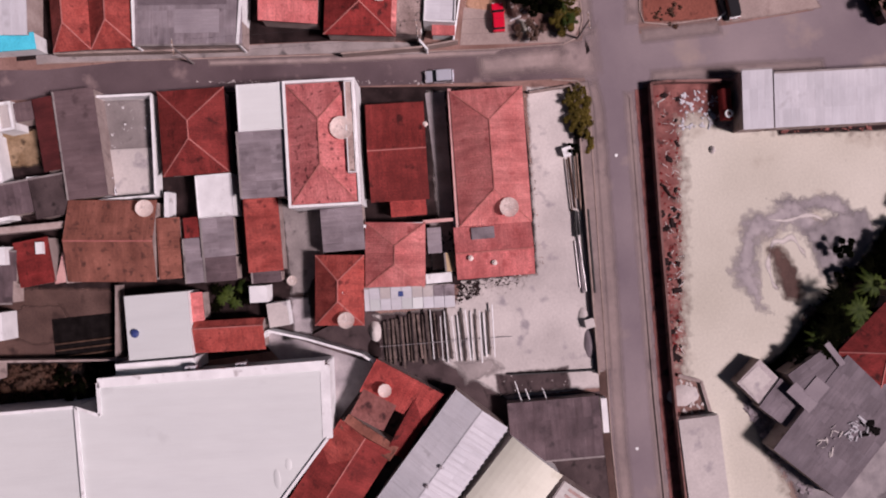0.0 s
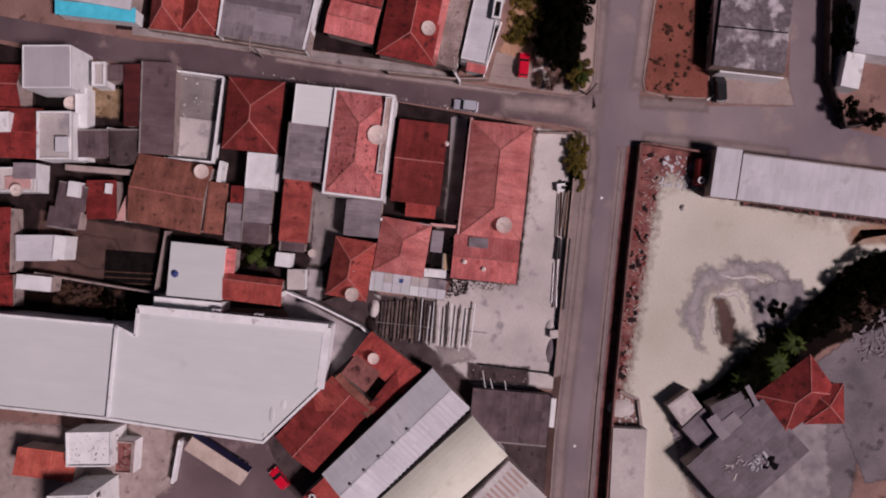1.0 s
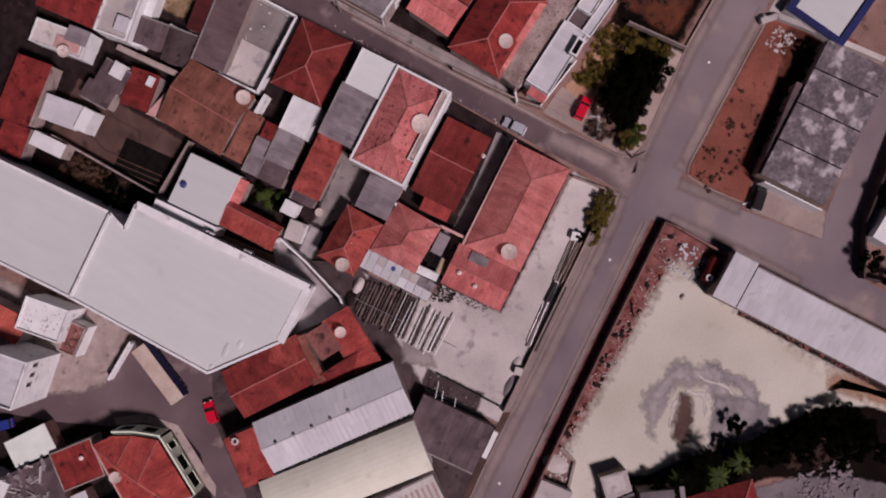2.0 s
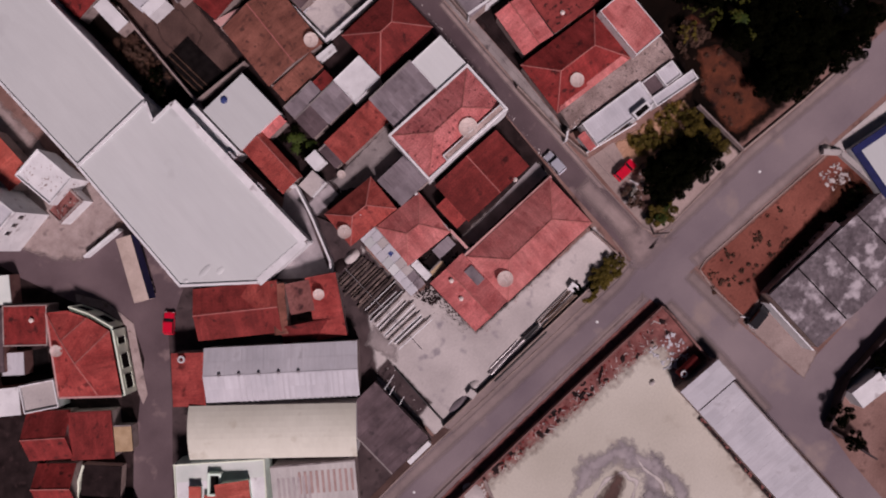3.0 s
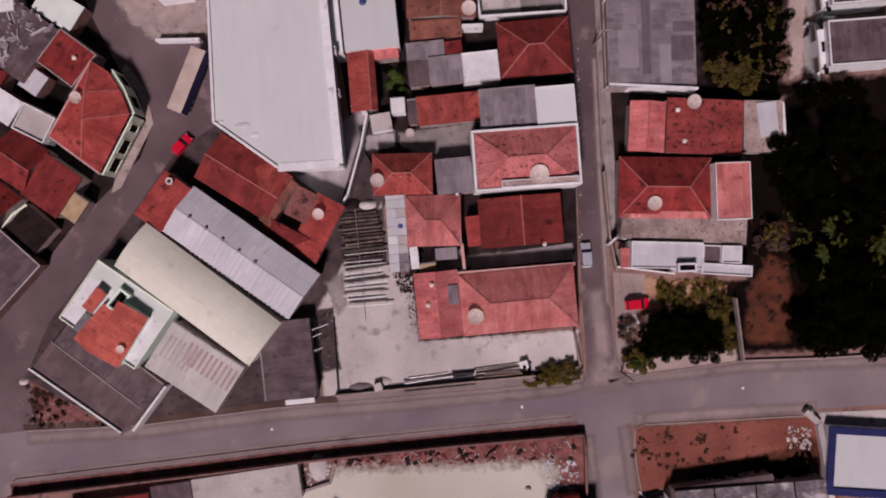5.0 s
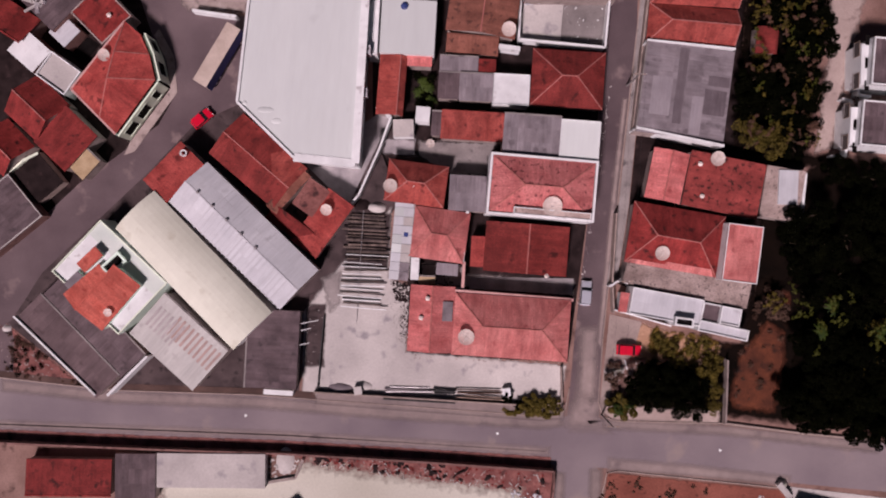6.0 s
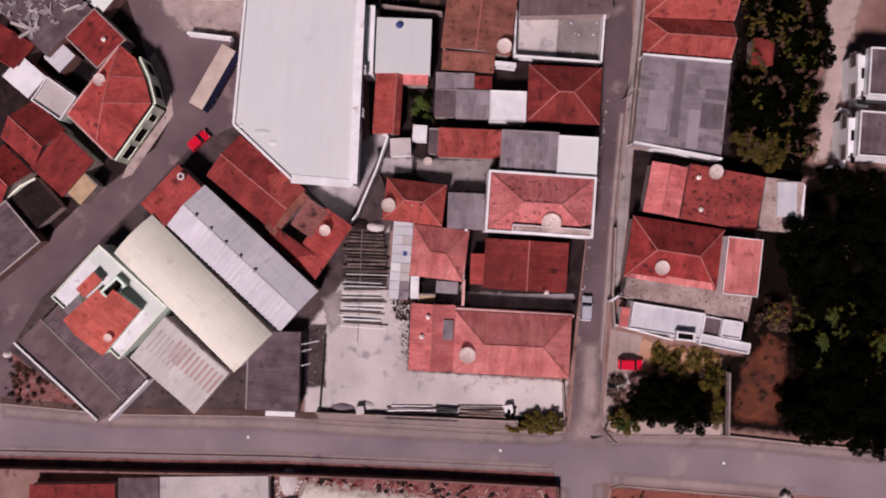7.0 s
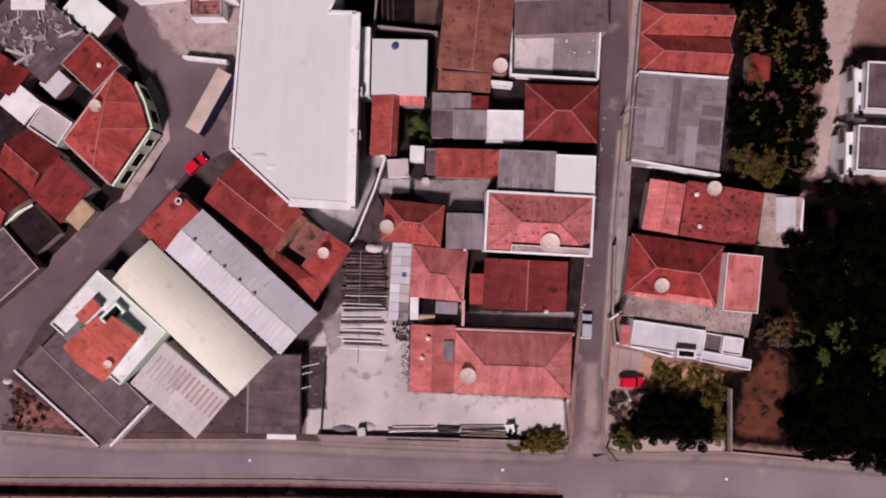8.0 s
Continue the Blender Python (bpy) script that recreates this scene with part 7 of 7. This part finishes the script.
for k, (px, py) in enumerate([(-4.0, 24.8), (-3.1, 23.8), (-1.7, 24.5), (-3.8, 22.2), (-2.7, 21.5), (-1.8, 20.8), (-3.6, 20.6), (-2.2, 22.9)]):
    palm("leafy garden plant in a small courtyard", px, py, 0.6 + 0.2 * (k % 3), 1.1, 40 + k, LEAF_GREEN if k % 2 else LEAF)
for k, (px, py) in enumerate([(62.1, -11.4), (60.0, -15.2), (69.9, -15.4)]):
    palm("banana plant among dark trees", px, py, 4.2, 1.5, 60 + k, LEAF_GREEN)


def weeds(name, label, count, inside, size, mat, seed, clump=True):
    r8 = random.Random(seed)
    (x0, y0), (x1, y1), (x2, y2), (x3, y3) = inside
    cl = []
    for _ in range(count):
        u, v = r8.random(), r8.random()
        cl.append(((x0 * (1 - u) + x1 * u) * (1 - v) + (x3 * (1 - u) + x2 * u) * v, (y0 * (1 - u) + y1 * u) * (1 - v) + (y3 * (1 - u) + y2 * u) * v, 0.1, size * r8.uniform(0.4, 1.2)))
    me = leaves_mesh(name, cl, count * 70, 0.13, seed, 0.6, core=0.0)
    me.materials.append(mat)
    return tagged(new(name, me), label, "weeds", kind="stuff")


# the southern tufts are added to darken the lot's shaded side
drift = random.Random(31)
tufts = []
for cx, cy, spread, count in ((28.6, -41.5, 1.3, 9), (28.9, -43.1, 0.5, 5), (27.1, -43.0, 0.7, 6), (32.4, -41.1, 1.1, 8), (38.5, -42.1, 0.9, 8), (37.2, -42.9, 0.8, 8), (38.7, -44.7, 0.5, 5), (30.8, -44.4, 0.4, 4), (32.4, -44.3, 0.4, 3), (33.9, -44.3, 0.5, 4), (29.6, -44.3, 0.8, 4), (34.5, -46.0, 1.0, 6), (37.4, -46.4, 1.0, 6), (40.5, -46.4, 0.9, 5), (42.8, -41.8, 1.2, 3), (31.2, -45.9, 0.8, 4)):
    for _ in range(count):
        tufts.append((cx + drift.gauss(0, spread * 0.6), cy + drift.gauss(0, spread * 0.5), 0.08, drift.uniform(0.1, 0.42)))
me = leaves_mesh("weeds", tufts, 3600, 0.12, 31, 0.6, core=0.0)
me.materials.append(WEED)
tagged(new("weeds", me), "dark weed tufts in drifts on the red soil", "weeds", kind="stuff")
weeds("grass", "dry olive grass on the corner lot", 90, [(34.5, -16.0), (46.2, -17.8), (47.1, -22.7), (33.9, -21.2)], 0.6, LEAF_DRY, 33)
weeds("grass", "straw-coloured dry grass on bare earth", 70, [(33.5, -15.2), (46.2, -17.2), (46.6, -21.0), (34.0, -19.6)], 0.5, STRAW, 45)
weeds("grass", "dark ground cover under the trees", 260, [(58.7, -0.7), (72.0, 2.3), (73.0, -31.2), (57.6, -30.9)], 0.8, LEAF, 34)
weeds("grass", "reddish dry growth under the trees", 24, [(50.5, -12.2), (56.9, -12.3), (55.5, -28.2), (47.6, -27.0)], 0.5, WEED, 35)
ground_patch("clearing", "red-brown bare clearing between the trees", CLEARING, [(53.3, -13.3), (56.5, -15.7), (56.9, -20.4), (55.8, -24.6), (55.3, -29.4), (48.2, -28.8), (47.1, -26.6), (47.8, -23.0), (48.7, -19.2), (50.9, -16.9)], 0.016, 1.4)
ground_patch("clearing", "rusty dry soil patch behind a house", CLEARING, [(54.4, -8.4), (57.3, -9.0), (57.5, -11.6), (55.1, -13.1), (52.9, -12.0), (52.6, -10.3)], 0.034, 0.9)
ground_patch("dirt_track", "pale end of a lane in the wood", DUST, [(73.4, -22.8), (77.3, -25.3), (77.1, -29.3), (74.4, -30.3), (73.3, -28.4), (73.1, -25.4)], 0.03, 1.0)
weeds("weeds", "dark tufts on the red soil verge", 16, [(-70.5, -17.6), (-66.5, -19.5), (-57.5, -26.4), (-70.5, -24.6)], 0.55, LEAF, 39)
weeds("weeds", "reddish dry tufts on the soil verge", 36, [(-70.5, -17.6), (-66.5, -19.5), (-57.5, -26.4), (-70.5, -24.6)], 0.5, WEED, 40)
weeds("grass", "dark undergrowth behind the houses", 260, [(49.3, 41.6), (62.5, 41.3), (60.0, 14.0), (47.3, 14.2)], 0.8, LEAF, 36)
weeds("grass", "verge grass at the corner", 60, [(10.5, -28.8), (19.8, -29.7), (18.9, -30.3), (11.4, -29.9)], 0.4, LEAF_DRY, 37)
weeds("grass", "brown growth in an overgrown strip", 140, [(-8.6, 56.1), (-10.2, 40.8), (-15.3, 41.5), (-13.3, 56.7)], 0.7, WEED, 38)

# soft dark patch painted where the building's shade falls on the red soil
ground_patch("damp_soil", "dark damp red soil below the building wall", CLEARING, [(33.4, -48.0), (38.5, -46.2), (44.8, -46.0), (50.6, -45.8), (53.1, -43.9), (57.3, -44.9), (58.3, -52.2), (54.0, -52.6), (44.4, -50.9), (35.3, -50.5)], 0.03, 2.2)
ground_patch("dust_yard", "bare orange earth below a white house", ORANGE_SOIL, [(28.4, -13.2), (34.0, -14.6), (40.9, -16.2), (44.9, -17.2), (45.9, -21.2), (40.4, -21.9), (34.6, -21.4), (31.0, -20.6)], 0.03, 1.4)
ground_patch("verge", "sandy verge between the corner trees and the road", DUST, [(46.0, -31.2), (38.4, -31.6), (29.6, -31.4), (26.8, -29.6), (27.2, -26.6), (30.2, -27.6), (35.2, -28.2), (41.5, -28.4), (46.2, -28.4)], 0.034, 0.7)
ground_patch("road_shoulder", "dust blown over the end of the narrow street", SHOULDER, [(21.8, -29.5), (26.2, -29.5), (26.7, -15.0), (22.6, -15.0)], 0.04, 1.6)
ground_patch("road_shoulder", "dusty eastern edge of the narrow street", SHOULDER, [(26.7, -20.0), (27.9, -6.0), (28.9, 6.3), (30.4, 22.0), (29.2, 22.0), (27.6, 6.3), (26.6, -6.0), (25.6, -18.0)], 0.042, 0.55)
ground_patch("road_shoulder", "dusty worn asphalt where two roads cross", SHOULDER, [(28.2, -27.0), (27.4, -30.6), (29.6, -33.2), (21.6, -33.0), (19.6, -31.4), (20.4, -28.4), (22.6, -25.2)], 0.044, 2.4)
ground_patch("road_shoulder", "pale dusty strip between yard wall and kerb", SHOULDER, [(-20.0, -25.9), (1.7, -26.9), (16.2, -27.6), (20.6, -27.2), (20.9, -30.6), (16.9, -31.0), (-7.0, -29.6), (-20.0, -28.8)], 0.06, 0.5)
ground_patch("road_shoulder", "pale dusty shoulder of the wide road", SHOULDER, [(-71.4, -24.9), (-53.0, -26.6), (-30.0, -27.1), (-7.0, -28.5), (16.9, -29.9), (20.4, -29.6), (21.0, -32.0), (16.9, -32.6), (-7.0, -31.4), (-30.0, -29.9), (-53.0, -29.4), (-71.4, -27.6)], 0.036)
ground_patch("road_shoulder", "pale dusty shoulder by the wooded lot", SHOULDER, [(26.4, -29.9), (47.5, -30.6), (72.0, -33.1), (72.0, -35.7), (47.5, -33.2), (26.6, -32.4)], 0.036)
ground_patch("road_shoulder", "dusty edge of the road along the red soil", SHOULDER, [(27.4, -39.2), (40.6, -40.0), (57.7, -41.3), (58.0, -38.9), (41.1, -37.2), (27.5, -36.3)], 0.036)
ground_patch("road_shoulder", "dusty edge of the street beside the red soil", SHOULDER, [(27.4, -38.0), (27.2, -50.0), (24.4, -50.2), (24.5, -38.2)], 0.034)
ground_patch("road_shoulder", "dusty corner of the street by the wall", SHOULDER, [(18.9, -38.6), (18.4, -51.7), (17.5, -63.8), (19.9, -63.8), (20.9, -51.6), (21.3, -39.0)], 0.036)
ground_patch("road_shoulder", "dusty south edge of the wide road", SHOULDER, [(18.7, -36.9), (-2.0, -35.9), (-25.0, -34.8), (-75.0, -33.6), (-75.0, -31.6), (-25.0, -32.8), (-2.0, -33.8), (18.7, -34.8)], 0.038)
ground_patch("pavement", "bare earth pavement beside the red car", DUST, [(27.8, -13.3), (33.0, -14.5), (31.8, -19.3), (30.7, -21.4), (28.8, -23.4), (27.7, -27.7), (27.0, -29.8), (26.3, -28.7)], 0.04)
for k, ((px, py), sx, sy, hg) in enumerate((((-27.0, 17.8), 1.5, 0.5, 0.07), ((-25.3, 16.1), 0.9, 0.5, 0.06), ((-30.2, 18.8), 0.45, 0.4, 0.1))):
    m = tarp_heap("crumpled white sheeting lying on the hall roof", px, py, sx, sy, hg, WHITE_ROOF, "sheeting", seed=50 + k)
    m.location.z = 6.735
